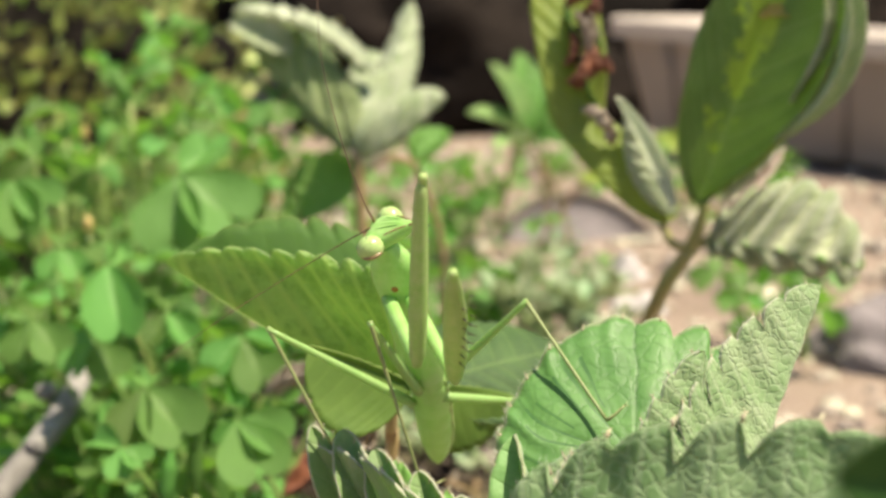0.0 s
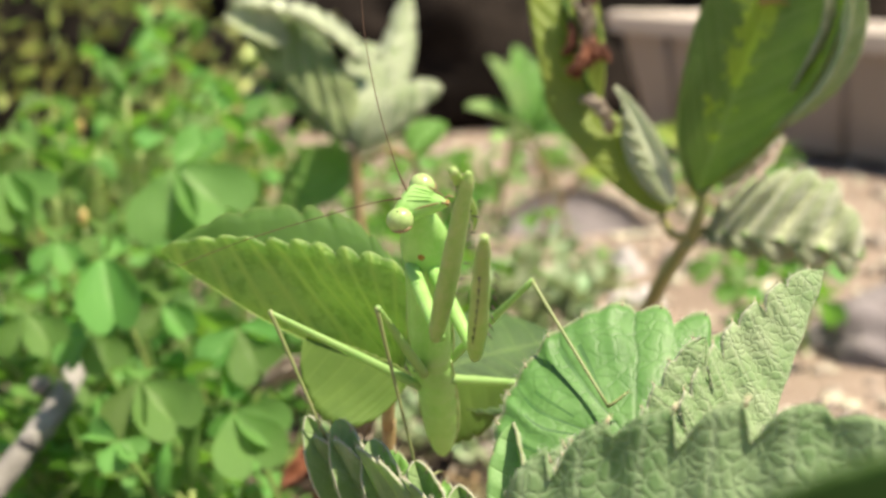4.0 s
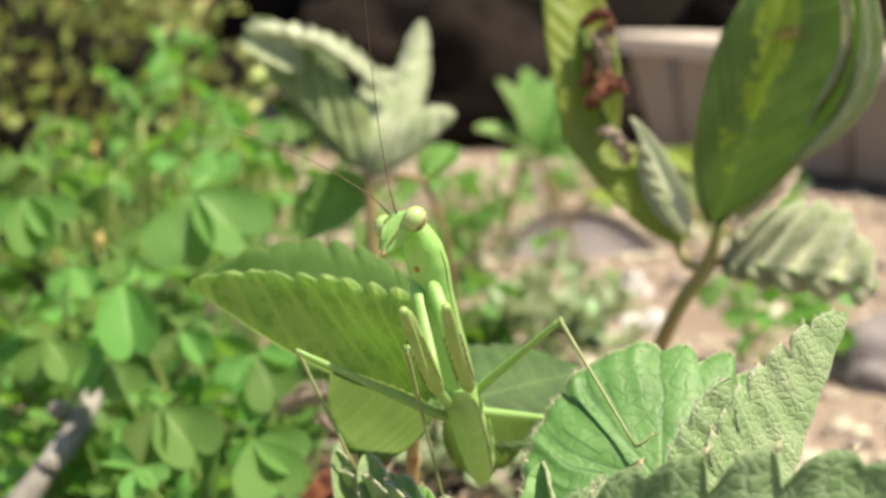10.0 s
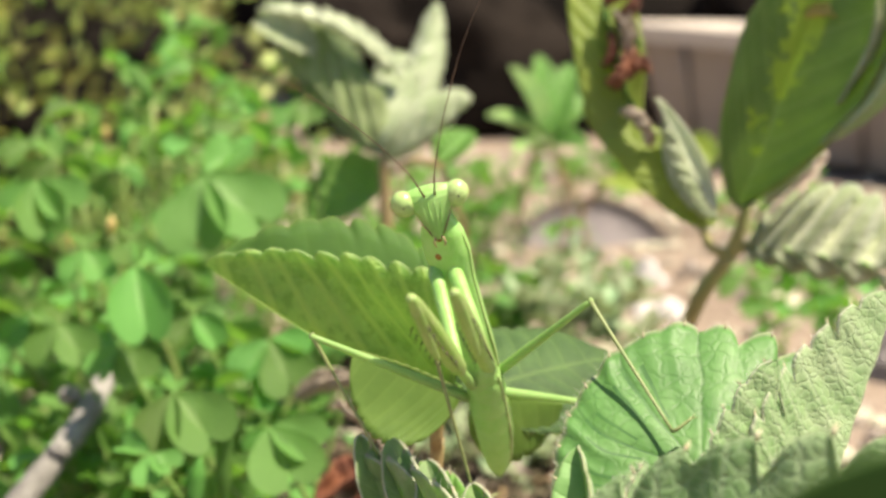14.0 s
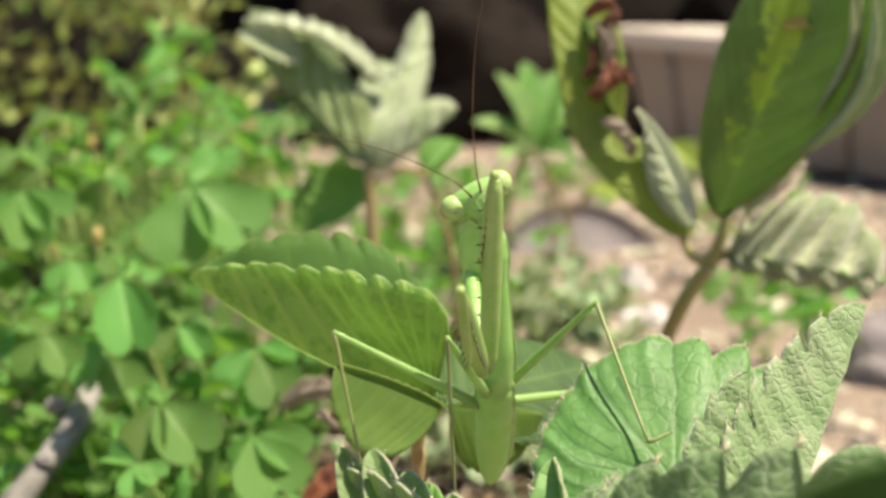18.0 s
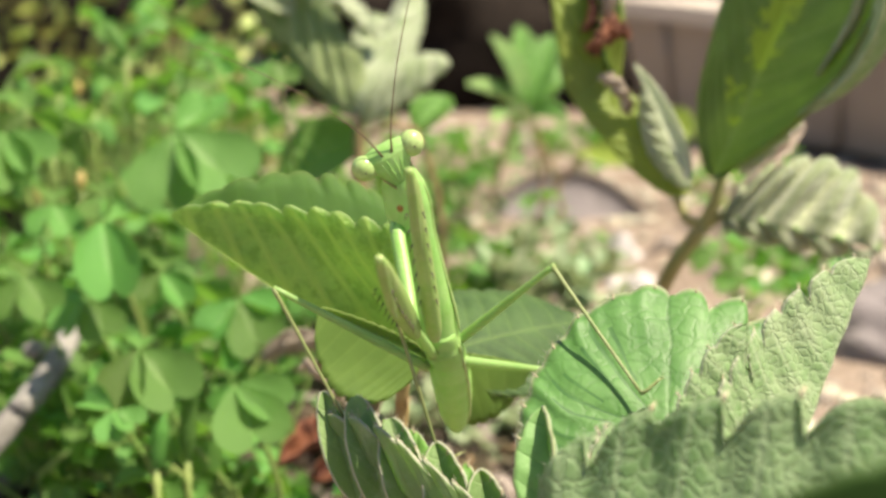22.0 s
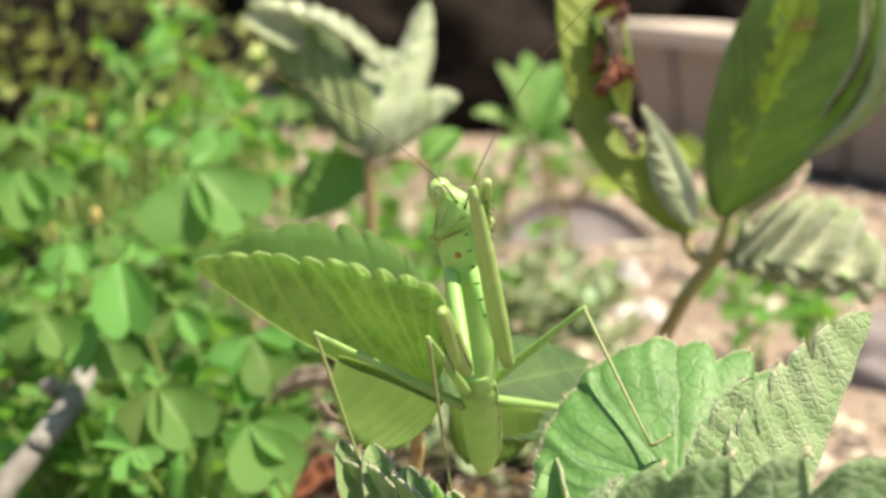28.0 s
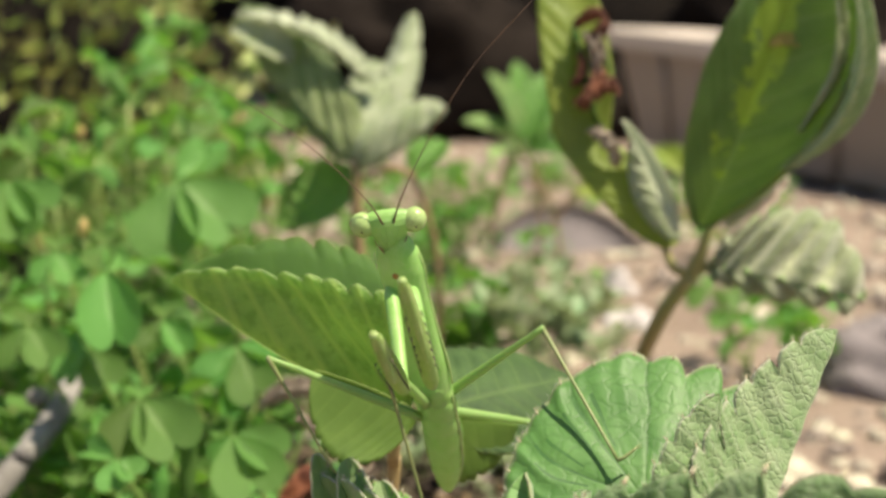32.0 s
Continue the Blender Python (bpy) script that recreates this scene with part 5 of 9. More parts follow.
def sorrel_field():
    # the leaves that stand out
    main = [
        ((-0.0680, 0.2295, 0.0588), ((-0.0717, 0.2246, 0.0541), (-0.0623, 0.2245, 0.0535), (-0.0693, 0.2359, 0.0609))),
        ((-0.0572, 0.2461, 0.0609), ((-0.0607, 0.2411, 0.0556), (-0.0512, 0.2412, 0.0566), (-0.0583, 0.2525, 0.0630))),
        ((-0.0856, 0.2681, 0.0702), ((-0.0882, 0.2631, 0.0648), (-0.0798, 0.2632, 0.0655), (-0.0872, 0.2746, 0.0728))),
        ((-0.0617, 0.2835, 0.0849), ((-0.0625, 0.2716, 0.0700), (-0.0465, 0.2765, 0.0750), (-0.0558, 0.2910, 0.0922))),
        ((-0.0644, 0.2297, 0.0742), ((-0.0672, 0.2364, 0.0774), (-0.0600, 0.2185, 0.0639), (-0.0620, 0.2361, 0.0760))),
        ((-0.0525, 0.2069, 0.0565), ((-0.0538, 0.1974, 0.0492), (-0.0438, 0.1987, 0.0507), (-0.0536, 0.2122, 0.0575))),
        ((-0.0346, 0.1962, 0.0542), ((-0.0258, 0.1927, 0.0522), (-0.0292, 0.1868, 0.0477), (-0.0375, 0.1936, 0.0508))),
        ((-0.0950, 0.2676, 0.0857), ((-0.0857, 0.2635, 0.0802), (-0.0905, 0.2577, 0.0762), (-0.1003, 0.2635, 0.0795))),
        ((-0.0805, 0.2332, 0.0622), ((-0.0835, 0.2279, 0.0555), (-0.0742, 0.2281, 0.0569), (-0.0821, 0.2396, 0.0641))),
        ((-0.0406, 0.2374, 0.0581), ((-0.0459, 0.2324, 0.0524), (-0.0348, 0.2318, 0.0494), (-0.0320, 0.2401, 0.0561))),
        ((-0.0599, 0.3109, 0.0834), ((-0.0661, 0.3140, 0.0893), (-0.0550, 0.3138, 0.0885), (-0.0607, 0.3185, 0.0918))),
        ((-0.0533, 0.1934, 0.0503), ((-0.0594, 0.1958, 0.0519), (-0.0531, 0.1888, 0.0470), (-0.0488, 0.1902, 0.0492))),
        ((-0.0466, 0.3340, 0.0992), ((-0.0498, 0.3287, 0.0924), (-0.0417, 0.3289, 0.0937), (-0.0470, 0.3407, 0.1029))),
        ((-0.0677, 0.3641, 0.0971), ((-0.0716, 0.3606, 0.0945), (-0.0624, 0.3605, 0.0939), (-0.0683, 0.3707, 0.0999))),
        ((-0.0722, 0.2585, 0.0739), ((-0.0743, 0.2539, 0.0705), (-0.0679, 0.2538, 0.0703), (-0.0737, 0.2650, 0.0758))),
    ]
    tall = [(((-0.1188, 0.5077, 0.1154), 0.0125), ((-0.1072, 0.5288, 0.1200), 0.0120), ((-0.1034, 0.4651, 0.1053), 0.0115), ((-0.1050, 0.4332, 0.0978), 0.0105)),
            (((-0.0803, 0.4334, 0.0988), 0.0120), ((-0.0860, 0.4118, 0.0923), 0.0115), ((-0.0710, 0.3909, 0.0890), 0.0105)),
            (((-0.0984, 0.3609, 0.0915), 0.0085), ((-0.1079, 0.3494, 0.0848), 0.0080), ((-0.0909, 0.3601, 0.0874), 0.0090), ((-0.0786, 0.3496, 0.0859), 0.0085)),
            (((-0.1243, 0.3609, 0.0915), 0.0100), ((-0.1207, 0.3817, 0.0943), 0.0090), ((-0.1109, 0.3288, 0.0834), 0.0100), ((-0.0977, 0.3384, 0.0799), 0.0090), ((-0.1241, 0.3496, 0.0859), 0.0095)),
            (((-0.1109, 0.4226, 0.0954), 0.0095), ((-0.1269, 0.4648, 0.1036), 0.0095), ((-0.1274, 0.5056, 0.1044), 0.0100)),
            (((0.1038, 0.4508, 0.0280), 0.0100), ((0.1180, 0.4613, 0.0299), 0.0105), ((0.1262, 0.4509, 0.0284), 0.0100), ((0.1074, 0.4297, 0.0240), 0.0095)),
            (((0.1339, 0.4402, 0.0259), 0.0105), ((0.1465, 0.4508, 0.0280), 0.0100), ((0.1240, 0.4192, 0.0222), 0.0095), ((0.1330, 0.4190, 0.0212), 0.0100)),
            (((-0.0539, 0.4390, 0.0742), 0.0100), ((-0.0632, 0.4193, 0.0778), 0.0090), ((-0.0531, 0.4073, 0.0679), 0.0100))]
    rnd = random.Random(77)
    for k_, group in enumerate(tall):
        sorrel_plant([(at, size, (rnd.uniform(25, 60), rnd.uniform(-15, 15)), rnd.uniform(0, 360)) for at, size in group], 60 + k_, "tall wood sorrel with heart-shaped leaflets on long stalks")
    for n_, (joint, ends) in enumerate(main):
        broad_sorrel(joint, ends, n_)
    rnd = random.Random(11)
    # the carpet, plant by plant
    for n_ in range(78):
        d = rnd.uniform(0.25, 0.80)
        x = d * rnd.uniform(-0.40, -0.13)
        if d > 0.42:
            x = d * rnd.uniform(-0.36, -0.155)
        spots = []
        for _ in range(rnd.randint(4, 6)):
            h = rnd.uniform(0.018, 0.056 + 0.09 * max(0.0, d - 0.33))
            spots.append(((x + rnd.gauss(0, 0.014), d + rnd.gauss(0, 0.014), h), rnd.uniform(0.0055, 0.0100), (rnd.uniform(5, 45), rnd.uniform(-18, 18)), rnd.uniform(0, 360)))
        sorrel_plant(spots, 100 + n_, "wood sorrel of a dense green carpet, heart-shaped leaflets")
    # small plants that close the gaps between the large leaves
    rnd = random.Random(29)
    for n_ in range(22):
        d = rnd.uniform(0.205, 0.285)
        x = d * rnd.uniform(-0.37, -0.11)
        spots = [((x + rnd.gauss(0, 0.008), d + rnd.gauss(0, 0.008), rnd.uniform(0.022, 0.042)), rnd.uniform(0.0045, 0.0075), (rnd.uniform(5, 50), rnd.uniform(-18, 18)), rnd.uniform(0, 360)) for _ in range(5)]
        sorrel_plant(spots, 500 + n_, "low wood sorrel filling gaps of the carpet")
    # scattered plants on the bare soil
    for n_ in range(50):
        d = rnd.uniform(0.36, 0.95)
        x = d * rnd.uniform(-0.11, 0.13) if n_ < 38 else d * rnd.uniform(0.2, 0.31)
        spots = []
        for _ in range(rnd.randint(3, 5)):
            h = rnd.uniform(0.012, 0.040)
            spots.append(((x + rnd.gauss(0, 0.012), d + rnd.gauss(0, 0.012), h), rnd.uniform(0.007, 0.011), (rnd.uniform(5, 40), rnd.uniform(-18, 18)), rnd.uniform(0, 360)))
        if not (0.06 < x / d < 0.2 and 0.52 < d < 0.72):
            sorrel_plant(spots, 300 + n_, "small wood sorrel growing alone on sandy soil")


sorrel_field()


def buds_and_pods():
    for n_, (at, size) in enumerate((((-0.0947, 0.2972, 0.0775), 0.0022), ((-0.0859, 0.2909, 0.0707), 0.0021), ((-0.1005, 0.3050, 0.0648), 0.0017), ((-0.1335, 0.4013, 0.0902), 0.0026), ((-0.1118, 0.3799, 0.0848), 0.0022), ((-0.0511, 0.3566, 0.0685), 0.0020))):
        at = Vector(at)
        t = thing("sorrel_bud", (at.x + 0.004, at.y + 0.004, 0.0), "pale yellow wood sorrel bud on a thin stalk", "flower bud", "sorrel buds")
        org = Vector(t.location)
        stalk(t, [org, (org + at) / 2 + Vector((0.003, 0, 0.006)), at], [0.0005, 0.0004, 0.0004], SORREL_STEM, sides=6, count=8)
        part("bud", mesh_of("bud", *ball(at - org + Vector((0, 0, size * 0.7)), (size * 0.55, size * 0.55, size * 1.1), u=12, v=10)), BUD, t)
    for n_, (foot, tip, r) in enumerate((((-0.0436, 0.2026, 0.0389), (-0.0432, 0.2035, 0.0549), 0.0015), ((-0.0475, 0.1966, 0.0395), (-0.0463, 0.1973, 0.0484), 0.0013), ((-0.0923, 0.3620, 0.0976), (-0.0993, 0.3638, 0.1075), 0.0021), ((-0.1082, 0.3499, 0.0875), (-0.1071, 0.3510, 0.0935), 0.0013), ((-0.0985, 0.3494, 0.0848), (-0.0975, 0.3505, 0.0906), 0.0012), ((-0.1140, 0.3395, 0.0858), (-0.1155, 0.3406, 0.0920), 0.0013), ((-0.0909, 0.3694, 0.0828), (-0.0890, 0.3704, 0.0882), 0.0012))):
        t = thing("seed_pod", foot, "upright ribbed green seed pod of wood sorrel", "seed pod", "seed pods")
        org = Vector(foot)
        up = Vector(tip) - org
        part("pod", mesh_of("pod", *tube([Vector(), up * 0.25, up * 0.7, up], [0.0008, r, r, 0.0003], 10, 14)), SORREL, t)
        part("pod_stalk", mesh_of("pod_stalk", *tube([Vector((0.002, 0.002, -foot[2])), Vector((0.001, 0, -foot[2] * 0.5)), Vector()], [0.0006, 0.0006, 0.0006], 6, 6)), SORREL_STEM, t)


buds_and_pods()


def undergrowth():
    """Low small leaves that fill the carpet below the sorrel."""
    rnd = random.Random(8)
    base = [(0, 0, 0), (0.45, 0.45, 0.12), (0.35, 0.95, 0.05), (0, 0.8, -0.05), (-0.35, 0.95, 0.05), (-0.45, 0.45, 0.12), (0, 0.4, -0.03)]
    tri = [(0, 1, 6), (1, 2, 6), (2, 3, 6), (3, 4, 6), (4, 5, 6), (5, 0, 6)]
    verts, faces = [], []
    for _ in range(4200):
        d = rnd.uniform(0.21, 0.85)
        x = d * rnd.uniform(-0.45, -0.06) if rnd.random() < 0.8 else d * rnd.uniform(-0.06, 0.12)
        if (x / d > -0.06 and d < 0.36) or (-0.16 < x / d < -0.06 and d > 0.40) or (d < 0.34 and rnd.random() < 0.6):
            continue
        z = ground_height(x, d) + rnd.uniform(0.001, 0.022) * (1 if x / d < -0.06 else 0.5)
        s = rnd.uniform(0.003, 0.0065)
        m = Matrix.Translation((x, d, z)) @ Euler((radians(rnd.uniform(-40, 40)), radians(rnd.uniform(-30, 30)), rnd.uniform(0, 6.3))).to_matrix().to_4x4()
        o = len(verts)
        verts += [m @ Vector((a * s, b * s, c * s)) for a, b, c in base]
        faces += [tuple(i + o for i in q) for q in tri]
    ob = new("low_weeds", mesh_of("low_weeds", verts, faces))
    ob.data.materials.append(WEED)
    tagged(ob, "dense low green weeds covering the soil", "weeds", kind="stuff")


undergrowth()


def leaf_litter():
    """Dark crumbled leaves over the soil below the sorrel, standing in for its shade."""
    rnd = random.Random(61)
    base = [(0, 0, 0), (0.5, 0.3, 0.2), (0.42, 0.8, 0.05), (0, 1.0, 0.18), (-0.45, 0.7, 0.0), (-0.5, 0.25, 0.22), (0, 0.5, -0.08)]
    tri = [(0, 1, 6), (1, 2, 6), (2, 3, 6), (3, 4, 6), (4, 5, 6), (5, 0, 6)]
    verts, faces = [], []
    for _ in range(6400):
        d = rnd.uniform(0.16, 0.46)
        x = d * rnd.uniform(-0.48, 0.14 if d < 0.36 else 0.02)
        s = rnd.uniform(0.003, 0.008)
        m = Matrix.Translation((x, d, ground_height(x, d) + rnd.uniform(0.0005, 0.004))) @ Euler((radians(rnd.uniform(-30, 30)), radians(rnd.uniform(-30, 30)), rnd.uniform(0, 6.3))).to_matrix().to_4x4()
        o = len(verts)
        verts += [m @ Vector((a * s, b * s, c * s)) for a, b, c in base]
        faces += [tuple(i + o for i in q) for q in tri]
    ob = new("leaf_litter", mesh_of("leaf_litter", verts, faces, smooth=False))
    ob.data.materials.append(LITTER_SHADE)
    tagged(ob, "dark brown crumbled dead leaves on the soil, standing in for shaded gaps", "leaf litter", kind="stuff")


leaf_litter()


def pale_weeds():
    """Small grey-green rosettes on the soil below the mantis."""
    rnd = random.Random(14)
    base = [(0, 0, 0), (0.22, 0.4, 0.1), (0.16, 0.85, 0.05), (0, 1.0, -0.05), (-0.16, 0.85, 0.05), (-0.22, 0.4, 0.1), (0, 0.5, -0.02)]
    tri = [(0, 1, 6), (1, 2, 6), (2, 3, 6), (3, 4, 6), (4, 5, 6), (5, 0, 6)]
    verts, faces = [], []
    for _ in range(60):
        x, y = rnd.uniform(-0.02, 0.05), rnd.uniform(0.30, 0.40)
        for k in range(9):
            s = rnd.uniform(0.004, 0.008)
            m = Matrix.Translation((x, y, ground_height(x, y) + rnd.uniform(0.0, 0.008))) @ Euler((radians(rnd.uniform(5, 50)), 0, k * 0.7 + rnd.random())).to_matrix().to_4x4()
            o = len(verts)
            verts += [m @ Vector((a * s, b * s, c * s)) for a, b, c in base]
            faces += [tuple(i + o for i in q) for q in tri]
    for _ in range(34):
        at = Vector((0.0357, 0.3946, 0.0327)) + Vector((rnd.uniform(-0.026, 0.022), rnd.uniform(-0.05, 0.05), 0.0))
        h = rnd.uniform(0.012, 0.034)
        for k in range(8):
            s = rnd.uniform(0.007, 0.013)
            m = Matrix.Translation((at.x, at.y, h)) @ Euler((radians(rnd.uniform(10, 65)), 0, k * 0.8 + rnd.random())).to_matrix().to_4x4()
            o = len(verts)
            verts += [m @ Vector((a * s, b * s, c * s)) for a, b, c in base]
            faces += [tuple(i + o for i in q) for q in tri]
    ob = new("pale_weeds", mesh_of("pale_weeds", verts, faces))
    ob.data.materials.append(PALEWEED)
    tagged(ob, "grey-green rosettes of low weeds on the soil", "weeds", kind="stuff")


pale_weeds()


def small_bush():
    """A mound of tiny olive and brownish leaves."""
    at = Vector((-0.262, 0.67, 0.0))
    t = thing("ground_cover_bush", at, "mound of tiny olive and brownish leaves", "bush")
    # the gaps' shade is painted as a near-black core
    part("mound", mesh_of("mound", *ball((0, 0, 0.02), (0.138, 0.115, 0.140), u=40, v=24, rough=0.3, seed=4.0)), DARKSOIL_AND_SHADE, t, "near-black core standing in for shade between the leaves")
    rnd = random.Random(21)
    verts, faces = [], []
    for _ in range(4200):
        d = Vector((rnd.gauss(0, 1), rnd.gauss(0, 1), abs(rnd.gauss(0, 1)))).normalized()
        if d.y > 0.6:
            continue
        k = rnd.uniform(0.92, 1.10) + 0.30 * noise.noise(d * 5) + (rnd.uniform(0, 0.25) if rnd.random() < 0.12 else 0)
        c = Vector((d.x * 0.150 * k, d.y * 0.126 * k, 0.02 + d.z * 0.150 * k))
        w = (d + Vector((rnd.uniform(-1, 1), rnd.uniform(-1, 1), rnd.uniform(-0.6, 1))) * 0.8).normalized()
        x = w.orthogonal().normalized()
        x = (Matrix.Rotation(rnd.uniform(0, 6.3), 3, w) @ x) * rnd.uniform(0.0022, 0.0042)
        ln = rnd.uniform(0.009, 0.017)
        o = len(verts)
        verts += [c, c + w * ln * 0.5 + x, c + w * ln, c + w * ln * 0.5 - x]
        faces.append((o, o + 1, o + 2, o + 3))
    part("foliage", mesh_of("foliage", verts, faces, smooth=False), MOSS, t)
    for k in range(34):
        a, e, ln = rnd.uniform(2.6, 6.6), rnd.uniform(0.2, 1.3), rnd.uniform(0.02, 0.045)
        d = Vector((math.cos(a) * math.cos(e), math.sin(a) * math.cos(e), math.sin(e)))
        c = Vector((d.x * 0.145, d.y * 0.121, 0.02 + d.z * 0.145))
        w = (d + Vector((rnd.uniform(-0.6, 0.6), rnd.uniform(-0.6, 0.6), 0.5))).normalized()
        part("twig", mesh_of("twig", *tube([c - w * ln * 0.4, c + w * ln * 0.3, c + w * ln + Vector((0.004, 0, -0.002))], [0.0009, 0.0007, 0.0004], 5, 6)), STEM_RED if k % 3 else SORREL_STEM, t)


small_bush()


def litter():
    """Dead leaves, a weathered stick and twigs on the ground."""
    a, b = Vector((-0.0814, 0.2132, 0.0355)), Vector((-0.0769, 0.2517, 0.0465))
    t = thing("stick", (a + b) / 2, "pale weathered stick lying across the ground", "stick")
    org = Vector(t.location)
    part("wood", mesh_of("wood", *tube([a + (a - b) * 0.5 - org, a - org, (a + b) / 2 - org + Vector((0.002, 0, 0.001)), b - org, b + (b - a) * 0.06 - org], [0.0026, 0.0025, 0.0024, 0.0023, 0.0020], 16, 40, wobble=0.22)), WOOD, t)
    for k_, (f, sd) in enumerate(((0.25, 1), (0.7, -1))):
        q = a.lerp(b, f) - org
        part("knot", mesh_of("knot", *ball(q + Vector((0.0028 * sd, -0.001, 0.0028)), (0.0022, 0.0024, 0.0018), u=14, v=8, rough=0.3, seed=k_ * 3.0)), WOOD, t, "worn knot where a twig broke off")
    for n_, (base, tip, up, width, skin, label) in enumerate((
            ((-0.0111, 0.1752, 0.0569), (-0.0216, 0.1747, 0.0648), (0.1, -0.8, 0.6), 0.0135, DRY_GREY, "curled grey-brown dead leaf"),
            ((-0.0192, 0.2135, 0.0370), (-0.0283, 0.2034, 0.0377), (0.0, -0.5, 0.85), 0.012, DRY, "rust-brown dead leaf on the soil"),
            ((-0.0343, 0.2259, 0.0494), (-0.0203, 0.2292, 0.0507), (0.0, -0.4, 0.9), 0.008, DRY_GREY, "narrow dry leaf beside weeds"),
            ((-0.0224, 0.2031, 0.0358), (-0.0147, 0.2083, 0.0368), (0.1, -0.5, 0.85), 0.009, DRY, "small rust-brown dead leaf"))):
        t = thing("dead_leaf", base, label, "dead leaf", "dead leaves")
        leaflet(t, base, tip, up, width, (skin, skin), fold=(35, 30), cup=(30, 25), bend=24, teeth=4, tooth=0.05, ripple=0.002, name="blade")
    rnd = random.Random(33)
    for n_ in range(9):
        x, y = rnd.uniform(-0.05, 0.04), rnd.uniform(0.22, 0.34)
        an, ln = rnd.uniform(0, 3.1), rnd.uniform(0.010, 0.024)
        t = new("twig", mesh_of("twig", *tube([(-ln * math.cos(an), -ln * math.sin(an), 0.001), (0, 0, 0.003), (ln * math.cos(an), ln * math.sin(an), 0.001)], [0.0005, 0.0007, 0.0004], 6, 8)))
        t.data.materials.append(DRY_GREY if n_ % 2 else STEM_RED)
        t.location = (x, y, ground_height(x, y) + 0.001)
        tagged(t, "thin dry twig lying on the soil", "twig", "twigs")


litter()


# ---- the mantis ----
MM = 0.001


def scaled(piece):
    v, f = piece
    return [Vector(p) * MM for p in v], f


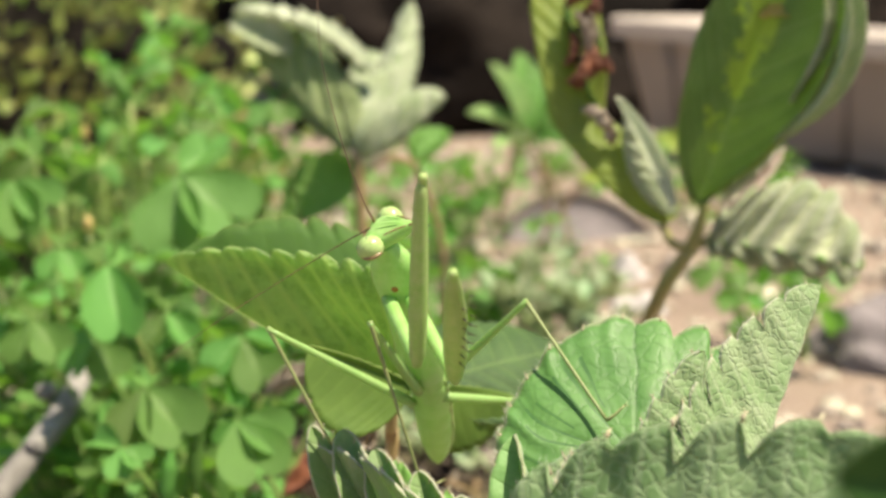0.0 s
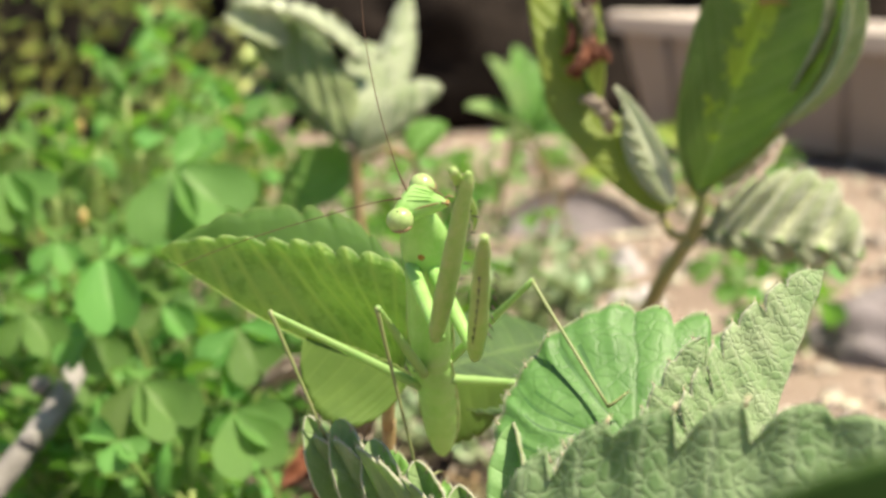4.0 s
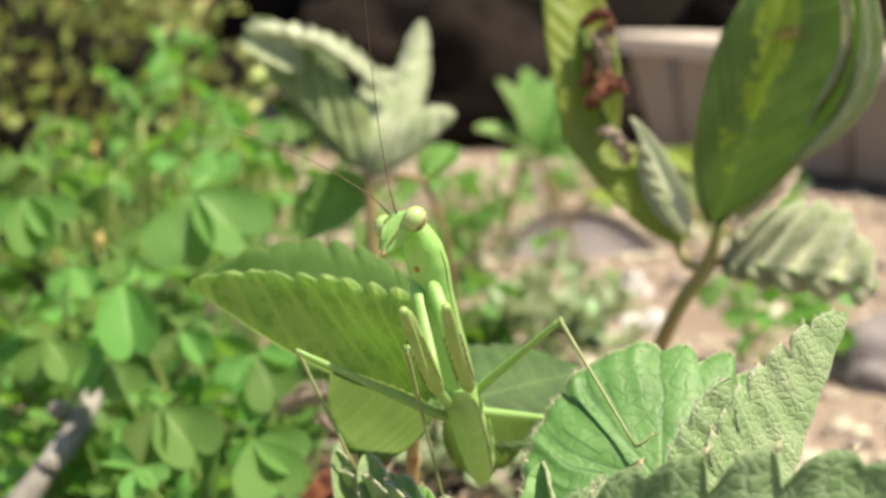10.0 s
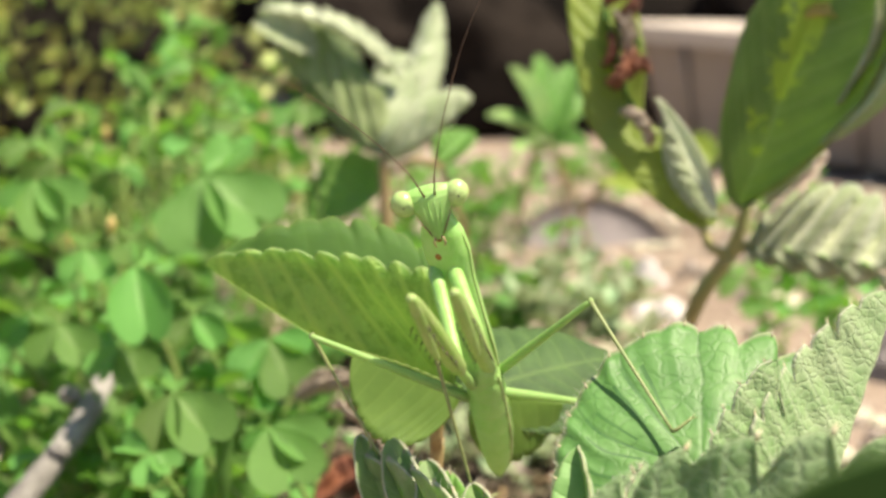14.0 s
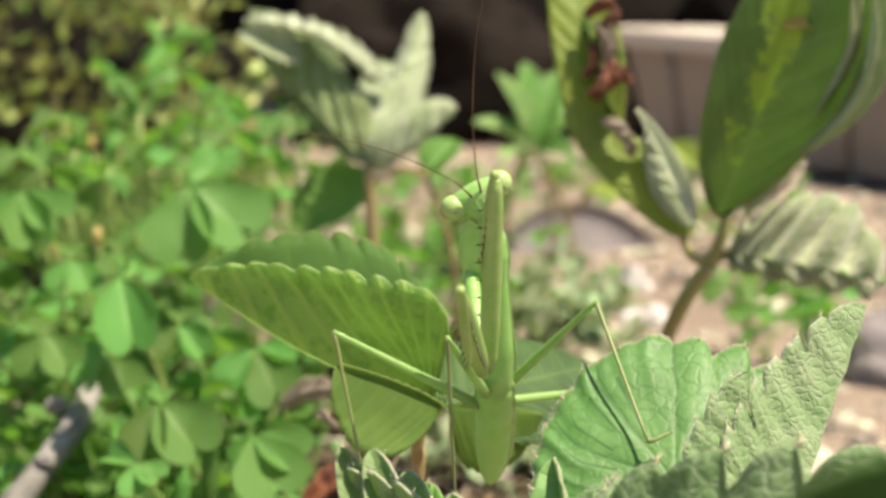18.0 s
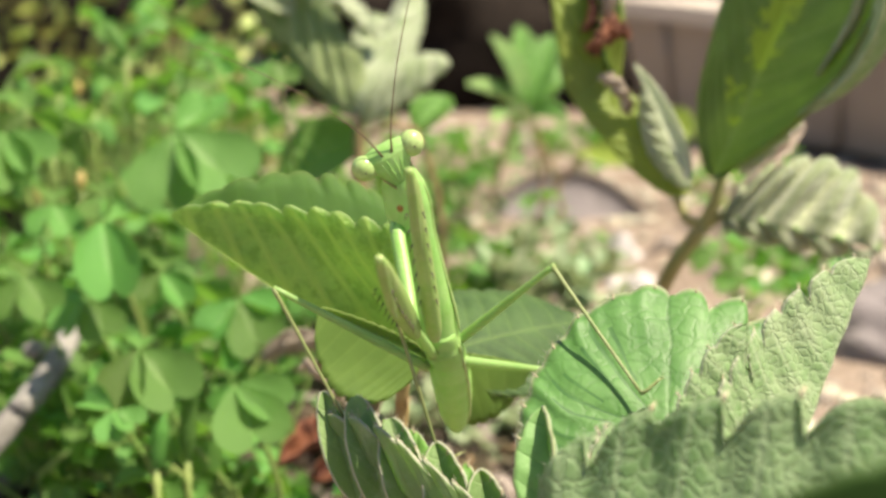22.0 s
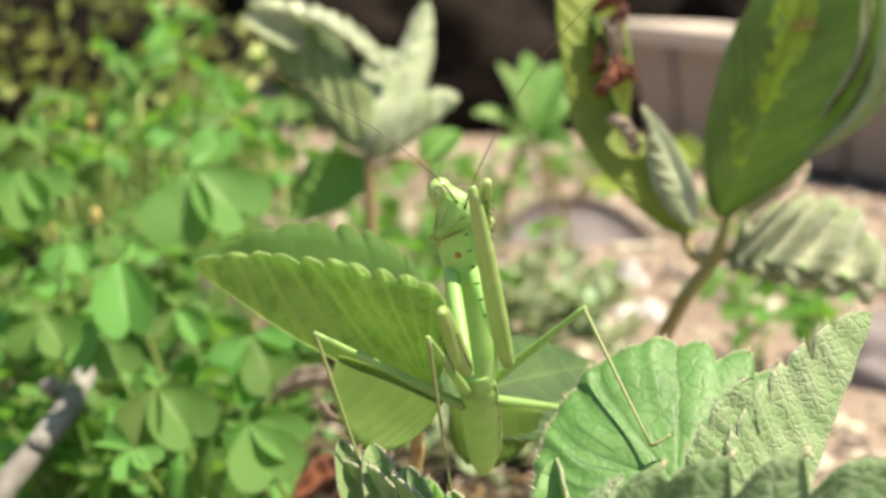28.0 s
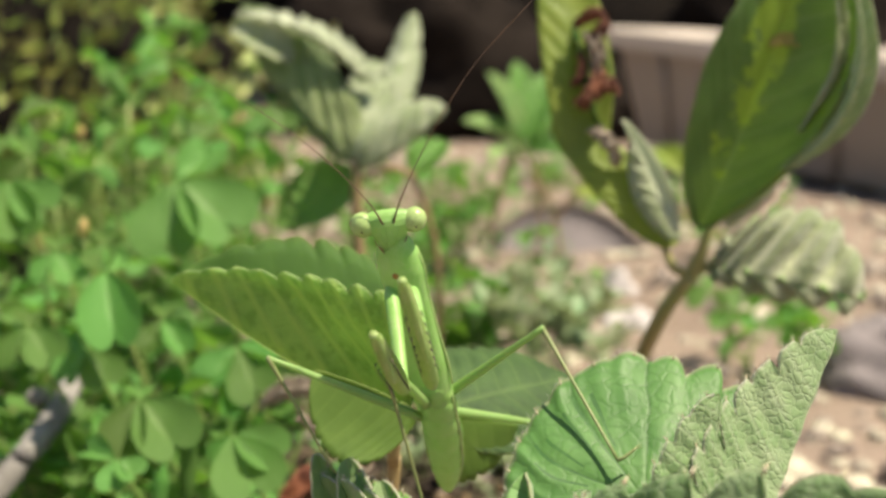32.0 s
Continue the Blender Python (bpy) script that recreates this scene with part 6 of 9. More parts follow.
def mantis():
    root = thing("mantis", ROOT_ROWS[0][1:], "bright green praying mantis nymph standing upright on strawberry leaves", "mantis")
    made = {"root": root}
    made["thorax"] = part("prothorax", mesh_of("prothorax", *scaled(loft(rings_of([
        (-2.0, 1.5, 1.5, 0, 0.2), (0.4, 2.1, 1.9, 0, 0.1), (3.5, 2.45, 1.9, 0, 0), (8.0, 2.35, 1.75, 0, 0), (12.0, 2.3, 1.7, 0, 0), (15.0, 2.6, 1.85, 0, 0), (17.2, 2.35, 1.7, 0, 0),
        (18.8, 1.6, 1.3, 0, -0.1), (20.0, 0.9, 0.9, 0, -0.3)], 44), 24, 0.10))), GREEN, root)
    part("rust_spot", mesh_of("rust_spot", *scaled(ball((0.1, -1.78, 15.2), (0.40, 0.15, 0.38), u=10, v=6))), RUST, made["thorax"], "small rust-brown spot on the chest")
    for sx in (-1, 1):
        edge = [(sx * 2.37, 0.1, 0.8), (sx * 2.55, 0, 3.5), (sx * 2.36, 0, 8.0), (sx * 2.31, 0, 12.0), (sx * 2.62, 0, 15.0), (sx * 2.35, 0, 17.2)]
        part("side_keel", mesh_of("side_keel", *scaled(tube(edge, [0.10, 0.16, 0.13, 0.10, 0.12, 0.06], 6, 24))), EYE, made["thorax"], "pale raised side edge")
        for k in range(6):
            part("wart", mesh_of("wart", *scaled(ball((sx * 0.75, -1.60 - 0.02 * (k % 2), 12.8 - 1.1 * k), (0.11, 0.08, 0.11), u=6, v=4))), EYE, made["thorax"], "tiny pale wart")
    rings = []
    for k in range(60):
        s = k / 59
        r = 1.80 + 0.50 * math.sin(math.pi * min(1, s * 1.05)) ** 0.8 - 0.45 * s ** 3 - 0.85 * s ** 12
        r *= 1 - 0.06 * abs(math.cos(math.pi * s * 7)) ** 10
        rings.append((-1.5 + 17.9 * s, max(0.25, r), max(0.2, r * 0.95), 0, 0.6 * math.sin(math.pi * s)))
    made["abdomen"] = part("abdomen", mesh_of("abdomen", *scaled(loft(rings, 24, 0.06))), GREEN_DEEP, root)
    for sx in (-1, 1):
        line = [(sx * rings[k][1] * 1.0, rings[k][4] * 0.6 + 0.2, rings[k][0]) for k in (6, 16, 26, 36, 46, 54)]
        part("side_fold", mesh_of("side_fold", *scaled(tube(line, [0.12, 0.22, 0.24, 0.22, 0.18, 0.08], 6, 20))), EYE, made["abdomen"], "pale side fold")
    head = part("head", mesh_of("head", *scaled(loft(rings_of([
        (-3.6, 0.28, 0.30, 0, -0.60), (-3.1, 0.62, 0.58, 0, -0.50), (-2.1, 1.08, 0.95, 0, -0.30), (-1.1, 1.62, 1.18, 0, -0.12), (-0.2, 2.30, 1.26, 0, 0), (0.7, 2.85, 1.18, 0, 0), (1.25, 2.75, 0.98, 0, 0.05),
        (1.65, 2.0, 0.62, 0, 0.1), (1.85, 0.9, 0.3, 0, 0.1)], 40), 24))), GREEN, root)
    made["head"] = head
    for sx in (-1, 1):
        tilt = Matrix.Rotation(radians(sx * 24), 3, "Y")
        eye = part("eye", mesh_of("eye", *scaled(ball((sx * 2.62, -0.02, 0.50), (1.26, 1.26, 1.36), tilt, 24, 16))), EYE, head, "large pale green compound eye")
        part("pupil_dot", mesh_of("pupil_dot", *scaled(ball((sx * 2.72, -1.24, 0.42), (0.11, 0.06, 0.12), u=8, v=6))), BLACK, eye, "dark dot in the eye")
        part("eye_band", mesh_of("eye_band", *scaled(ball((sx * 3.16, 0.40, 0.20), (0.80, 0.34, 1.05), tilt, 16, 10))), EYE_STREAK, eye, "dark brown streak along the eye")
        feeler = [(0.5, -1.0, 1.0), (1.2, -1.5, 4.0), (3.6, -2.2, 10.0), (7.4, -3.0, 17.0), (12.6, -4.2, 23.5)] if sx > 0 else [(-0.5, -1.0, 1.0), (-1.6, -1.8, 4.0), (-5.0, -3.8, 9.5), (-9.6, -6.4, 15.0), (-15.0, -9.0, 20.0)]
        made["antenna_b" if sx > 0 else "antenna_a"] = part("antenna", mesh_of("antenna", *scaled(tube(feeler, [0.12, 0.06, 0.048, 0.038, 0.025], 6, 26))), FEELER, head, "thin dark thread-like antenna")
        part("palp", mesh_of("palp", *scaled(tube([(sx * 0.3, -0.9, -3.2), (sx * 0.55, -1.15, -3.7), (sx * 0.4, -1.05, -4.2)], [0.13, 0.12, 0.07], 6, 6))), STEM_RED, head)
    part("mouth", mesh_of("mouth", *scaled(ball((0, -0.70, -3.6), (0.30, 0.28, 0.22), u=10, v=6))), RUST, head, "brown mouthparts")
    for sx in (-1, 1):
        for off, lean in ((0.35, 0.15), (0.95, 0.45)):
            part("face_ridge", mesh_of("face_ridge", *scaled(tube([(sx * off, -1.24 + 0.10 * off, 0.5 - 0.2 * off), (sx * (off - lean * 0.4), -1.30 + 0.08 * off, -0.9), (sx * (off - lean), -1.26 + 0.05 * off, -2.2)], [0.03, 0.10, 0.04], 6, 8))), GREEN, head, "raised ridge on the face")
        part("jaw_line", mesh_of("jaw_line", *scaled(tube([(sx * 1.75, -0.85, -0.85), (sx * 1.15, -0.98, -1.9), (sx * 0.55, -1.02, -3.0)], [0.05, 0.10, 0.07], 5, 8))), EYE_STREAK, head, "brown line along the jaw")
    coxa = scaled(loft(rings_of([(-0.4, 0.5, 0.5, 0, 0), (0.8, 0.82, 0.8, 0, 0), (6.0, 0.76, 0.7, 0, 0), (11.0, 0.62, 0.6, 0, 0), (13.0, 0.5, 0.5, 0, 0)], 18), 14))
    femur = scaled(loft(rings_of([(-0.5, 0.45, 0.45, 0, 0), (0.8, 0.76, 0.82, 0, 0), (5.0, 0.90, 1.18, 0, -0.1), (11.0, 0.82, 1.02, 0, 0), (16.0, 0.64, 0.76, 0, 0.1), (17.8, 0.55, 0.6, 0, 0.1), (18.6, 0.25, 0.25, 0, 0.1)], 26), 16))
    tibia = scaled(loft(rings_of([(-0.3, 0.4, 0.4, 0, 0), (2.0, 0.5, 0.5, 0, 0), (7.5, 0.42, 0.42, 0, 0.0), (9.6, 0.25, 0.25, 0, -0.3), (10.8, 0.05, 0.06, 0, -1.0)], 18), 12))
    spine_f, spine_t = mesh_of("spine", *scaled(cone((0, 0, 0), (0.25, -0.85, -0.3), 0.10))), mesh_of("spine", *scaled(cone((0, 0, 0), (0.15, -0.55, 0.5), 0.09)))
    for side in ("a", "b"):
        made["coxa_" + side] = part("foreleg_coxa", mesh_of("foreleg_coxa", *coxa), GREEN, root)
        fm = made["femur_" + side] = part("foreleg_femur", mesh_of("foreleg_femur", *femur), ARM, root)
        tb = made["tibia_" + side] = part("foreleg_tibia", mesh_of("foreleg_tibia", *tibia), ARM, root)
        for sx in (-1, 1):
            for k in range(7):
                sp = part("spine", spine_f, BLACK, fm, "dark grasping spine")
                sp.location = Vector((sx * 0.68, -0.78 - 0.45 * math.sin(math.pi * k / 9), 5.2 + 1.7 * k)) * MM
                sp.scale = (sx, 1, 1)
            for k in range(8):
                sp = part("spine", spine_t, BLACK, tb, "dark grasping spine")
                sp.location = Vector((sx * 0.25, -0.3, 1.6 + 0.9 * k)) * MM
                sp.scale = (sx, 1, 1)
    for name, lf, lt in (("leg_a", 17.5, 15.2), ("leg_b", 14.0, 18.7), ("leg_c", 13.8, 16.3), ("leg_d", 13.1, 14.9)):
        made[name + "_femur"] = part("leg_femur", mesh_of("leg_femur", *scaled(tube([(0, 0, -1.2), (0, 0, lf * 0.3), (0, 0, lf * 0.7), (0, 0, lf + 0.2)], [0.58, 0.52, 0.38, 0.30], 10, 12))), LEG, root)
        shin = made[name + "_tibia"] = part("leg_tibia", mesh_of("leg_tibia", *scaled(tube([(0, 0, -0.2), (0, 0.1, lt * 0.3), (0, 0, lt)], [0.26, 0.19, 0.15], 8, 12))), SHIN, root)
        toes = joined([tube([(0, 0, lt - 0.1), (-0.6, -0.3, lt + 0.1), (-2.2, -0.3, lt - 0.2)], [0.22, 0.18, 0.13], 6, 8),
                       cone((-2.1, -0.3, lt - 0.2), (-2.7, -0.5, lt - 0.3), 0.1), cone((-2.1, -0.3, lt - 0.2), (-2.7, -0.1, lt), 0.1)])
        part("foot", mesh_of("foot", *scaled(toes)), SHIN, shin)
    return made


# rows of the swaying leaf: seconds, then place
NEAR_ROWS = [
    (0, 0.04930, 0.05213, 0.00700),
    (1, 0.04930, 0.05213, 0.00640),
    (2, 0.04703, 0.05319, 0.00185),
    (3, 0.04457, 0.05350, 0.00199),
    (3.5, 0.04424, 0.05372, 0.00214),
    (5.5, 0.04431, 0.05448, 0.00138),
    (6, 0.04480, 0.05546, -0.00000),
    (7, 0.04411, 0.05556, 0.00019),
    (8.5, 0.04688, 0.05262, 0.00265),
    (12, 0.04417, 0.05270, 0.00444),
    (13, 0.04123, 0.05414, 0.00516),
    (14.5, 0.04046, 0.05730, 0.00325),
    (16.5, 0.04137, 0.05566, 0.00461),
    (18, 0.04171, 0.05543, 0.00461),
    (20, 0.04471, 0.05646, 0.00473),
    (21, 0.04323, 0.05653, 0.00448),
    (22, 0.04186, 0.05850, 0.00037),
    (23, 0.04042, 0.05978, -0.00027),
    (24, 0.04000, 0.06000, 0.00000),
    (25, 0.04055, 0.05909, 0.00058),
    (26, 0.04163, 0.05827, 0.00196),
    (26.5, 0.04184, 0.05620, 0.00399),
    (28.5, 0.04398, 0.05563, 0.00387),
    (32, 0.04527, 0.05415, 0.00622),
]
# rows of the mantis: seconds, then place and turn; the parts' places in mm from the waist
ROOT_ROWS = [
    (0, -0.00180, 0.12922, 0.08188),
    (1, -0.00062, 0.12930, 0.08240),
    (2, -0.00020, 0.12927, 0.08243),
    (3, -0.00008, 0.12931, 0.08265),
    (3.5, -0.00049, 0.12936, 0.08286),
    (5.5, -0.00123, 0.12911, 0.08143),
    (6, -0.00103, 0.12914, 0.08174),
    (7, -0.00141, 0.12917, 0.08182),
    (8, 0.00160, 0.12962, 0.08377),
    (8.5, -0.00074, 0.12942, 0.08235),
    (9, -0.00131, 0.12951, 0.08254),
    (9.5, -0.00283, 0.12967, 0.08349),
    (10, -0.00104, 0.12957, 0.08296),
    (11, -0.00191, 0.12959, 0.08298),
    (12, -0.00177, 0.12958, 0.08301),
    (13, -0.00072, 0.12956, 0.08298),
    (14, -0.00160, 0.12951, 0.08326),
    (14.5, -0.00157, 0.12953, 0.08329),
    (16.5, -0.00016, 0.12962, 0.08344),
    (17, -0.00344, 0.12939, 0.08226),
    (17.5, 0.00378, 0.12977, 0.08443),
    (18, 0.00216, 0.12963, 0.08361),
    (18.5, -0.00354, 0.12925, 0.08123),
    (19, -0.00527, 0.12912, 0.08044),
    (19.5, -0.00238, 0.12934, 0.08182),
    (20, -0.00597, 0.12917, 0.08080),
    (20.5, -0.00238, 0.12937, 0.08260),
    (21, -0.00291, 0.12907, 0.08158),
    (21.5, -0.00281, 0.12892, 0.08135),
    (22, -0.00227, 0.12909, 0.08227),
    (23, -0.00248, 0.12912, 0.08248),
    (24, -0.00254, 0.12904, 0.08208),
    (25, -0.00269, 0.12904, 0.08196),
    (25.5, -0.00259, 0.12910, 0.08212),
    (26, -0.00230, 0.12919, 0.08241),
    (26.5, 0.00083, 0.12947, 0.08352),
    (28.5, -0.00103, 0.12946, 0.08330),
    (29, -0.00192, 0.12948, 0.08334),
    (29.5, -0.00017, 0.12943, 0.08317),
    (30, -0.00041, 0.12945, 0.08324),
    (30.5, -0.00347, 0.12924, 0.08177),
    (31, -0.00230, 0.12933, 0.08223),
    (31.5, -0.00216, 0.12938, 0.08247),
    (32, -0.00183, 0.12959, 0.08360),
]
THORAX_ROWS = [
    (0, 0.00, 0.00, 0.00, 33, -4, -14),
    (1, 0.00, 0.00, 0.00, 26, 6, -16),
    (2, 0.00, 0.00, 0.00, 27, 6, -16),
    (3, 0.00, 0.00, 0.00, 27, 6, -16),
    (3.5, 0.00, 0.00, 0.00, 27, 7, -16),
    (5.5, 0.00, 0.00, 0.00, 24, -1, -15),
    (6, 0.00, 0.00, 0.00, 27, 2, -15),
    (7, 0.00, 0.00, 0.00, 25, 2, -15),
    (8, 0.00, 0.00, 0.00, 22, 4, -16),
    (8.5, 0.00, 0.00, 0.00, 15, -4, -28),
    (9, 0.00, 0.00, 0.00, 14, -5, -41),
    (9.5, 0.00, 0.00, 0.00, 24, -6, -40),
    (10, 0.00, 0.00, 0.00, 15, -4, -41),
    (11, 0.00, 0.00, 0.00, 20, -5, -40),
    (12, 0.00, 0.00, 0.00, 18, -4, -40),
    (13, 0.00, 0.00, 0.00, 18, -8, -40),
    (14, 0.00, 0.00, 0.00, 23, -2, -33),
    (14.5, 0.00, 0.00, 0.00, 22, -4, -32),
    (16.5, 0.00, 0.00, 0.00, 20, -5, -33),
    (17, 0.00, 0.00, 0.00, 25, -5, -33),
    (17.5, 0.00, 0.00, 0.00, 15, 4, -16),
    (18, 0.00, 0.00, 0.00, 17, -1, -15),
    (18.5, 0.00, 0.00, 0.00, 21, -10, -27),
    (19, 0.00, 0.00, 0.00, 26, -11, -27),
    (19.5, 0.00, 0.00, 0.00, 15, -7, -28),
    (20, 0.00, 0.00, 0.00, 30, -12, -27),
    (20.5, 0.00, 0.00, 0.00, 10, -7, -28),
    (21, 0.00, 0.00, 0.00, 13, -6, -28),
    (21.5, 0.00, 0.00, 0.00, 4, -12, -27),
    (22, 0.00, 0.00, 0.00, 13, -10, -28),
    (23, 0.00, 0.00, 0.00, 14, -11, -27),
    (24, 0.00, 0.00, 0.00, 15, -8, -28),
    (25, 0.00, 0.00, 0.00, 14, -9, -27),
    (25.5, 0.00, 0.00, 0.00, 16, -8, -27),
    (26, 0.00, 0.00, 0.00, 18, -6, -28),
    (26.5, 0.00, 0.00, 0.00, 13, -2, -20),
    (28.5, 0.00, 0.00, 0.00, 15, -4, -20),
    (29, 0.00, 0.00, 0.00, 22, -3, -23),
    (29.5, 0.00, 0.00, 0.00, 20, -0, -21),
    (30, 0.00, 0.00, 0.00, 18, -3, -20),
    (30.5, 0.00, 0.00, 0.00, 23, -10, -22),
    (31, 0.00, 0.00, 0.00, 25, -9, -25),
    (31.5, 0.00, 0.00, 0.00, 19, -10, -25),
    (32, 0.00, 0.00, 0.00, 20, -7, -25),
]
ABDOMEN_ROWS = [
    (0, 0.00, 0.00, 0.00, 145, -6, 164),
    (1, 0.00, 0.00, 0.00, 148, -6, 164),
    (2, 0.00, 0.00, 0.00, 149, -6, 164),
    (3, 0.00, 0.00, 0.00, 150, -5, 164),
    (3.5, 0.00, 0.00, 0.00, 150, -5, 164),
    (5.5, 0.00, 0.00, 0.00, 146, -1, 165),
    (6, 0.00, 0.00, 0.00, 147, 0, 165),
    (7, 0.00, 0.00, 0.00, 145, 0, 165),
    (8, 0.00, 0.00, 0.00, 153, -4, 164),
    (8.5, 0.00, 0.00, 0.00, 147, -6, 151),
    (9, 0.00, 0.00, 0.00, 148, -15, 139),
    (9.5, 0.00, 0.00, 0.00, 152, -5, 139),
    (10, 0.00, 0.00, 0.00, 150, -12, 139),
    (11, 0.00, 0.00, 0.00, 151, -9, 139),
    (12, 0.00, 0.00, 0.00, 151, -9, 139),
    (13, 0.00, 0.00, 0.00, 153, -14, 139),
    (14, 0.00, 0.00, 0.00, 152, -8, 147),
    (14.5, 0.00, 0.00, 0.00, 152, -8, 147),
    (16.5, 0.00, 0.00, 0.00, 153, -8, 146),
    (17, 0.00, 0.00, 0.00, 149, -6, 147),
    (17.5, 0.00, 0.00, 0.00, 156, -3, 164),
    (18, 0.00, 0.00, 0.00, 154, -8, 164),
    (18.5, 0.00, 0.00, 0.00, 141, -7, 151),
    (19, 0.00, 0.00, 0.00, 138, -8, 151),
    (19.5, 0.00, 0.00, 0.00, 142, -8, 151),
    (20, 0.00, 0.00, 0.00, 139, -3, 152),
    (20.5, 0.00, 0.00, 0.00, 142, -12, 150),
    (21, 0.00, 0.00, 0.00, 140, -11, 150),
    (21.5, 0.00, 0.00, 0.00, 144, -9, 150),
    (22, 0.00, 0.00, 0.00, 146, -11, 150),
    (23, 0.00, 0.00, 0.00, 146, -9, 150),
    (24, 0.00, 0.00, 0.00, 144, -11, 150),
    (25, 0.00, 0.00, 0.00, 144, -11, 150),
    (25.5, 0.00, 0.00, 0.00, 145, -10, 151),
    (26, 0.00, 0.00, 0.00, 147, -9, 151),
    (26.5, 0.00, 0.00, 0.00, 155, -5, 159),
    (28.5, 0.00, 0.00, 0.00, 147, -7, 158),
    (29, 0.00, 0.00, 0.00, 146, -5, 156),
    (29.5, 0.00, 0.00, 0.00, 148, -10, 158),
    (30, 0.00, 0.00, 0.00, 148, -6, 158),
    (30.5, 0.00, 0.00, 0.00, 141, -7, 156),
    (31, 0.00, 0.00, 0.00, 146, -8, 153),
    (31.5, 0.00, 0.00, 0.00, 148, -6, 153),
    (32, 0.00, 0.00, 0.00, 152, -6, 153),
]
HEAD_ROWS = [
    (0, -3.95, -10.53, 17.74, -99, -25, 68),
    (1, -1.15, -9.33, 18.72, -104, -17, 66),
    (2, -1.17, -9.64, 18.41, -103, -19, 69),
    (3, -1.44, -9.64, 18.21, -102, -24, 77),
    (3.5, -1.33, -9.70, 18.17, -102, -25, 75),
    (5.5, -2.11, -8.18, 19.04, 3, -10, 2),
    (6, -2.12, -9.14, 18.56, 3, -11, 2),
    (7, -1.76, -8.92, 18.53, 3, -10, 2),
    (8, -0.52, -7.87, 19.04, 4, -9, 2),
    (8.5, -4.05, -4.65, 19.84, 18, -14, -39),
    (9, -6.23, -3.36, 18.86, -32, -15, -51),
    (9.5, -8.40, -5.67, 17.76, -32, -16, -50),
    (10, -6.30, -4.07, 18.73, -32, -16, -50),
    (11, -7.48, -4.88, 18.27, -32, -16, -50),
    (12, -6.93, -4.63, 18.47, -32, -16, -50),
    (13, -7.92, -3.99, 18.30, -32, -16, -50),
    (13.6, -7.92, -3.99, 18.30, -32, -16, -50),
    (14, -5.16, -6.70, 18.75, 7, -13, 3),
    (14.5, -5.48, -6.12, 18.76, 7, -13, 3),
    (16.5, -5.26, -5.51, 19.08, 7, -14, 3),
    (17, -6.35, -6.71, 18.64, 27, -15, 3),
    (17.5, -0.30, -5.84, 19.81, 12, -12, 2),
    (18, -2.04, -5.95, 20.23, 13, -28, 5),
    (18.5, -6.50, -5.67, 18.20, 23, -22, 4),
    (19, -6.94, -6.88, 17.66, 21, -34, 7),
    (19.5, -4.81, -4.07, 19.12, 18, -33, 6),
    (20, -7.43, -8.14, 16.30, 18, -43, 9),
    (20.5, -3.99, -2.88, 18.70, 18, -33, 6),
    (21, -4.11, -3.82, 18.97, 18, -31, 6),
    (21.5, -4.81, -0.08, 19.28, 10, -30, 6),
    (22, -5.64, -3.09, 18.97, 10, -30, 6),
    (23, -5.67, -3.43, 18.52, 7, -32, 7),
    (24, -5.55, -4.26, 18.76, 7, -32, 7),
    (25, -5.58, -3.48, 18.98, 7, -32, 7),
    (25.5, -5.61, -4.44, 18.85, 8, -31, 6),
    (26, -5.28, -5.13, 18.87, 9, -31, 6),
    (26.5, -3.00, -4.48, 19.61, 10, -18, 3),
    (28.5, -2.67, -5.14, 18.54, 12, 41, -10),
    (29, -3.82, -7.08, 18.33, 57, -19, 3),
    (29.5, -3.01, -6.87, 19.65, 19, 4, -1),
    (30, -1.79, -6.06, 18.56, 8, 41, -10),
    (30.5, -5.02, -6.88, 17.44, 24, 33, -7),
    (31, -6.52, -7.09, 17.77, 26, -12, 2),
    (31.5, -6.07, -5.33, 18.48, 27, -10, 1),
    (32, -5.13, -5.84, 18.84, 26, -8, 1),
]
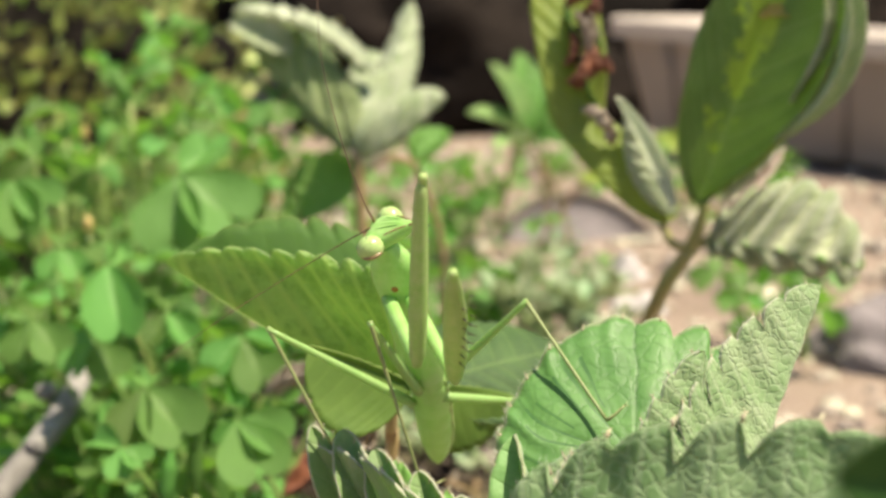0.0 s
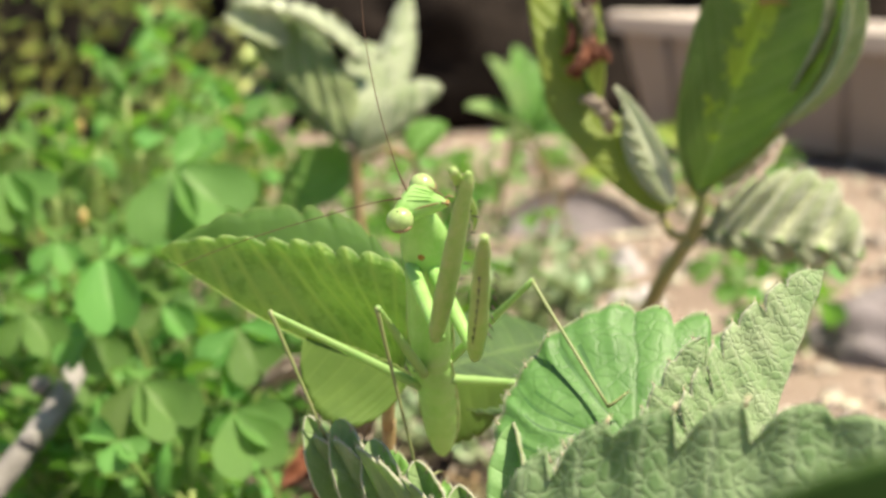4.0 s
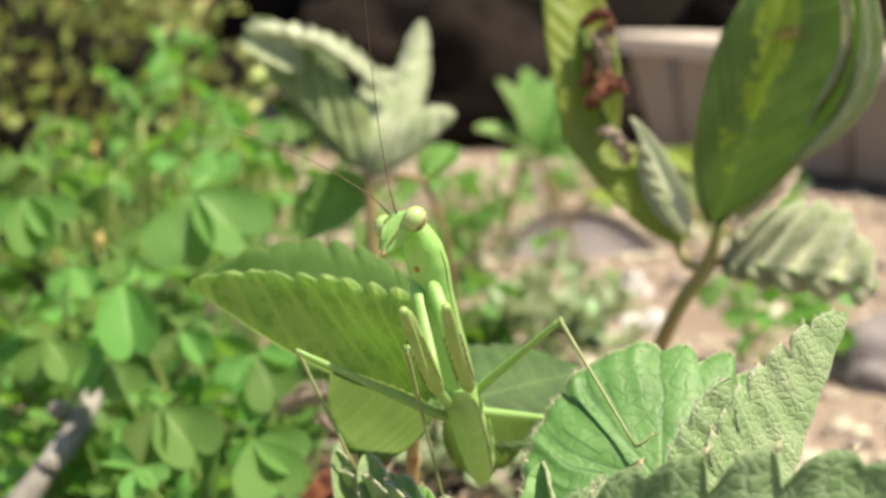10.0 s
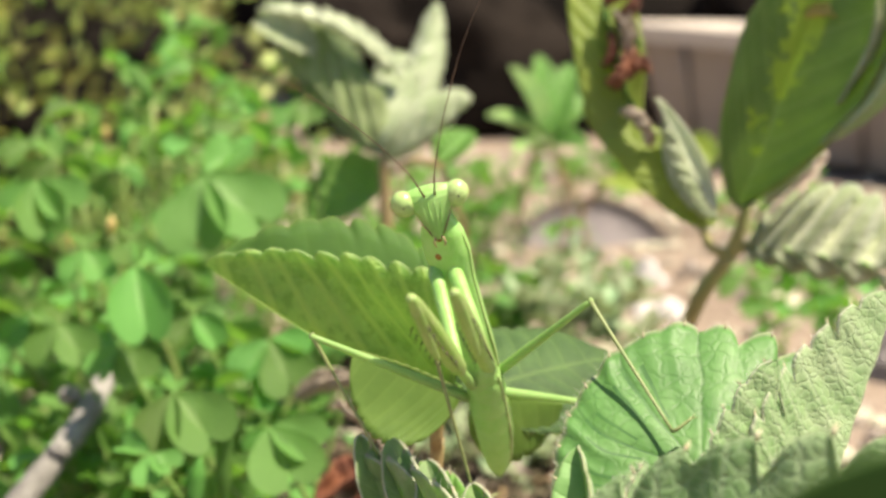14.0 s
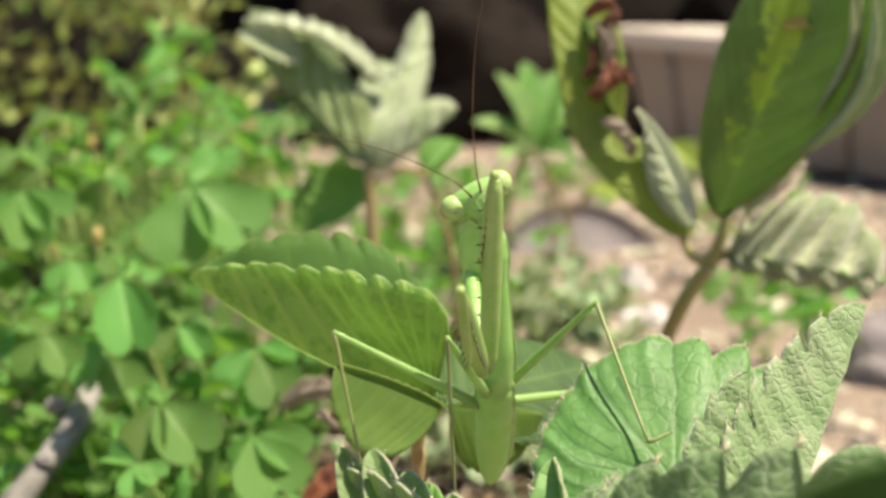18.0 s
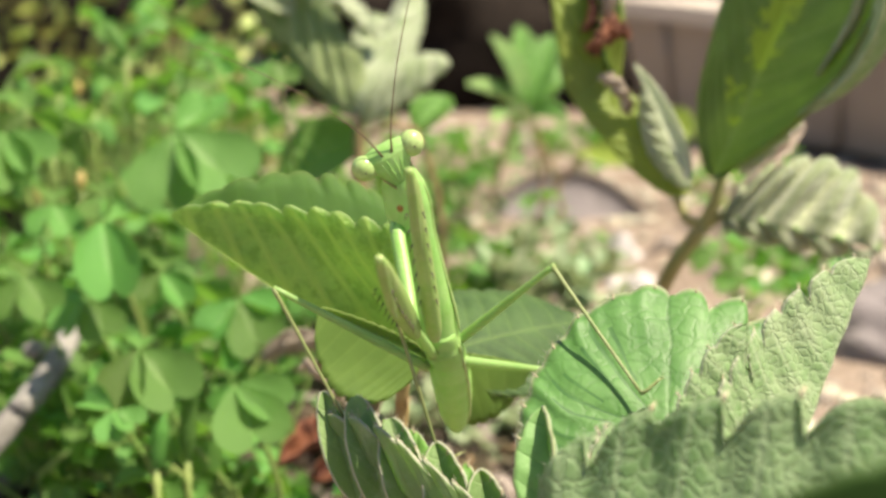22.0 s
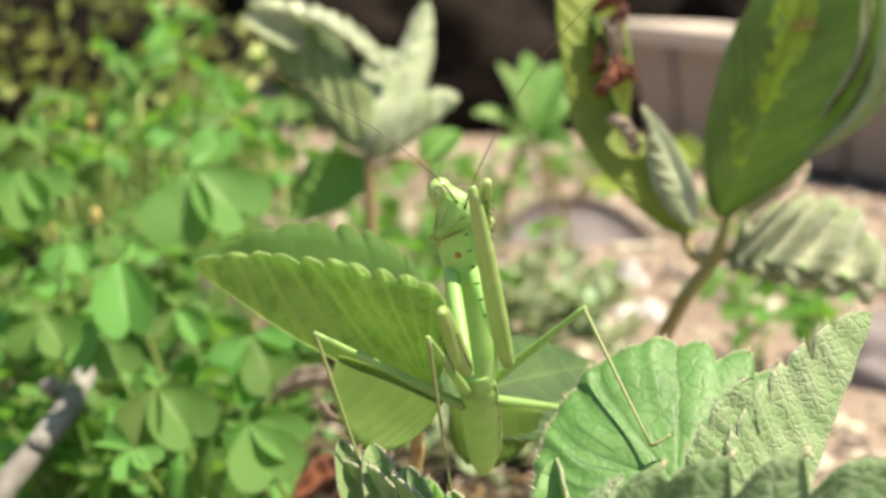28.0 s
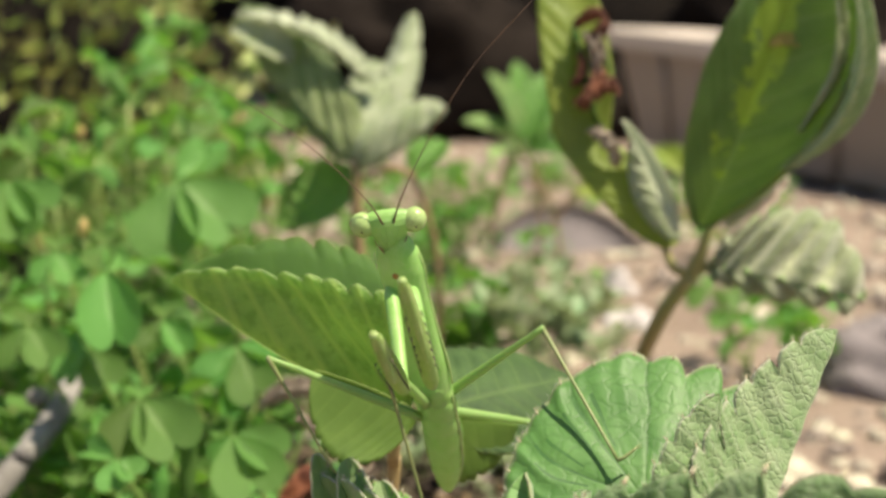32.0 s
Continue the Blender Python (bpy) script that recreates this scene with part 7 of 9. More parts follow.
COXA_A_ROWS = [
    (0, -3.89, -7.57, 10.50, -114, 49, 177),
    (1, -1.97, -6.72, 11.56, -113, 47, 176),
    (2, -1.98, -6.90, 11.46, -113, 46, 176),
    (3, -1.94, -6.88, 11.48, -113, 46, 176),
    (3.5, -1.90, -6.91, 11.46, -114, 46, 176),
    (5.5, -2.98, -5.96, 11.76, -126, 25, 170),
    (6, -2.73, -6.59, 11.48, -125, 24, 170),
    (7, -2.52, -6.41, 11.63, -132, 21, 169),
    (8, -2.03, -5.70, 12.09, -128, 20, 169),
    (8.5, -3.94, -3.20, 12.53, -141, 34, 156),
    (9, -4.51, -1.80, 12.62, -162, 36, 140),
    (9.5, -6.01, -3.39, 11.62, -158, 41, 141),
    (10, -4.57, -2.29, 12.52, -158, 37, 141),
    (11, -5.38, -2.85, 12.07, -157, 43, 141),
    (12, -5.00, -2.67, 12.27, -159, 38, 141),
    (13, -5.67, -2.25, 12.07, -156, 41, 141),
    (14, -4.85, -4.42, 11.82, -145, 42, 151),
    (14.5, -5.04, -4.02, 11.89, -146, 42, 151),
    (16.5, -4.99, -3.61, 12.03, -148, 40, 150),
    (17, -5.57, -4.45, 11.48, -146, 47, 151),
    (17.5, -1.49, -4.33, 12.72, -130, 15, 168),
    (18, -2.73, -4.49, 12.45, -130, 21, 169),
    (18.5, -5.66, -3.83, 11.66, -146, 36, 156),
    (19, -6.20, -4.67, 11.07, -150, 42, 157),
    (19.5, -4.57, -2.73, 12.43, -149, 28, 155),
    (20, -6.56, -5.45, 10.49, -152, 40, 157),
    (20.5, -4.01, -1.81, 12.78, -155, 20, 154),
    (21, -4.23, -2.51, 12.59, -148, 28, 155),
    (21.5, -4.49, 0.03, 12.75, -154, 26, 155),
    (22, -4.95, -2.05, 12.41, -146, 33, 156),
    (23, -5.10, -2.24, 12.32, -149, 33, 156),
    (24, -4.79, -2.84, 12.32, -149, 35, 156),
    (25, -4.88, -2.32, 12.39, -149, 35, 156),
    (25.5, -4.86, -2.98, 12.26, -145, 38, 157),
    (26, -4.65, -3.46, 12.21, -141, 41, 157),
    (26.5, -3.04, -3.24, 12.77, -128, 31, 165),
    (28.5, -3.53, -3.58, 12.55, -141, 27, 164),
    (29, -4.10, -4.89, 11.92, -142, 31, 161),
    (29.5, -3.22, -4.96, 12.16, -126, 33, 165),
    (30, -3.59, -4.23, 12.33, -133, 31, 164),
    (30.5, -5.31, -4.72, 11.50, -146, 30, 161),
    (31, -5.55, -4.86, 11.33, -138, 39, 159),
    (31.5, -5.31, -3.67, 11.88, -142, 36, 159),
    (32, -4.85, -4.04, 11.96, -138, 35, 158),
]
FEMUR_A_ROWS = [
    (0, -0.62, -19.41, 7.09, -18, -2, 179),
    (1, 0.86, -18.67, 8.12, -23, -12, 163),
    (2, 0.66, -18.89, 8.01, -23, -12, 164),
    (3, 0.86, -18.82, 8.00, -22, -11, 167),
    (3.5, 0.93, -18.82, 7.86, -23, -12, 166),
    (5.5, -1.72, -16.73, 5.04, 46, 6, -1),
    (6, -1.61, -17.38, 4.78, 46, 7, -2),
    (7, -1.36, -16.36, 3.73, 46, 6, -2),
    (8, -1.35, -16.07, 4.70, 52, 11, -5),
    (8.5, -2.11, -12.75, 4.29, 52, -3, -1),
    (9, -1.63, -9.37, 2.77, 51, -5, -3),
    (9.5, -3.02, -12.08, 2.79, 53, -19, 0),
    (10, -2.13, -10.55, 3.11, 51, -15, 1),
    (11, -2.38, -11.81, 3.51, 53, -16, -2),
    (12, -2.15, -10.85, 2.91, 53, -15, -3),
    (13, -3.11, -11.11, 3.26, 56, -7, -10),
    (14, -2.22, -14.17, 4.04, 57, -5, -12),
    (14.5, -2.26, -13.66, 4.02, 57, -5, -12),
    (16.5, -2.17, -12.88, 3.74, 56, -6, -12),
    (17, -2.16, -14.42, 4.29, 58, -14, -7),
    (17.5, -1.47, -14.40, 4.89, 51, -6, -1),
    (18, -1.76, -14.64, 4.79, 54, 2, -11),
    (18.5, -2.83, -12.87, 3.13, 55, -23, 6),
    (19, -1.82, -13.39, 2.85, 58, 2, -12),
    (19.5, -2.76, -10.83, 2.75, 55, -1, -5),
    (20, -2.30, -13.85, 1.90, 40, 38, -44),
    (20.5, -2.85, -8.41, 1.94, 54, -1, -3),
    (21, -2.52, -10.82, 3.07, 54, -2, -5),
    (21.5, -2.29, -7.14, 2.44, 54, -3, -8),
    (22, -2.59, -10.93, 3.57, 57, 2, -12),
    (23, -2.28, -10.64, 3.15, 56, -6, -7),
    (24, -1.73, -11.47, 3.45, 55, -9, -6),
    (25, -1.74, -10.86, 3.46, 55, -9, -6),
    (25.5, -1.76, -12.21, 4.02, 56, -10, -6),
    (26, -1.83, -13.34, 4.66, 57, -11, -4),
    (26.5, -1.84, -14.01, 6.04, 56, -15, -0),
    (28.5, -1.46, -12.55, 3.73, 58, -12, -2),
    (29, -1.81, -13.98, 3.27, 57, -13, -2),
    (29.5, -1.86, -15.95, 5.83, 58, -14, 0),
    (30, -1.76, -14.38, 4.82, 59, -14, 0),
    (30.5, -2.62, -13.15, 2.32, 59, -13, -2),
    (31, -2.97, -14.99, 4.03, 60, -6, -7),
    (31.5, -2.70, -13.13, 3.73, 59, -7, -5),
    (32, -3.01, -13.98, 4.18, 59, -15, 1),
]
TIBIA_A_ROWS = [
    (0, 0.06, -25.38, 25.09, 144, -2, 179),
    (1, 2.16, -26.85, 25.19, 129, -12, 163),
    (2, 2.06, -27.08, 25.07, 126, -12, 164),
    (3, 2.54, -26.47, 25.28, 119, -11, 167),
    (3.5, 2.55, -26.77, 25.01, 119, -12, 166),
    (5.5, -0.54, -30.45, 18.10, -161, 6, -1),
    (6, -0.53, -31.16, 17.79, -161, 6, -2),
    (7, -0.56, -30.00, 16.90, -160, 6, -2),
    (8, -0.53, -31.17, 16.17, -148, 11, -5),
    (8.5, -3.13, -27.64, 16.01, -146, -4, -1),
    (9, -3.45, -24.05, 14.65, -145, -5, -3),
    (9.5, -6.78, -27.17, 13.66, -146, -19, 0),
    (10, -5.06, -25.39, 14.57, -146, -15, 1),
    (11, -6.03, -26.86, 14.46, -142, -16, -2),
    (12, -5.96, -25.84, 13.91, -144, -15, -3),
    (13, -7.07, -26.46, 13.69, -138, -8, -9),
    (14, -6.32, -29.61, 14.27, -136, -5, -12),
    (14.5, -6.37, -29.08, 14.29, -136, -5, -12),
    (16.5, -6.49, -27.96, 14.41, -139, -6, -12),
    (17, -6.69, -29.98, 14.15, -137, -14, -7),
    (17.5, -2.92, -29.12, 16.77, -142, -6, -1),
    (18, -4.20, -29.77, 15.98, -143, 2, -11),
    (18.5, -5.43, -28.83, 13.06, -137, -23, 6),
    (19, -4.81, -29.17, 12.95, -132, 2, -12),
    (19.5, -4.28, -26.36, 13.55, -138, -1, -5),
    (20, -4.50, -28.86, 13.30, -147, 38, -44),
    (20.5, -4.01, -23.65, 13.19, -141, -1, -3),
    (21, -4.24, -26.05, 14.26, -140, -2, -5),
    (21.5, -4.93, -22.35, 13.47, -139, -3, -8),
    (22, -5.52, -26.54, 13.95, -135, 2, -12),
    (23, -5.42, -26.15, 13.61, -138, -6, -7),
    (24, -5.16, -26.80, 14.09, -138, -9, -6),
    (25, -5.21, -26.06, 14.27, -139, -9, -6),
    (25.5, -5.07, -27.69, 14.48, -137, -10, -6),
    (26, -5.03, -29.12, 14.70, -133, -11, -4),
    (26.5, -4.57, -29.78, 16.23, -135, -15, -0),
    (28.5, -4.16, -28.57, 13.52, -134, -12, -2),
    (29, -4.74, -29.72, 13.46, -135, -13, -2),
    (29.5, -4.11, -32.10, 15.53, -132, -14, 0),
    (30, -3.97, -30.68, 14.27, -132, -14, 0),
    (30.5, -5.52, -29.26, 11.90, -133, -13, -2),
    (31, -5.77, -31.25, 13.39, -132, -6, -7),
    (31.5, -5.32, -29.25, 13.38, -131, -7, -5),
    (32, -5.32, -30.25, 13.68, -133, -15, 1),
]
COXA_B_ROWS = [
    (0, -1.57, -8.16, 10.66, -127, 45, 175),
    (1, 0.32, -7.38, 11.32, -131, 38, 173),
    (2, 0.31, -7.57, 11.20, -130, 38, 173),
    (3, 0.35, -7.54, 11.21, -128, 40, 174),
    (3.5, 0.39, -7.58, 11.19, -129, 40, 174),
    (5.5, -0.66, -6.59, 11.79, -125, 42, 174),
    (6, -0.42, -7.23, 11.42, -126, 41, 174),
    (7, -0.21, -7.05, 11.53, -126, 39, 173),
    (8, 0.27, -6.35, 11.93, -123, 34, 172),
    (8.5, -1.82, -4.31, 12.68, -145, 41, 157),
    (9, -2.70, -3.36, 12.81, -164, 44, 141),
    (9.5, -4.20, -4.94, 11.87, -152, 53, 142),
    (10, -2.75, -3.85, 12.67, -160, 44, 141),
    (11, -3.55, -4.39, 12.28, -159, 50, 141),
    (12, -3.18, -4.22, 12.44, -160, 46, 141),
    (13, -3.85, -3.78, 12.40, -161, 43, 141),
    (14, -2.83, -5.71, 11.92, -145, 47, 152),
    (14.5, -3.02, -5.30, 12.06, -146, 46, 152),
    (16.5, -2.98, -4.90, 12.24, -147, 46, 151),
    (17, -3.56, -5.74, 11.71, -143, 52, 152),
    (17.5, 0.81, -4.98, 12.54, -121, 16, 168),
    (18, -0.41, -5.11, 12.51, -123, 13, 167),
    (18.5, -3.56, -4.91, 12.08, -138, 38, 156),
    (19, -4.10, -5.74, 11.53, -141, 42, 157),
    (19.5, -2.46, -3.83, 12.73, -143, 31, 155),
    (20, -4.46, -6.51, 10.98, -150, 36, 156),
    (20.5, -1.90, -2.91, 13.07, -149, 22, 154),
    (21, -2.12, -3.62, 12.85, -142, 29, 155),
    (21.5, -2.40, -1.04, 13.26, -153, 26, 155),
    (22, -2.86, -3.14, 12.83, -148, 31, 155),
    (23, -3.01, -3.32, 12.76, -148, 31, 155),
    (24, -2.69, -3.94, 12.65, -144, 36, 156),
    (25, -2.78, -3.41, 12.78, -145, 35, 156),
    (25.5, -2.75, -4.08, 12.59, -143, 38, 157),
    (26, -2.54, -4.56, 12.47, -139, 40, 157),
    (26.5, -0.79, -4.07, 12.87, -130, 22, 163),
    (28.5, -1.28, -4.40, 12.72, -135, 43, 167),
    (29, -1.89, -5.82, 12.06, -132, 32, 162),
    (29.5, -0.97, -5.80, 12.17, -126, 44, 167),
    (30, -1.34, -5.06, 12.47, -133, 43, 167),
    (30.5, -3.11, -5.61, 11.90, -139, 48, 165),
    (31, -3.40, -5.86, 11.70, -131, 45, 161),
    (31.5, -3.17, -4.67, 12.29, -136, 43, 160),
    (32, -2.69, -5.05, 12.25, -136, 40, 159),
]
FEMUR_B_ROWS = [
    (0, 2.92, -18.81, 5.27, 24, -42, 55),
    (1, 4.33, -17.58, 4.80, 44, 4, -5),
    (2, 4.16, -17.82, 4.65, 44, -2, 2),
    (3, 4.28, -18.07, 5.18, 43, -11, 13),
    (3.5, 4.35, -18.03, 5.03, 43, -11, 13),
    (5.5, 3.19, -17.44, 6.31, 49, -14, 13),
    (6, 3.33, -18.01, 5.73, 46, -23, 21),
    (7, 3.23, -17.89, 5.76, 51, -10, 9),
    (8, 2.49, -17.51, 6.18, 55, -0, 3),
    (8.5, 1.61, -13.79, 4.87, 52, -15, 7),
    (9, 1.58, -11.51, 3.99, 50, -18, 11),
    (9.5, -0.88, -15.21, 5.09, 59, -14, -0),
    (10, 0.97, -12.39, 3.96, 52, -12, 0),
    (11, 0.70, -13.70, 4.67, 55, -11, -4),
    (12, 0.92, -13.01, 4.16, 55, -6, -8),
    (13, -0.05, -12.21, 3.61, 54, -12, -4),
    (14, 0.38, -15.78, 4.79, 55, -16, -1),
    (14.5, 0.36, -15.19, 4.74, 55, -16, -1),
    (16.5, 0.48, -14.69, 4.83, 55, -16, -1),
    (17, -0.01, -16.24, 5.40, 55, -14, -3),
    (17.5, 0.27, -16.01, 6.16, -19, -4, -178),
    (18, -1.27, -15.85, 5.68, -11, 4, -155),
    (18.5, -1.66, -15.11, 4.68, 23, 12, -55),
    (19, -1.17, -15.76, 4.20, -3, 25, -124),
    (19.5, -0.80, -12.97, 3.99, -16, 9, -169),
    (20, -1.18, -14.96, 2.01, -7, 23, -140),
    (20.5, -1.14, -10.59, 2.91, -18, 14, -148),
    (21, -1.03, -12.88, 4.15, -20, 16, -150),
    (21.5, -0.40, -8.37, 3.02, 23, -8, -1),
    (22, -0.71, -11.61, 3.55, 27, -7, -4),
    (23, -0.70, -11.81, 3.52, 31, -4, -11),
    (24, -0.18, -13.20, 4.24, 34, -1, -17),
    (25, -0.17, -12.52, 4.24, 33, -2, -16),
    (25.5, -0.09, -13.64, 4.59, 35, -2, -14),
    (26, -0.01, -14.65, 5.10, 38, -2, -13),
    (26.5, -0.75, -14.37, 5.35, 6, 0, -173),
    (28.5, 2.84, -14.50, 6.11, -1, 27, -114),
    (29, -0.52, -16.22, 4.82, 21, 14, -33),
    (29.5, 1.85, -17.01, 6.80, -23, 12, -162),
    (30, 2.44, -15.43, 6.09, 9, 27, -88),
    (30.5, 1.68, -15.51, 5.46, 25, 26, -75),
    (31, -0.93, -16.88, 5.79, 32, 23, -39),
    (31.5, -0.25, -15.09, 5.55, 42, -13, 3),
    (32, -0.31, -15.47, 5.28, 44, -20, 8),
]
TIBIA_B_ROWS = [
    (0, 2.63, -32.71, 18.19, -163, -42, 55),
    (1, 4.28, -30.76, 18.45, -140, 4, -4),
    (2, 4.20, -30.93, 18.36, -140, -2, 2),
    (3, 4.58, -31.16, 18.91, -140, -11, 13),
    (3.5, 4.65, -31.13, 18.75, -140, -11, 13),
    (5.5, 3.44, -32.07, 18.39, -148, -14, 13),
    (6, 3.33, -32.57, 17.89, -146, -23, 21),
    (7, 3.35, -32.79, 17.50, -146, -10, 9),
    (8, 3.33, -33.00, 17.12, -142, -0, 3),
    (8.5, 0.60, -29.08, 16.07, -145, -15, 7),
    (9, 0.70, -26.59, 15.47, -144, -18, 11),
    (9.5, -3.28, -31.44, 14.62, -132, -14, 0),
    (10, -1.35, -27.36, 15.37, -141, -12, 0),
    (11, -2.49, -29.06, 15.34, -141, -12, -4),
    (12, -2.31, -28.25, 15.00, -139, -6, -8),
    (13, -3.45, -27.36, 14.52, -141, -12, -4),
    (14, -2.85, -31.35, 15.13, -138, -16, -1),
    (14.5, -2.87, -30.73, 15.14, -139, -16, -1),
    (16.5, -2.90, -30.10, 15.38, -140, -16, -1),
    (17, -3.42, -31.63, 15.95, -139, -14, -3),
    (17.5, 1.73, -22.05, 24.09, 138, -4, -178),
    (18, -1.09, -19.61, 24.28, 157, 4, -155),
    (18.5, -5.65, -22.46, 21.71, -164, 12, -55),
    (19, -4.99, -23.02, 21.31, 172, 25, -125),
    (19.5, -2.47, -18.68, 22.01, 156, 9, -169),
    (20, -5.30, -21.47, 19.35, 168, 23, -141),
    (20.5, -1.84, -17.92, 20.39, 157, 14, -148),
    (21, -1.94, -20.93, 21.30, 156, 16, -150),
    (21.5, -2.84, -15.84, 20.29, -165, -8, -0),
    (22, -3.43, -20.20, 20.24, -157, -7, -4),
    (23, -3.74, -21.10, 19.79, -165, -4, -11),
    (24, -3.48, -23.30, 19.96, -160, -1, -17),
    (25, -3.49, -22.25, 20.19, -162, -2, -16),
    (25.5, -3.28, -24.05, 20.13, -157, -2, -14),
    (26, -3.22, -25.91, 20.03, -150, -2, -13),
    (26.5, -1.04, -12.26, 24.20, 149, 0, -173),
    (28.5, -0.49, -22.59, 22.95, 163, 27, -114),
    (29, -0.63, -24.23, 22.02, -179, 14, -33),
    (29.5, 0.53, -25.11, 23.90, 143, 12, -162),
    (30, -0.11, -24.01, 22.82, 176, 27, -88),
    (30.5, -3.92, -24.79, 21.03, -167, 26, -75),
    (31, -2.22, -28.57, 20.68, -154, 23, -39),
    (31.5, -2.59, -27.84, 19.41, -155, -13, 4),
    (32, -3.13, -29.22, 18.05, -153, -20, 8),
]
LEG_A_FEMUR_ROWS = [
    (0, -2.43, 1.45, -3.18, -59, -0, 105),
    (1, -2.39, 1.45, -3.15, -59, -0, 105),
    (2, -2.39, 1.45, -3.13, -58, -0, 105),
    (3, -2.39, 1.45, -3.11, -59, -0, 105),
    (3.5, -2.39, 1.45, -3.11, -61, 0, 105),
    (5.5, -2.38, 1.46, -3.10, -55, -0, 103),
    (6, -2.37, 1.46, -3.05, -57, -0, 104),
    (7, -2.36, 1.46, -3.06, -58, -0, 104),
    (8, -2.33, 1.47, -3.11, -62, -0, 105),
    (8.5, -2.38, 1.48, -3.17, -59, -0, 105),
    (9, -2.40, 1.48, -3.20, -61, 0, 106),
    (9.5, -2.41, 1.48, -3.18, -69, -0, 109),
    (10, -2.37, 1.47, -3.19, -62, 0, 106),
    (11, -2.37, 1.47, -3.21, -64, -0, 107),
    (12, -2.35, 1.47, -3.20, -64, -0, 107),
    (13, -2.30, 1.46, -3.17, -61, -0, 106),
    (14, -2.24, 1.46, -3.08, -65, -0, 107),
    (14.5, -2.25, 1.46, -3.08, -65, 0, 107),
    (16.5, -2.28, 1.47, -3.12, -62, -0, 106),
    (17, -2.33, 1.47, -3.14, -65, -0, 108),
    (17.5, -2.21, 1.48, -3.10, -63, -0, 105),
    (18, -2.25, 1.48, -3.12, -60, -0, 105),
    (18.5, -2.38, 1.48, -3.17, -61, -0, 106),
    (19, -2.40, 1.48, -3.19, -64, -0, 108),
    (19.5, -2.34, 1.48, -3.16, -60, -0, 105),
    (20, -2.37, 1.48, -3.17, -69, -0, 112),
    (20.5, -2.31, 1.47, -3.14, -63, -0, 106),
    (21, -2.27, 1.44, -3.17, -60, 0, 105),
    (21.5, -2.20, 1.43, -3.10, -59, 0, 104),
    (22, -2.16, 1.44, -3.09, -61, -0, 105),
    (23, -2.14, 1.44, -3.05, -63, -0, 106),
    (24, -2.14, 1.44, -3.05, -62, -0, 105),
    (25, -2.17, 1.44, -3.08, -61, 0, 105),
    (25.5, -2.17, 1.44, -3.10, -62, -0, 105),
    (26, -2.17, 1.44, -3.11, -62, 0, 106),
    (26.5, -2.15, 1.45, -3.17, -61, -0, 105),
    (28.5, -2.20, 1.45, -3.19, -63, -0, 106),
    (29, -2.22, 1.45, -3.18, -65, -0, 107),
    (29.5, -2.19, 1.46, -3.18, -61, -0, 105),
    (30, -2.20, 1.46, -3.19, -62, -0, 105),
    (30.5, -2.29, 1.46, -3.24, -62, 0, 106),
    (31, -2.28, 1.46, -3.24, -61, -0, 106),
    (31.5, -2.29, 1.46, -3.25, -62, 0, 106),
    (32, -2.27, 1.47, -3.24, -66, -0, 107),
]
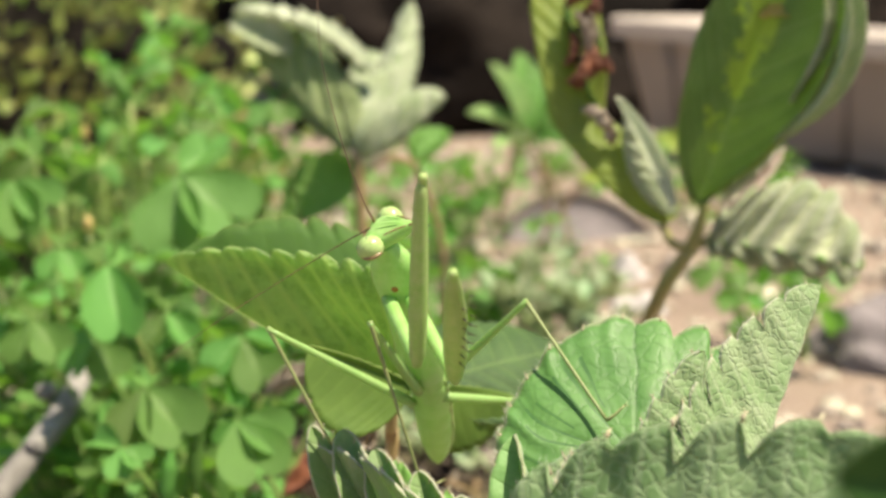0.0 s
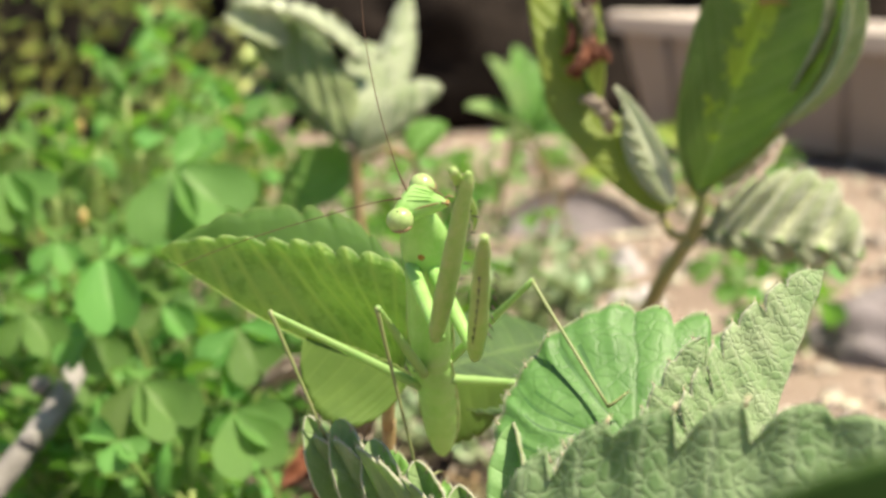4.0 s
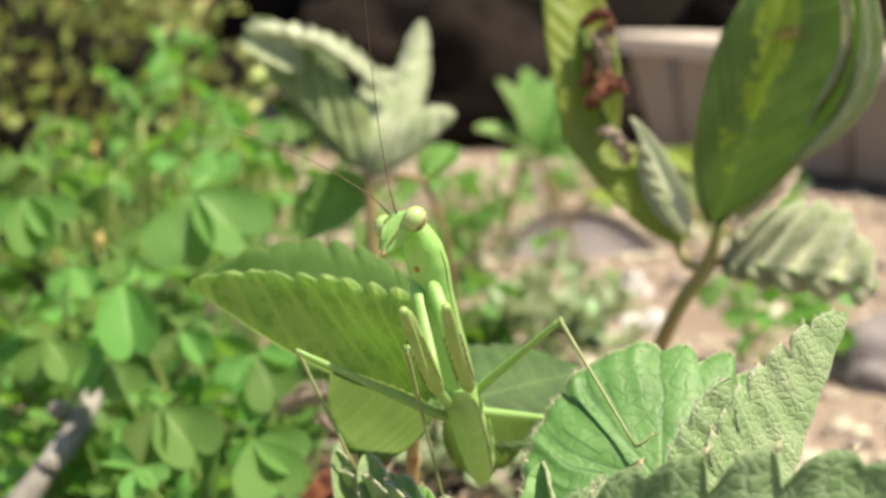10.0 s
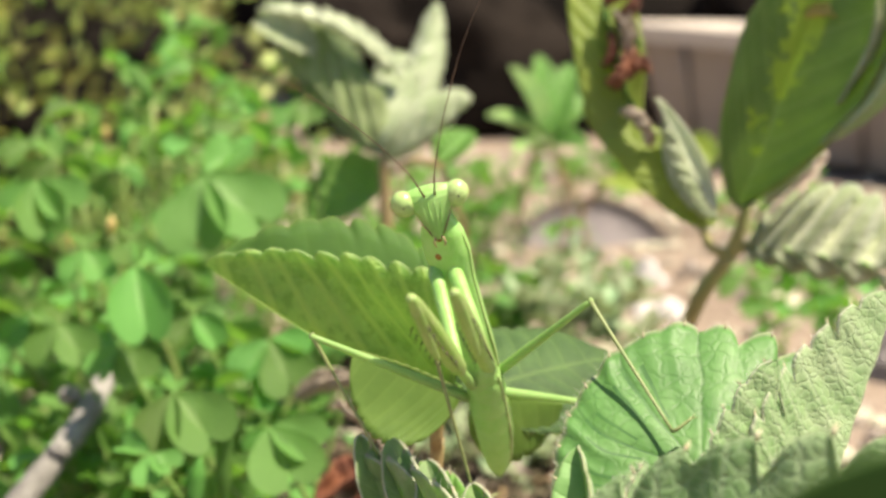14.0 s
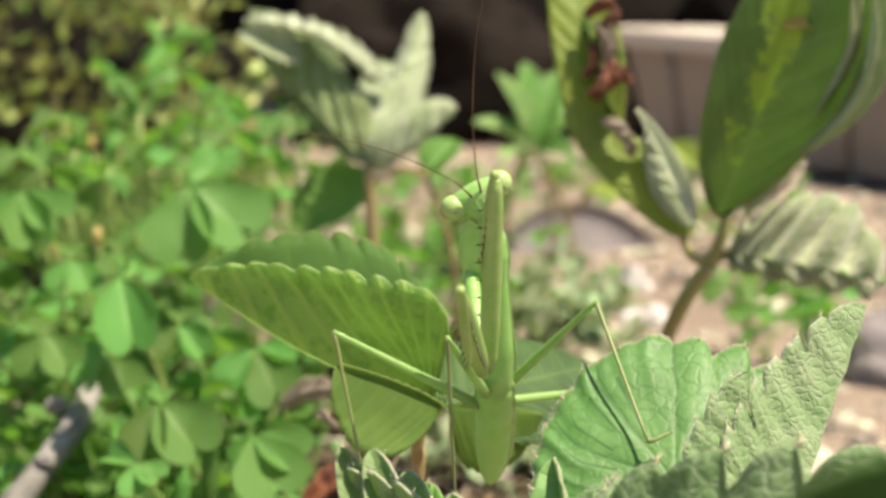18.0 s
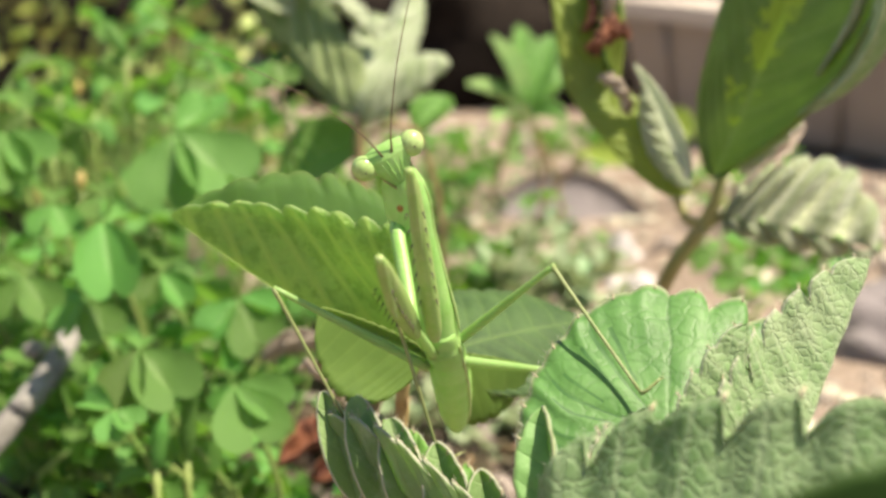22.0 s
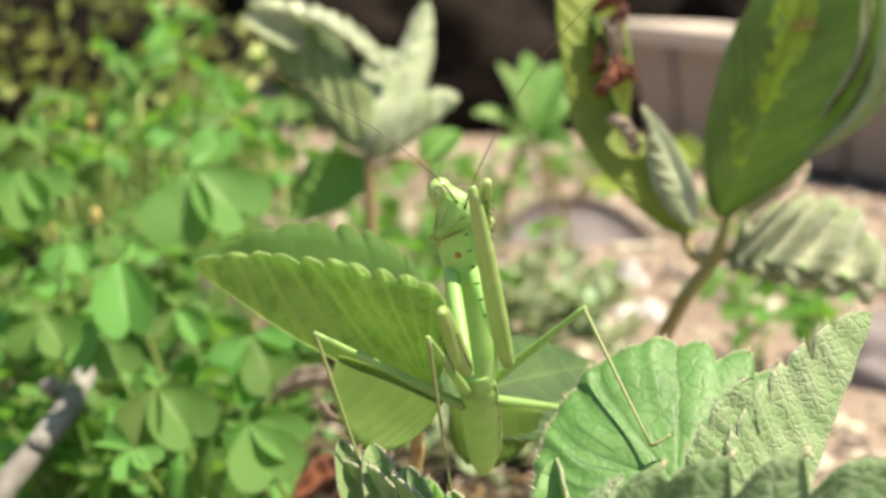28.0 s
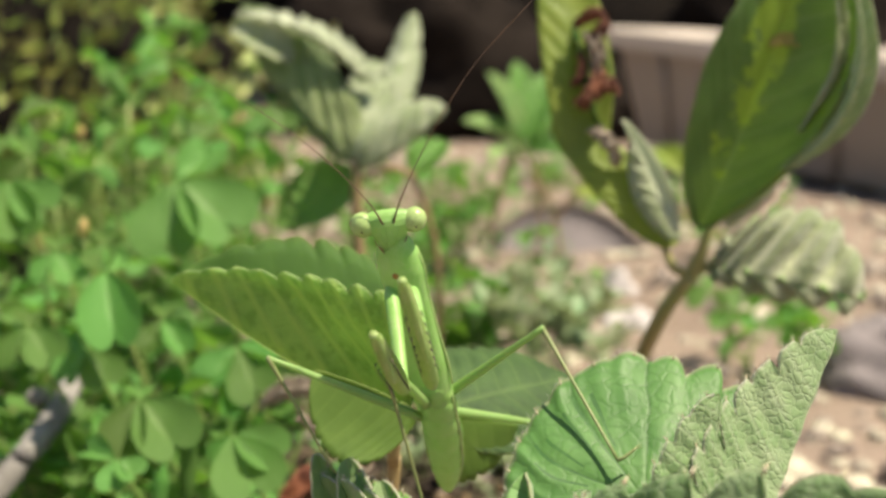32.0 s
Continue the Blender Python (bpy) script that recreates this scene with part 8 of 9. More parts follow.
LEG_A_TIBIA_ROWS = [
    (0, -16.92, -2.36, 5.95, -173, 27, -174),
    (1, -16.87, -2.35, 6.00, -174, 22, -175),
    (2, -16.79, -2.29, 6.16, -174, 20, -176),
    (3, -16.92, -2.40, 5.94, -174, 20, -176),
    (3.5, -17.13, -2.59, 5.50, -174, 22, -175),
    (5.5, -16.42, -1.89, 6.87, -173, 22, -175),
    (6, -16.59, -2.07, 6.59, -173, 22, -175),
    (7, -16.74, -2.20, 6.29, -173, 24, -175),
    (8, -17.19, -2.64, 5.25, -175, 14, -177),
    (8.5, -16.85, -2.34, 5.99, -173, 22, -175),
    (9, -17.12, -2.61, 5.44, -173, 26, -175),
    (9.5, -17.89, -3.82, 3.16, -175, 36, -172),
    (10, -17.24, -2.76, 5.10, -174, 25, -175),
    (11, -17.44, -3.06, 4.53, -174, 29, -174),
    (12, -17.41, -3.01, 4.61, -174, 29, -174),
    (13, -17.12, -2.65, 5.27, -174, 23, -175),
    (14, -17.44, -3.05, 4.44, -175, 28, -174),
    (14.5, -17.45, -3.06, 4.42, -175, 28, -174),
    (16.5, -17.24, -2.76, 4.99, -174, 21, -176),
    (17, -17.51, -3.35, 4.22, -174, 37, -171),
    (17.5, -17.21, -2.66, 4.98, -175, 6, -179),
    (18, -16.96, -2.50, 5.58, -174, 11, -178),
    (18.5, -17.09, -2.62, 5.46, -172, 35, -172),
    (19, -17.33, -3.43, 4.60, -172, 45, -169),
    (19.5, -16.96, -2.46, 5.68, -173, 29, -174),
    (20, -17.53, -4.68, 3.16, -174, 51, -166),
    (20.5, -17.36, -2.99, 4.69, -174, 31, -173),
    (21, -16.91, -2.46, 5.66, -173, 31, -173),
    (21.5, -16.71, -2.24, 6.05, -173, 30, -173),
    (22, -17.03, -2.64, 5.29, -174, 29, -174),
    (23, -17.20, -2.86, 4.86, -175, 31, -173),
    (24, -17.01, -2.63, 5.32, -174, 30, -173),
    (25, -17.01, -2.62, 5.36, -174, 31, -173),
    (25.5, -17.06, -2.68, 5.23, -174, 31, -173),
    (26, -17.11, -2.74, 5.08, -174, 30, -173),
    (26.5, -16.95, -2.55, 5.36, -175, 16, -177),
    (28.5, -17.23, -2.83, 4.78, -175, 25, -175),
    (29, -17.47, -3.16, 4.16, -175, 30, -173),
    (29.5, -16.98, -2.56, 5.37, -174, 20, -176),
    (30, -17.07, -2.65, 5.18, -174, 22, -175),
    (30.5, -17.20, -2.91, 4.91, -173, 35, -172),
    (31, -17.06, -2.65, 5.28, -173, 29, -174),
    (31.5, -17.15, -2.76, 5.06, -174, 29, -174),
    (32, -17.58, -3.29, 3.90, -175, 30, -173),
]
LEG_B_FEMUR_ROWS = [
    (0, -1.20, -2.15, -0.64, -48, -0, 156),
    (1, -1.21, -2.15, -0.64, -49, 0, 158),
    (2, -1.21, -2.15, -0.64, -48, -0, 158),
    (3, -1.21, -2.15, -0.64, -49, -0, 158),
    (3.5, -1.20, -2.15, -0.64, -51, 0, 159),
    (5.5, -1.18, -2.15, -0.63, -44, -0, 155),
    (6, -1.17, -2.15, -0.63, -45, -0, 156),
    (7, -1.18, -2.15, -0.63, -46, -0, 156),
    (8, -1.26, -2.15, -0.66, -54, -0, 160),
    (8.5, -1.23, -2.14, -0.64, -48, -0, 158),
    (9, -1.23, -2.14, -0.64, -50, -0, 158),
    (9.5, -1.21, -2.14, -0.65, -58, -0, 161),
    (10, -1.25, -2.14, -0.64, -52, -0, 159),
    (11, -1.24, -2.14, -0.64, -54, -0, 159),
    (12, -1.24, -2.14, -0.64, -54, -0, 159),
    (13, -1.26, -2.15, -0.63, -52, 0, 159),
    (14, -1.22, -2.15, -0.61, -55, -0, 159),
    (14.5, -1.22, -2.15, -0.61, -55, -0, 159),
    (16.5, -1.25, -2.14, -0.62, -54, -0, 159),
    (17, -1.19, -2.14, -0.61, -53, -0, 158),
    (17.5, -1.31, -2.14, -0.64, -58, -0, 160),
    (18, -1.28, -2.14, -0.62, -54, -0, 160),
    (18.5, -1.17, -2.13, -0.59, -48, -0, 154),
    (19, -1.14, -2.13, -0.58, -49, -0, 153),
    (19.5, -1.19, -2.13, -0.59, -48, 0, 156),
    (20, -1.13, -2.13, -0.56, -53, -0, 156),
    (20.5, -1.19, -2.14, -0.60, -53, -0, 158),
    (21, -1.17, -2.14, -0.58, -49, -0, 155),
    (21.5, -1.15, -2.15, -0.61, -47, -0, 154),
    (22, -1.15, -2.16, -0.63, -51, -0, 157),
    (23, -1.14, -2.16, -0.63, -52, -0, 158),
    (24, -1.13, -2.16, -0.62, -50, -0, 157),
    (25, -1.14, -2.16, -0.61, -50, -0, 156),
    (25.5, -1.15, -2.16, -0.62, -51, -0, 157),
    (26, -1.16, -2.15, -0.62, -52, -0, 158),
    (26.5, -1.25, -2.15, -0.64, -54, 0, 160),
    (28.5, -1.21, -2.14, -0.63, -54, 0, 159),
    (29, -1.18, -2.15, -0.64, -56, -0, 160),
    (29.5, -1.22, -2.14, -0.63, -53, -0, 159),
    (30, -1.21, -2.14, -0.63, -53, -0, 159),
    (30.5, -1.16, -2.14, -0.62, -51, -0, 156),
    (31, -1.17, -2.14, -0.62, -50, -0, 157),
    (31.5, -1.19, -2.13, -0.63, -52, -0, 158),
    (32, -1.19, -2.14, -0.64, -57, -0, 160),
]
LEG_B_TIBIA_ROWS = [
    (0, -5.39, -11.59, 8.81, 175, 16, -177),
    (1, -5.20, -11.87, 8.61, 174, 12, -178),
    (2, -5.14, -11.84, 8.68, 174, 10, -178),
    (3, -5.14, -12.04, 8.45, 174, 10, -178),
    (3.5, -5.20, -12.30, 8.14, 173, 11, -178),
    (5.5, -5.31, -10.91, 9.48, 177, 14, -177),
    (6, -5.24, -11.23, 9.22, 176, 13, -177),
    (7, -5.32, -11.41, 9.02, 176, 15, -177),
    (8, -5.20, -12.84, 7.47, 172, 5, -179),
    (8.5, -5.23, -11.82, 8.65, 175, 12, -178),
    (9, -5.29, -12.12, 8.29, 175, 14, -177),
    (9.5, -5.13, -13.33, 6.79, 172, 19, -176),
    (10, -5.26, -12.48, 7.90, 174, 13, -177),
    (11, -5.28, -12.69, 7.63, 173, 16, -177),
    (12, -5.28, -12.68, 7.64, 173, 16, -177),
    (13, -5.25, -12.45, 7.96, 173, 12, -177),
    (14, -5.25, -12.89, 7.41, 172, 15, -177),
    (14.5, -5.24, -12.91, 7.39, 172, 15, -177),
    (16.5, -5.23, -12.77, 7.58, 173, 11, -178),
    (17, -5.37, -12.53, 7.80, 174, 22, -175),
    (17.5, -5.42, -13.24, 6.84, 171, -1, 180),
    (18, -5.16, -12.71, 7.69, 172, 3, -179),
    (18.5, -5.71, -11.51, 8.76, 177, 23, -175),
    (19, -5.98, -11.57, 8.55, 178, 30, -173),
    (19.5, -5.47, -11.70, 8.68, 176, 18, -176),
    (20, -5.60, -12.34, 7.90, 176, 31, -173),
    (20.5, -5.31, -12.51, 7.85, 173, 18, -176),
    (21, -5.55, -11.67, 8.69, 175, 20, -176),
    (21.5, -5.58, -11.37, 8.95, 176, 20, -176),
    (22, -5.34, -12.15, 8.22, 174, 18, -176),
    (23, -5.30, -12.43, 7.92, 173, 18, -176),
    (24, -5.38, -12.06, 8.31, 174, 19, -176),
    (25, -5.42, -11.99, 8.38, 174, 19, -176),
    (25.5, -5.39, -12.11, 8.26, 174, 19, -176),
    (26, -5.33, -12.31, 8.07, 173, 18, -176),
    (26.5, -5.19, -12.72, 7.65, 172, 7, -179),
    (28.5, -5.23, -12.79, 7.52, 172, 13, -177),
    (29, -5.21, -13.01, 7.22, 172, 16, -177),
    (29.5, -5.20, -12.54, 7.86, 173, 10, -178),
    (30, -5.21, -12.62, 7.74, 173, 11, -178),
    (30.5, -5.51, -12.03, 8.27, 175, 22, -175),
    (31, -5.37, -12.08, 8.28, 174, 18, -176),
    (31.5, -5.33, -12.29, 8.07, 174, 17, -176),
    (32, -5.19, -13.17, 6.99, 172, 16, -177),
]
LEG_C_FEMUR_ROWS = [
    (0, 2.37, 0.99, -0.16, -46, -0, -125),
    (1, 2.36, 0.99, -0.16, -45, 0, -125),
    (2, 2.36, 0.98, -0.16, -45, -0, -125),
    (3, 2.35, 0.98, -0.16, -45, -0, -126),
    (3.5, 2.35, 0.98, -0.16, -46, -0, -126),
    (5.5, 2.32, 0.98, -0.16, -44, -0, -124),
    (6, 2.30, 0.98, -0.16, -44, -0, -124),
    (7, 2.31, 0.99, -0.16, -45, -0, -124),
    (8, 2.38, 0.99, -0.15, -46, -0, -128),
    (8.5, 2.38, 0.98, -0.16, -46, -0, -126),
    (9, 2.39, 0.98, -0.16, -47, 0, -126),
    (9.5, 2.38, 0.99, -0.15, -53, -0, -127),
    (10, 2.40, 0.99, -0.15, -48, -0, -126),
    (11, 2.39, 1.00, -0.15, -50, 0, -126),
    (12, 2.39, 1.00, -0.15, -50, -0, -126),
    (13, 2.38, 1.00, -0.15, -48, -0, -127),
    (14, 2.32, 1.01, -0.15, -50, -0, -126),
    (14.5, 2.32, 1.00, -0.15, -50, 0, -126),
    (16.5, 2.36, 0.99, -0.15, -48, -0, -127),
    (17, 2.32, 0.99, -0.16, -51, -0, -125),
    (17.5, 2.38, 0.99, -0.14, -46, 0, -130),
    (18, 2.37, 0.98, -0.15, -45, 0, -128),
    (18.5, 2.32, 0.98, -0.17, -49, 0, -124),
    (19, 2.31, 0.98, -0.17, -51, -0, -124),
    (19.5, 2.33, 0.98, -0.16, -47, -0, -125),
    (20, 2.29, 0.98, -0.17, -54, 0, -124),
    (20.5, 2.32, 0.97, -0.15, -49, -0, -125),
    (21, 2.31, 0.97, -0.14, -47, -0, -124),
    (21.5, 2.27, 0.97, -0.10, -47, -0, -123),
    (22, 2.26, 0.97, -0.08, -48, -0, -124),
    (23, 2.24, 0.98, -0.07, -49, 0, -124),
    (24, 2.24, 0.98, -0.08, -48, -0, -124),
    (25, 2.26, 0.98, -0.09, -48, -0, -124),
    (25.5, 2.27, 0.99, -0.09, -48, -0, -124),
    (26, 2.28, 0.99, -0.09, -49, -0, -125),
    (26.5, 2.36, 0.98, -0.09, -46, -0, -127),
    (28.5, 2.34, 0.98, -0.09, -49, 0, -126),
    (29, 2.33, 0.98, -0.09, -51, -0, -126),
    (29.5, 2.34, 0.98, -0.10, -47, 0, -126),
    (30, 2.34, 0.98, -0.09, -48, -0, -126),
    (30.5, 2.33, 0.98, -0.11, -50, -0, -124),
    (31, 2.34, 0.97, -0.11, -48, -0, -125),
    (31.5, 2.35, 0.97, -0.11, -49, -0, -125),
    (32, 2.36, 0.97, -0.10, -51, 0, -127),
]
LEG_C_TIBIA_ROWS = [
    (0, 10.53, -4.67, 9.43, -132, 32, -173),
    (1, 10.36, -4.68, 9.57, -133, 27, -174),
    (2, 10.26, -4.61, 9.69, -133, 26, -174),
    (3, 10.29, -4.70, 9.60, -134, 25, -175),
    (3.5, 10.45, -4.86, 9.38, -134, 26, -174),
    (5.5, 10.24, -4.34, 9.83, -131, 32, -173),
    (6, 10.26, -4.42, 9.75, -132, 30, -173),
    (7, 10.39, -4.54, 9.59, -132, 31, -173),
    (8, 10.24, -5.15, 9.41, -136, 18, -176),
    (8.5, 10.40, -4.76, 9.51, -133, 28, -174),
    (9, 10.61, -4.97, 9.21, -133, 30, -173),
    (9.5, 11.26, -5.59, 8.13, -134, 33, -173),
    (10, 10.65, -5.11, 9.09, -134, 28, -174),
    (11, 10.88, -5.26, 8.77, -134, 31, -173),
    (12, 10.85, -5.24, 8.81, -134, 30, -173),
    (13, 10.57, -5.06, 9.18, -134, 27, -174),
    (14, 10.83, -5.24, 8.75, -134, 29, -174),
    (14.5, 10.83, -5.26, 8.74, -134, 29, -174),
    (16.5, 10.54, -5.18, 9.10, -135, 24, -175),
    (17, 11.11, -5.18, 8.53, -132, 37, -171),
    (17.5, 9.97, -5.44, 9.44, -137, 10, -178),
    (18, 10.09, -5.04, 9.59, -135, 16, -177),
    (18.5, 10.88, -4.83, 8.98, -131, 40, -170),
    (19, 11.28, -4.98, 8.48, -128, 48, -167),
    (19.5, 10.69, -4.82, 9.18, -132, 35, -172),
    (20, 11.61, -5.24, 7.90, -129, 49, -167),
    (20.5, 10.88, -5.08, 8.84, -133, 33, -173),
    (21, 10.75, -4.71, 9.20, -132, 37, -171),
    (21.5, 10.64, -4.55, 9.40, -132, 37, -171),
    (22, 10.74, -4.81, 9.16, -133, 33, -172),
    (23, 10.85, -4.93, 8.97, -134, 34, -172),
    (24, 10.75, -4.77, 9.14, -133, 35, -172),
    (25, 10.77, -4.77, 9.14, -133, 35, -172),
    (25.5, 10.79, -4.83, 9.09, -133, 35, -172),
    (26, 10.79, -4.91, 9.04, -133, 33, -173),
    (26.5, 10.35, -5.04, 9.42, -135, 21, -176),
    (28.5, 10.72, -5.17, 9.00, -135, 27, -174),
    (29, 10.96, -5.31, 8.65, -135, 30, -173),
    (29.5, 10.48, -4.99, 9.33, -135, 25, -175),
    (30, 10.56, -5.06, 9.22, -135, 25, -175),
    (30.5, 11.01, -4.98, 8.84, -132, 38, -171),
    (31, 10.78, -4.94, 9.09, -133, 33, -172),
    (31.5, 10.82, -5.02, 9.01, -133, 32, -173),
    (32, 11.02, -5.45, 8.53, -135, 29, -174),
]
LEG_D_FEMUR_ROWS = [
    (0, 2.18, 1.49, -2.93, -101, -0, -63),
    (1, 2.19, 1.49, -2.90, -99, -0, -63),
    (2, 2.18, 1.48, -2.89, -97, -0, -63),
    (3, 2.17, 1.49, -2.88, -97, 0, -63),
    (3.5, 2.16, 1.49, -2.88, -101, -0, -63),
    (5.5, 2.14, 1.49, -2.87, -100, -0, -63),
    (6, 2.11, 1.49, -2.83, -100, -0, -63),
    (7, 2.12, 1.50, -2.84, -101, -0, -63),
    (8, 2.23, 1.51, -2.87, -95, -0, -63),
    (8.5, 2.21, 1.51, -2.92, -99, 0, -63),
    (9, 2.22, 1.51, -2.94, -102, -0, -63),
    (9.5, 2.20, 1.53, -2.92, -103, -0, -64),
    (10, 2.24, 1.52, -2.93, -103, -0, -63),
    (11, 2.25, 1.53, -2.93, -103, -0, -64),
    (12, 2.25, 1.53, -2.92, -103, -0, -63),
    (13, 2.26, 1.54, -2.90, -102, -0, -63),
    (14, 2.19, 1.54, -2.81, -104, -0, -63),
    (14.5, 2.19, 1.54, -2.82, -104, -0, -63),
    (16.5, 2.23, 1.53, -2.86, -101, -0, -63),
    (17, 2.17, 1.53, -2.87, -101, -0, -64),
    (17.5, 2.29, 1.52, -2.84, -91, -0, -63),
    (18, 2.26, 1.52, -2.87, -92, -0, -63),
    (18.5, 2.15, 1.52, -2.91, -98, -0, -64),
    (19, 2.13, 1.51, -2.92, -96, 0, -65),
    (19.5, 2.17, 1.51, -2.89, -100, -0, -64),
    (20, 2.11, 1.52, -2.90, -96, -0, -66),
    (20.5, 2.18, 1.49, -2.86, -102, 0, -64),
    (21, 2.19, 1.47, -2.84, -100, -0, -63),
    (21.5, 2.18, 1.46, -2.74, -99, -0, -63),
    (22, 2.20, 1.46, -2.70, -102, -0, -63),
    (23, 2.17, 1.47, -2.66, -102, -0, -63),
    (24, 2.17, 1.47, -2.67, -101, -0, -63),
    (25, 2.18, 1.47, -2.71, -101, -0, -63),
    (25.5, 2.19, 1.48, -2.72, -101, -0, -63),
    (26, 2.21, 1.49, -2.74, -102, -0, -63),
    (26.5, 2.31, 1.49, -2.79, -97, -0, -63),
    (28.5, 2.28, 1.49, -2.81, -104, -0, -63),
    (29, 2.25, 1.49, -2.80, -104, -0, -63),
    (29.5, 2.28, 1.49, -2.80, -100, -0, -63),
    (30, 2.28, 1.49, -2.80, -102, -0, -62),
    (30.5, 2.23, 1.49, -2.85, -100, 0, -64),
    (31, 2.25, 1.48, -2.85, -101, -0, -63),
    (31.5, 2.26, 1.48, -2.87, -102, 0, -63),
    (32, 2.27, 1.48, -2.85, -104, -0, -63),
]
LEG_D_TIBIA_ROWS = [
    (0, 13.62, 7.31, -5.36, 172, 59, -160),
    (1, 13.65, 7.40, -4.96, 167, 53, -164),
    (2, 13.72, 7.41, -4.46, 165, 50, -166),
    (3, 13.69, 7.41, -4.56, 165, 50, -166),
    (3.5, 13.55, 7.40, -5.34, 167, 53, -165),
    (5.5, 13.59, 7.40, -5.05, 170, 59, -161),
    (6, 13.54, 7.40, -5.11, 169, 58, -162),
    (7, 13.53, 7.36, -5.33, 171, 59, -161),
    (8, 13.82, 7.44, -3.90, 162, 39, -171),
    (8.5, 13.71, 7.38, -4.92, 168, 54, -164),
    (9, 13.59, 7.30, -5.75, 171, 57, -162),
    (9.5, 13.66, 7.05, -5.89, 173, 58, -162),
    (10, 13.55, 7.32, -5.98, 170, 56, -163),
    (11, 13.65, 7.21, -5.84, 171, 57, -162),
    (12, 13.63, 7.23, -5.87, 171, 57, -162),
    (13, 13.66, 7.36, -5.50, 168, 53, -164),
    (14, 13.53, 7.23, -5.92, 170, 56, -163),
    (14.5, 13.52, 7.23, -5.95, 170, 56, -163),
    (16.5, 13.65, 7.38, -5.29, 166, 50, -166),
    (17, 13.75, 7.08, -5.25, 175, 61, -159),
    (17.5, 13.92, 7.47, -3.14, 160, 27, -174),
    (18, 13.90, 7.42, -3.31, 161, 35, -172),
    (18.5, 13.79, 7.12, -4.82, 176, 63, -157),
    (19, 13.92, 6.98, -4.28, -179, 66, -154),
    (19.5, 13.69, 7.22, -5.23, 173, 60, -160),
    (20, 13.93, 6.89, -4.34, -178, 66, -154),
    (20.5, 13.62, 7.18, -5.54, 172, 59, -161),
    (21, 13.72, 7.21, -5.01, 174, 61, -159),
    (21.5, 13.69, 7.25, -4.86, 174, 61, -158),
    (22, 13.61, 7.25, -5.31, 172, 59, -161),
    (23, 13.60, 7.21, -5.34, 172, 59, -161),
    (24, 13.62, 7.24, -5.17, 172, 60, -160),
    (25, 13.65, 7.23, -5.12, 173, 60, -160),
    (25.5, 13.66, 7.23, -5.21, 173, 60, -160),
    (26, 13.63, 7.24, -5.39, 172, 59, -161),
    (26.5, 13.83, 7.47, -4.30, 163, 43, -169),
    (28.5, 13.51, 7.32, -6.04, 169, 55, -163),
    (29, 13.59, 7.20, -5.90, 171, 57, -162),
    (29.5, 13.69, 7.43, -5.08, 166, 50, -166),
    (30, 13.61, 7.40, -5.50, 167, 52, -165),
    (30.5, 13.81, 7.13, -5.03, 175, 61, -158),
    (31, 13.70, 7.23, -5.40, 172, 59, -160),
    (31.5, 13.68, 7.23, -5.54, 172, 59, -161),
    (32, 13.58, 7.18, -6.06, 171, 56, -163),
]
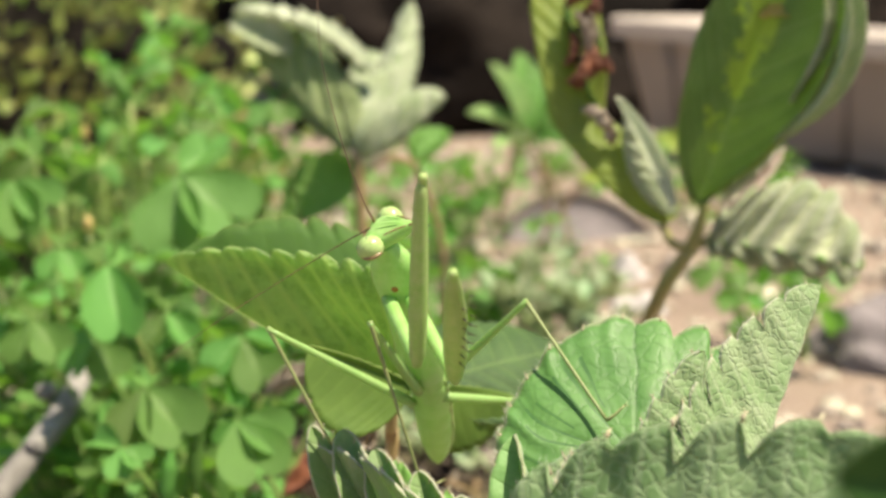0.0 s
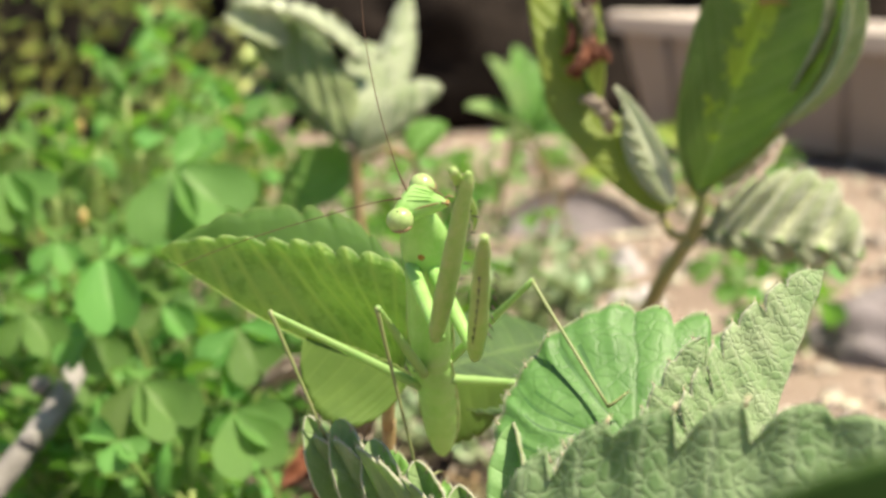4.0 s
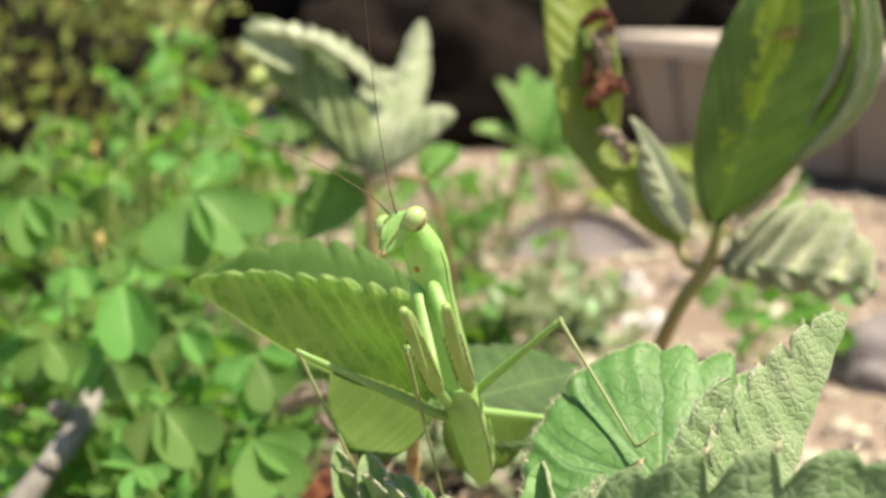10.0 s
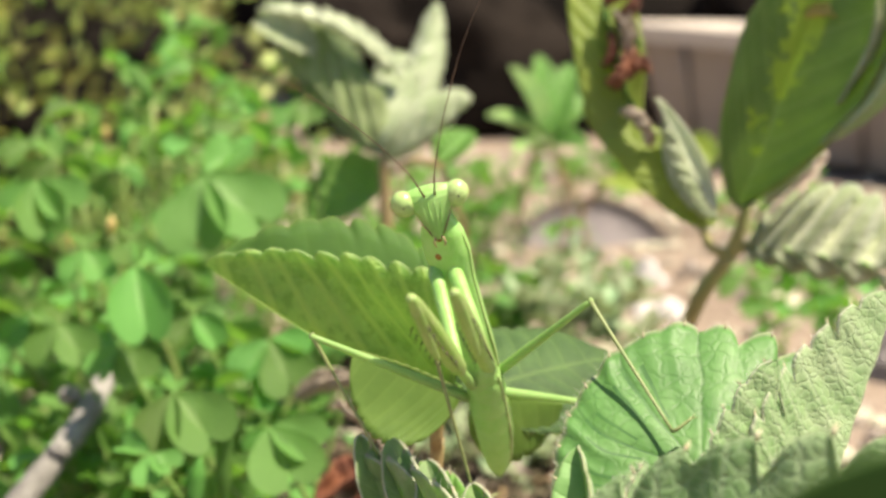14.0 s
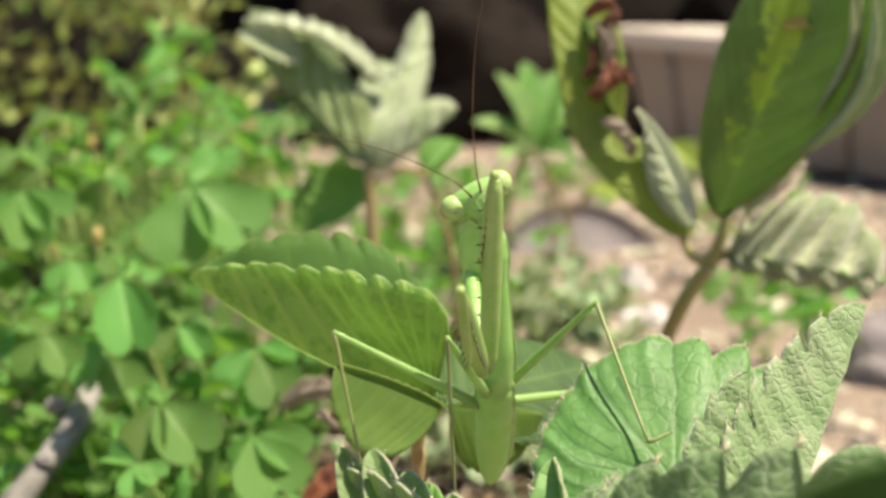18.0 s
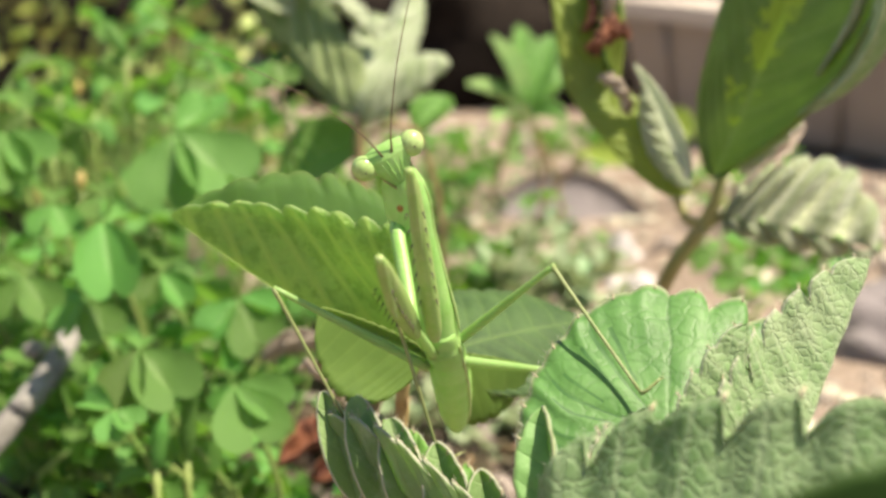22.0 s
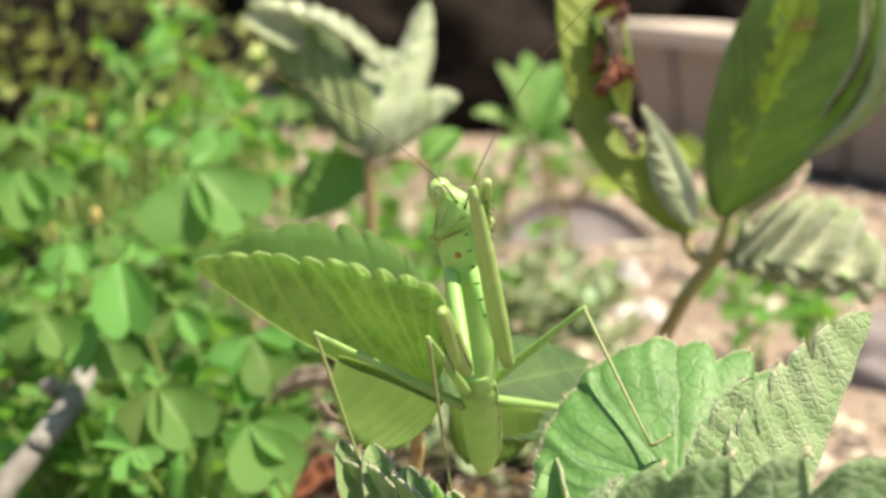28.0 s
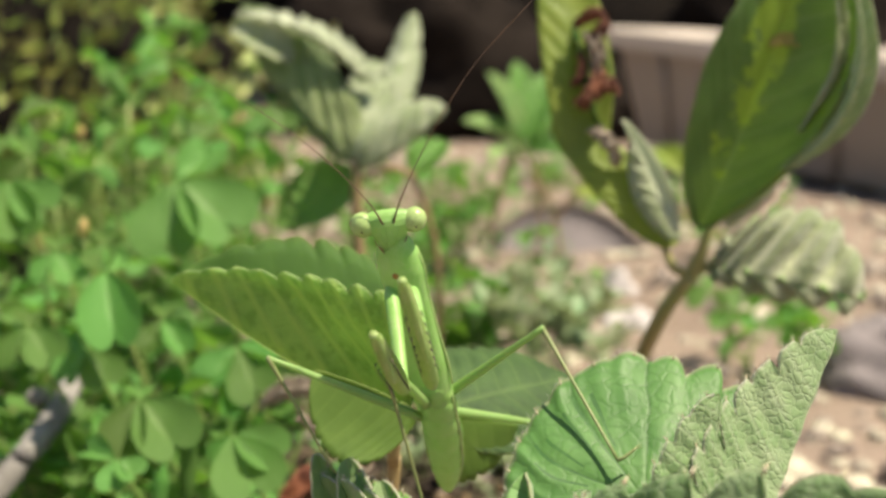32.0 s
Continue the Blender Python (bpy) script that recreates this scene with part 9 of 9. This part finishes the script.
ANTENNA_A_ROWS = [
    (0, 0.15, -0.71, -0.32, -25, -1, -18),
    (1, 0.11, -0.70, -0.34, -26, 1, -18),
    (2, 0.07, -0.71, -0.36, -26, 2, -18),
    (3, -0.04, -0.72, -0.40, -28, 6, -18),
    (3.5, 0.01, -0.69, -0.38, -27, 5, -17),
    (5.5, 0, 0, 0, 0, 0, 0),
    (6, 0, 0, 0, 0, 0, 0),
    (7, 0, 0, 0, 0, 0, 0),
    (8, 0, 0, 0, 0, 0, 0),
    (8.5, -0.01, 0.05, 0.05, 2, -1, 1),
    (9, -0.42, 0.50, 1.09, 40, -25, 17),
    (9.5, -0.42, 0.50, 1.07, 39, -24, 17),
    (10, -0.42, 0.50, 1.07, 39, -24, 17),
    (11, -0.42, 0.50, 1.07, 39, -24, 17),
    (12, -0.42, 0.50, 1.07, 39, -24, 17),
    (13, -0.42, 0.50, 1.07, 39, -24, 17),
    (13.6, -0.42, 0.50, 1.07, 39, -24, 17),
    (14, 0, 0, 0, 0, 0, 0),
    (14.5, 0, 0, 0, 0, 0, 0),
    (16.5, 0, 0, 0, 0, 0, 0),
    (17, 0, 0, 0, 0, 0, 0),
    (17.5, 0, 0, 0, 0, 0, 0),
    (18, 0, 0, 0, 0, 0, 0),
    (18.5, 0, 0, 0, 0, 0, 0),
    (19, 0, 0, 0, 0, 0, 0),
    (19.5, 0, 0, 0, 0, 0, 0),
    (20, 0, 0, 0, 0, 0, 0),
    (20.5, 0, 0, 0, 0, 0, 0),
    (21, 0, 0, 0, 0, 0, 0),
    (21.5, 0, 0, 0, 0, 0, 0),
    (22, 0.11, -0.60, -0.31, -22, 1, -15),
    (23, 0.05, -0.56, -0.32, -22, 3, -14),
    (24, 0.05, -0.56, -0.32, -22, 3, -14),
    (25, 0.05, -0.56, -0.32, -22, 3, -14),
    (25.5, 0.07, -0.56, -0.31, -21, 2, -14),
    (26, 0.08, -0.58, -0.32, -22, 2, -15),
    (26.5, 0.35, -0.49, -0.13, -15, -10, -14),
    (28.5, 0.92, -0.54, 1.17, 24, -59, -44),
    (29, 0.63, -1.79, 0.41, -39, -47, -40),
    (29.5, 0.80, -1.03, 0.25, -20, -36, -29),
    (30, 0, 0, 0, 0, 0, 0),
    (30.5, 0.80, -0.29, 0.76, 10, -43, -23),
    (31, 0.39, -0.92, -0.20, -28, -13, -23),
    (31.5, 0.43, -0.90, -0.17, -26, -15, -23),
    (32, 0.47, -0.87, -0.14, -25, -16, -22),
]
ANTENNA_B_ROWS = [
    (0, 0.52, 0.43, 1.46, 54, 32, -13),
    (1, 0.70, 0.35, 1.62, 62, 31, -17),
    (2, 0.65, 0.38, 1.58, 60, 32, -16),
    (3, 0.52, 0.41, 1.50, 56, 35, -11),
    (3.5, 0.51, 0.42, 1.50, 56, 35, -11),
    (5.5, 0, 0, 0, 0, 0, 0),
    (6, 0, 0, 0, 0, 0, 0),
    (7, 0, 0, 0, 0, 0, 0),
    (8, 0, 0, 0, 0, 0, 0),
    (8.5, 0.28, -0.39, -0.35, -18, -17, 9),
    (9, 0.48, 0.43, 0.55, 29, -6, -18),
    (9.5, 0.47, 0.43, 0.55, 28, -5, -18),
    (10, 0.47, 0.43, 0.55, 28, -5, -18),
    (11, 0.47, 0.43, 0.55, 28, -5, -18),
    (12, 0.47, 0.43, 0.55, 28, -5, -18),
    (13, 0.47, 0.43, 0.55, 28, -5, -18),
    (13.6, 0.47, 0.43, 0.55, 28, -5, -18),
    (14, 0, 0, 0, 0, 0, 0),
    (14.5, 0, 0, 0, 0, 0, 0),
    (16.5, 0, 0, 0, 0, 0, 0),
    (17, 0, 0, 0, 0, 0, 0),
    (17.5, 0, 0, 0, 0, 0, 0),
    (18, 0, 0, 0, 0, 0, 0),
    (18.5, 0, 0, 0, 0, 0, 0),
    (19, 0, 0, 0, 0, 0, 0),
    (19.5, 0, 0, 0, 0, 0, 0),
    (20, 0, 0, 0, 0, 0, 0),
    (20.5, 0, 0, 0, 0, 0, 0),
    (21, 0, 0, 0, 0, 0, 0),
    (21.5, 0, 0, 0, 0, 0, 0),
    (22, -0.36, -0.29, -0.01, -10, 14, 7),
    (23, -0.37, -0.23, 0.05, -8, 16, 6),
    (24, -0.37, -0.23, 0.05, -8, 16, 6),
    (25, -0.37, -0.23, 0.05, -8, 16, 6),
    (25.5, -0.36, -0.25, 0.03, -9, 15, 6),
    (26, -0.37, -0.27, 0.02, -9, 15, 6),
    (26.5, -0.14, -0.33, -0.18, -13, 2, 7),
    (28.5, 0.67, -0.56, -0.42, -30, -32, 17),
    (29, -0.80, -0.86, 0.27, -28, 39, 13),
    (29.5, -0.22, -0.54, -0.23, -20, 6, 11),
    (30, 0, 0, 0, 0, 0, 0),
    (30.5, 0.53, -0.81, -0.49, -38, -23, 22),
    (31, -0.47, -0.57, -0.06, -20, 18, 11),
    (31.5, -0.45, -0.62, -0.10, -21, 17, 11),
    (32, -0.41, -0.61, -0.13, -22, 15, 12),
]
MANTIS = mantis()


def motions():
    walk(NEAR_LEAF, [(t, pose(*p)) for t, *p in NEAR_ROWS])
    walk(MANTIS["root"], [(t, pose(*p)) for t, *p in ROOT_ROWS])
    for key, rows in (("thorax", THORAX_ROWS), ("abdomen", ABDOMEN_ROWS), ("head", HEAD_ROWS), ("antenna_a", ANTENNA_A_ROWS), ("antenna_b", ANTENNA_B_ROWS),
                      ("coxa_a", COXA_A_ROWS), ("femur_a", FEMUR_A_ROWS), ("tibia_a", TIBIA_A_ROWS),
                      ("coxa_b", COXA_B_ROWS), ("femur_b", FEMUR_B_ROWS), ("tibia_b", TIBIA_B_ROWS),
                      ("leg_a_femur", LEG_A_FEMUR_ROWS), ("leg_a_tibia", LEG_A_TIBIA_ROWS), ("leg_b_femur", LEG_B_FEMUR_ROWS), ("leg_b_tibia", LEG_B_TIBIA_ROWS),
                      ("leg_c_femur", LEG_C_FEMUR_ROWS), ("leg_c_tibia", LEG_C_TIBIA_ROWS), ("leg_d_femur", LEG_D_FEMUR_ROWS), ("leg_d_tibia", LEG_D_TIBIA_ROWS)):
        walk(MANTIS[key], [(t, pose(x * MM, y * MM, z * MM, a, b, c)) for t, x, y, z, a, b, c in rows])


motions()
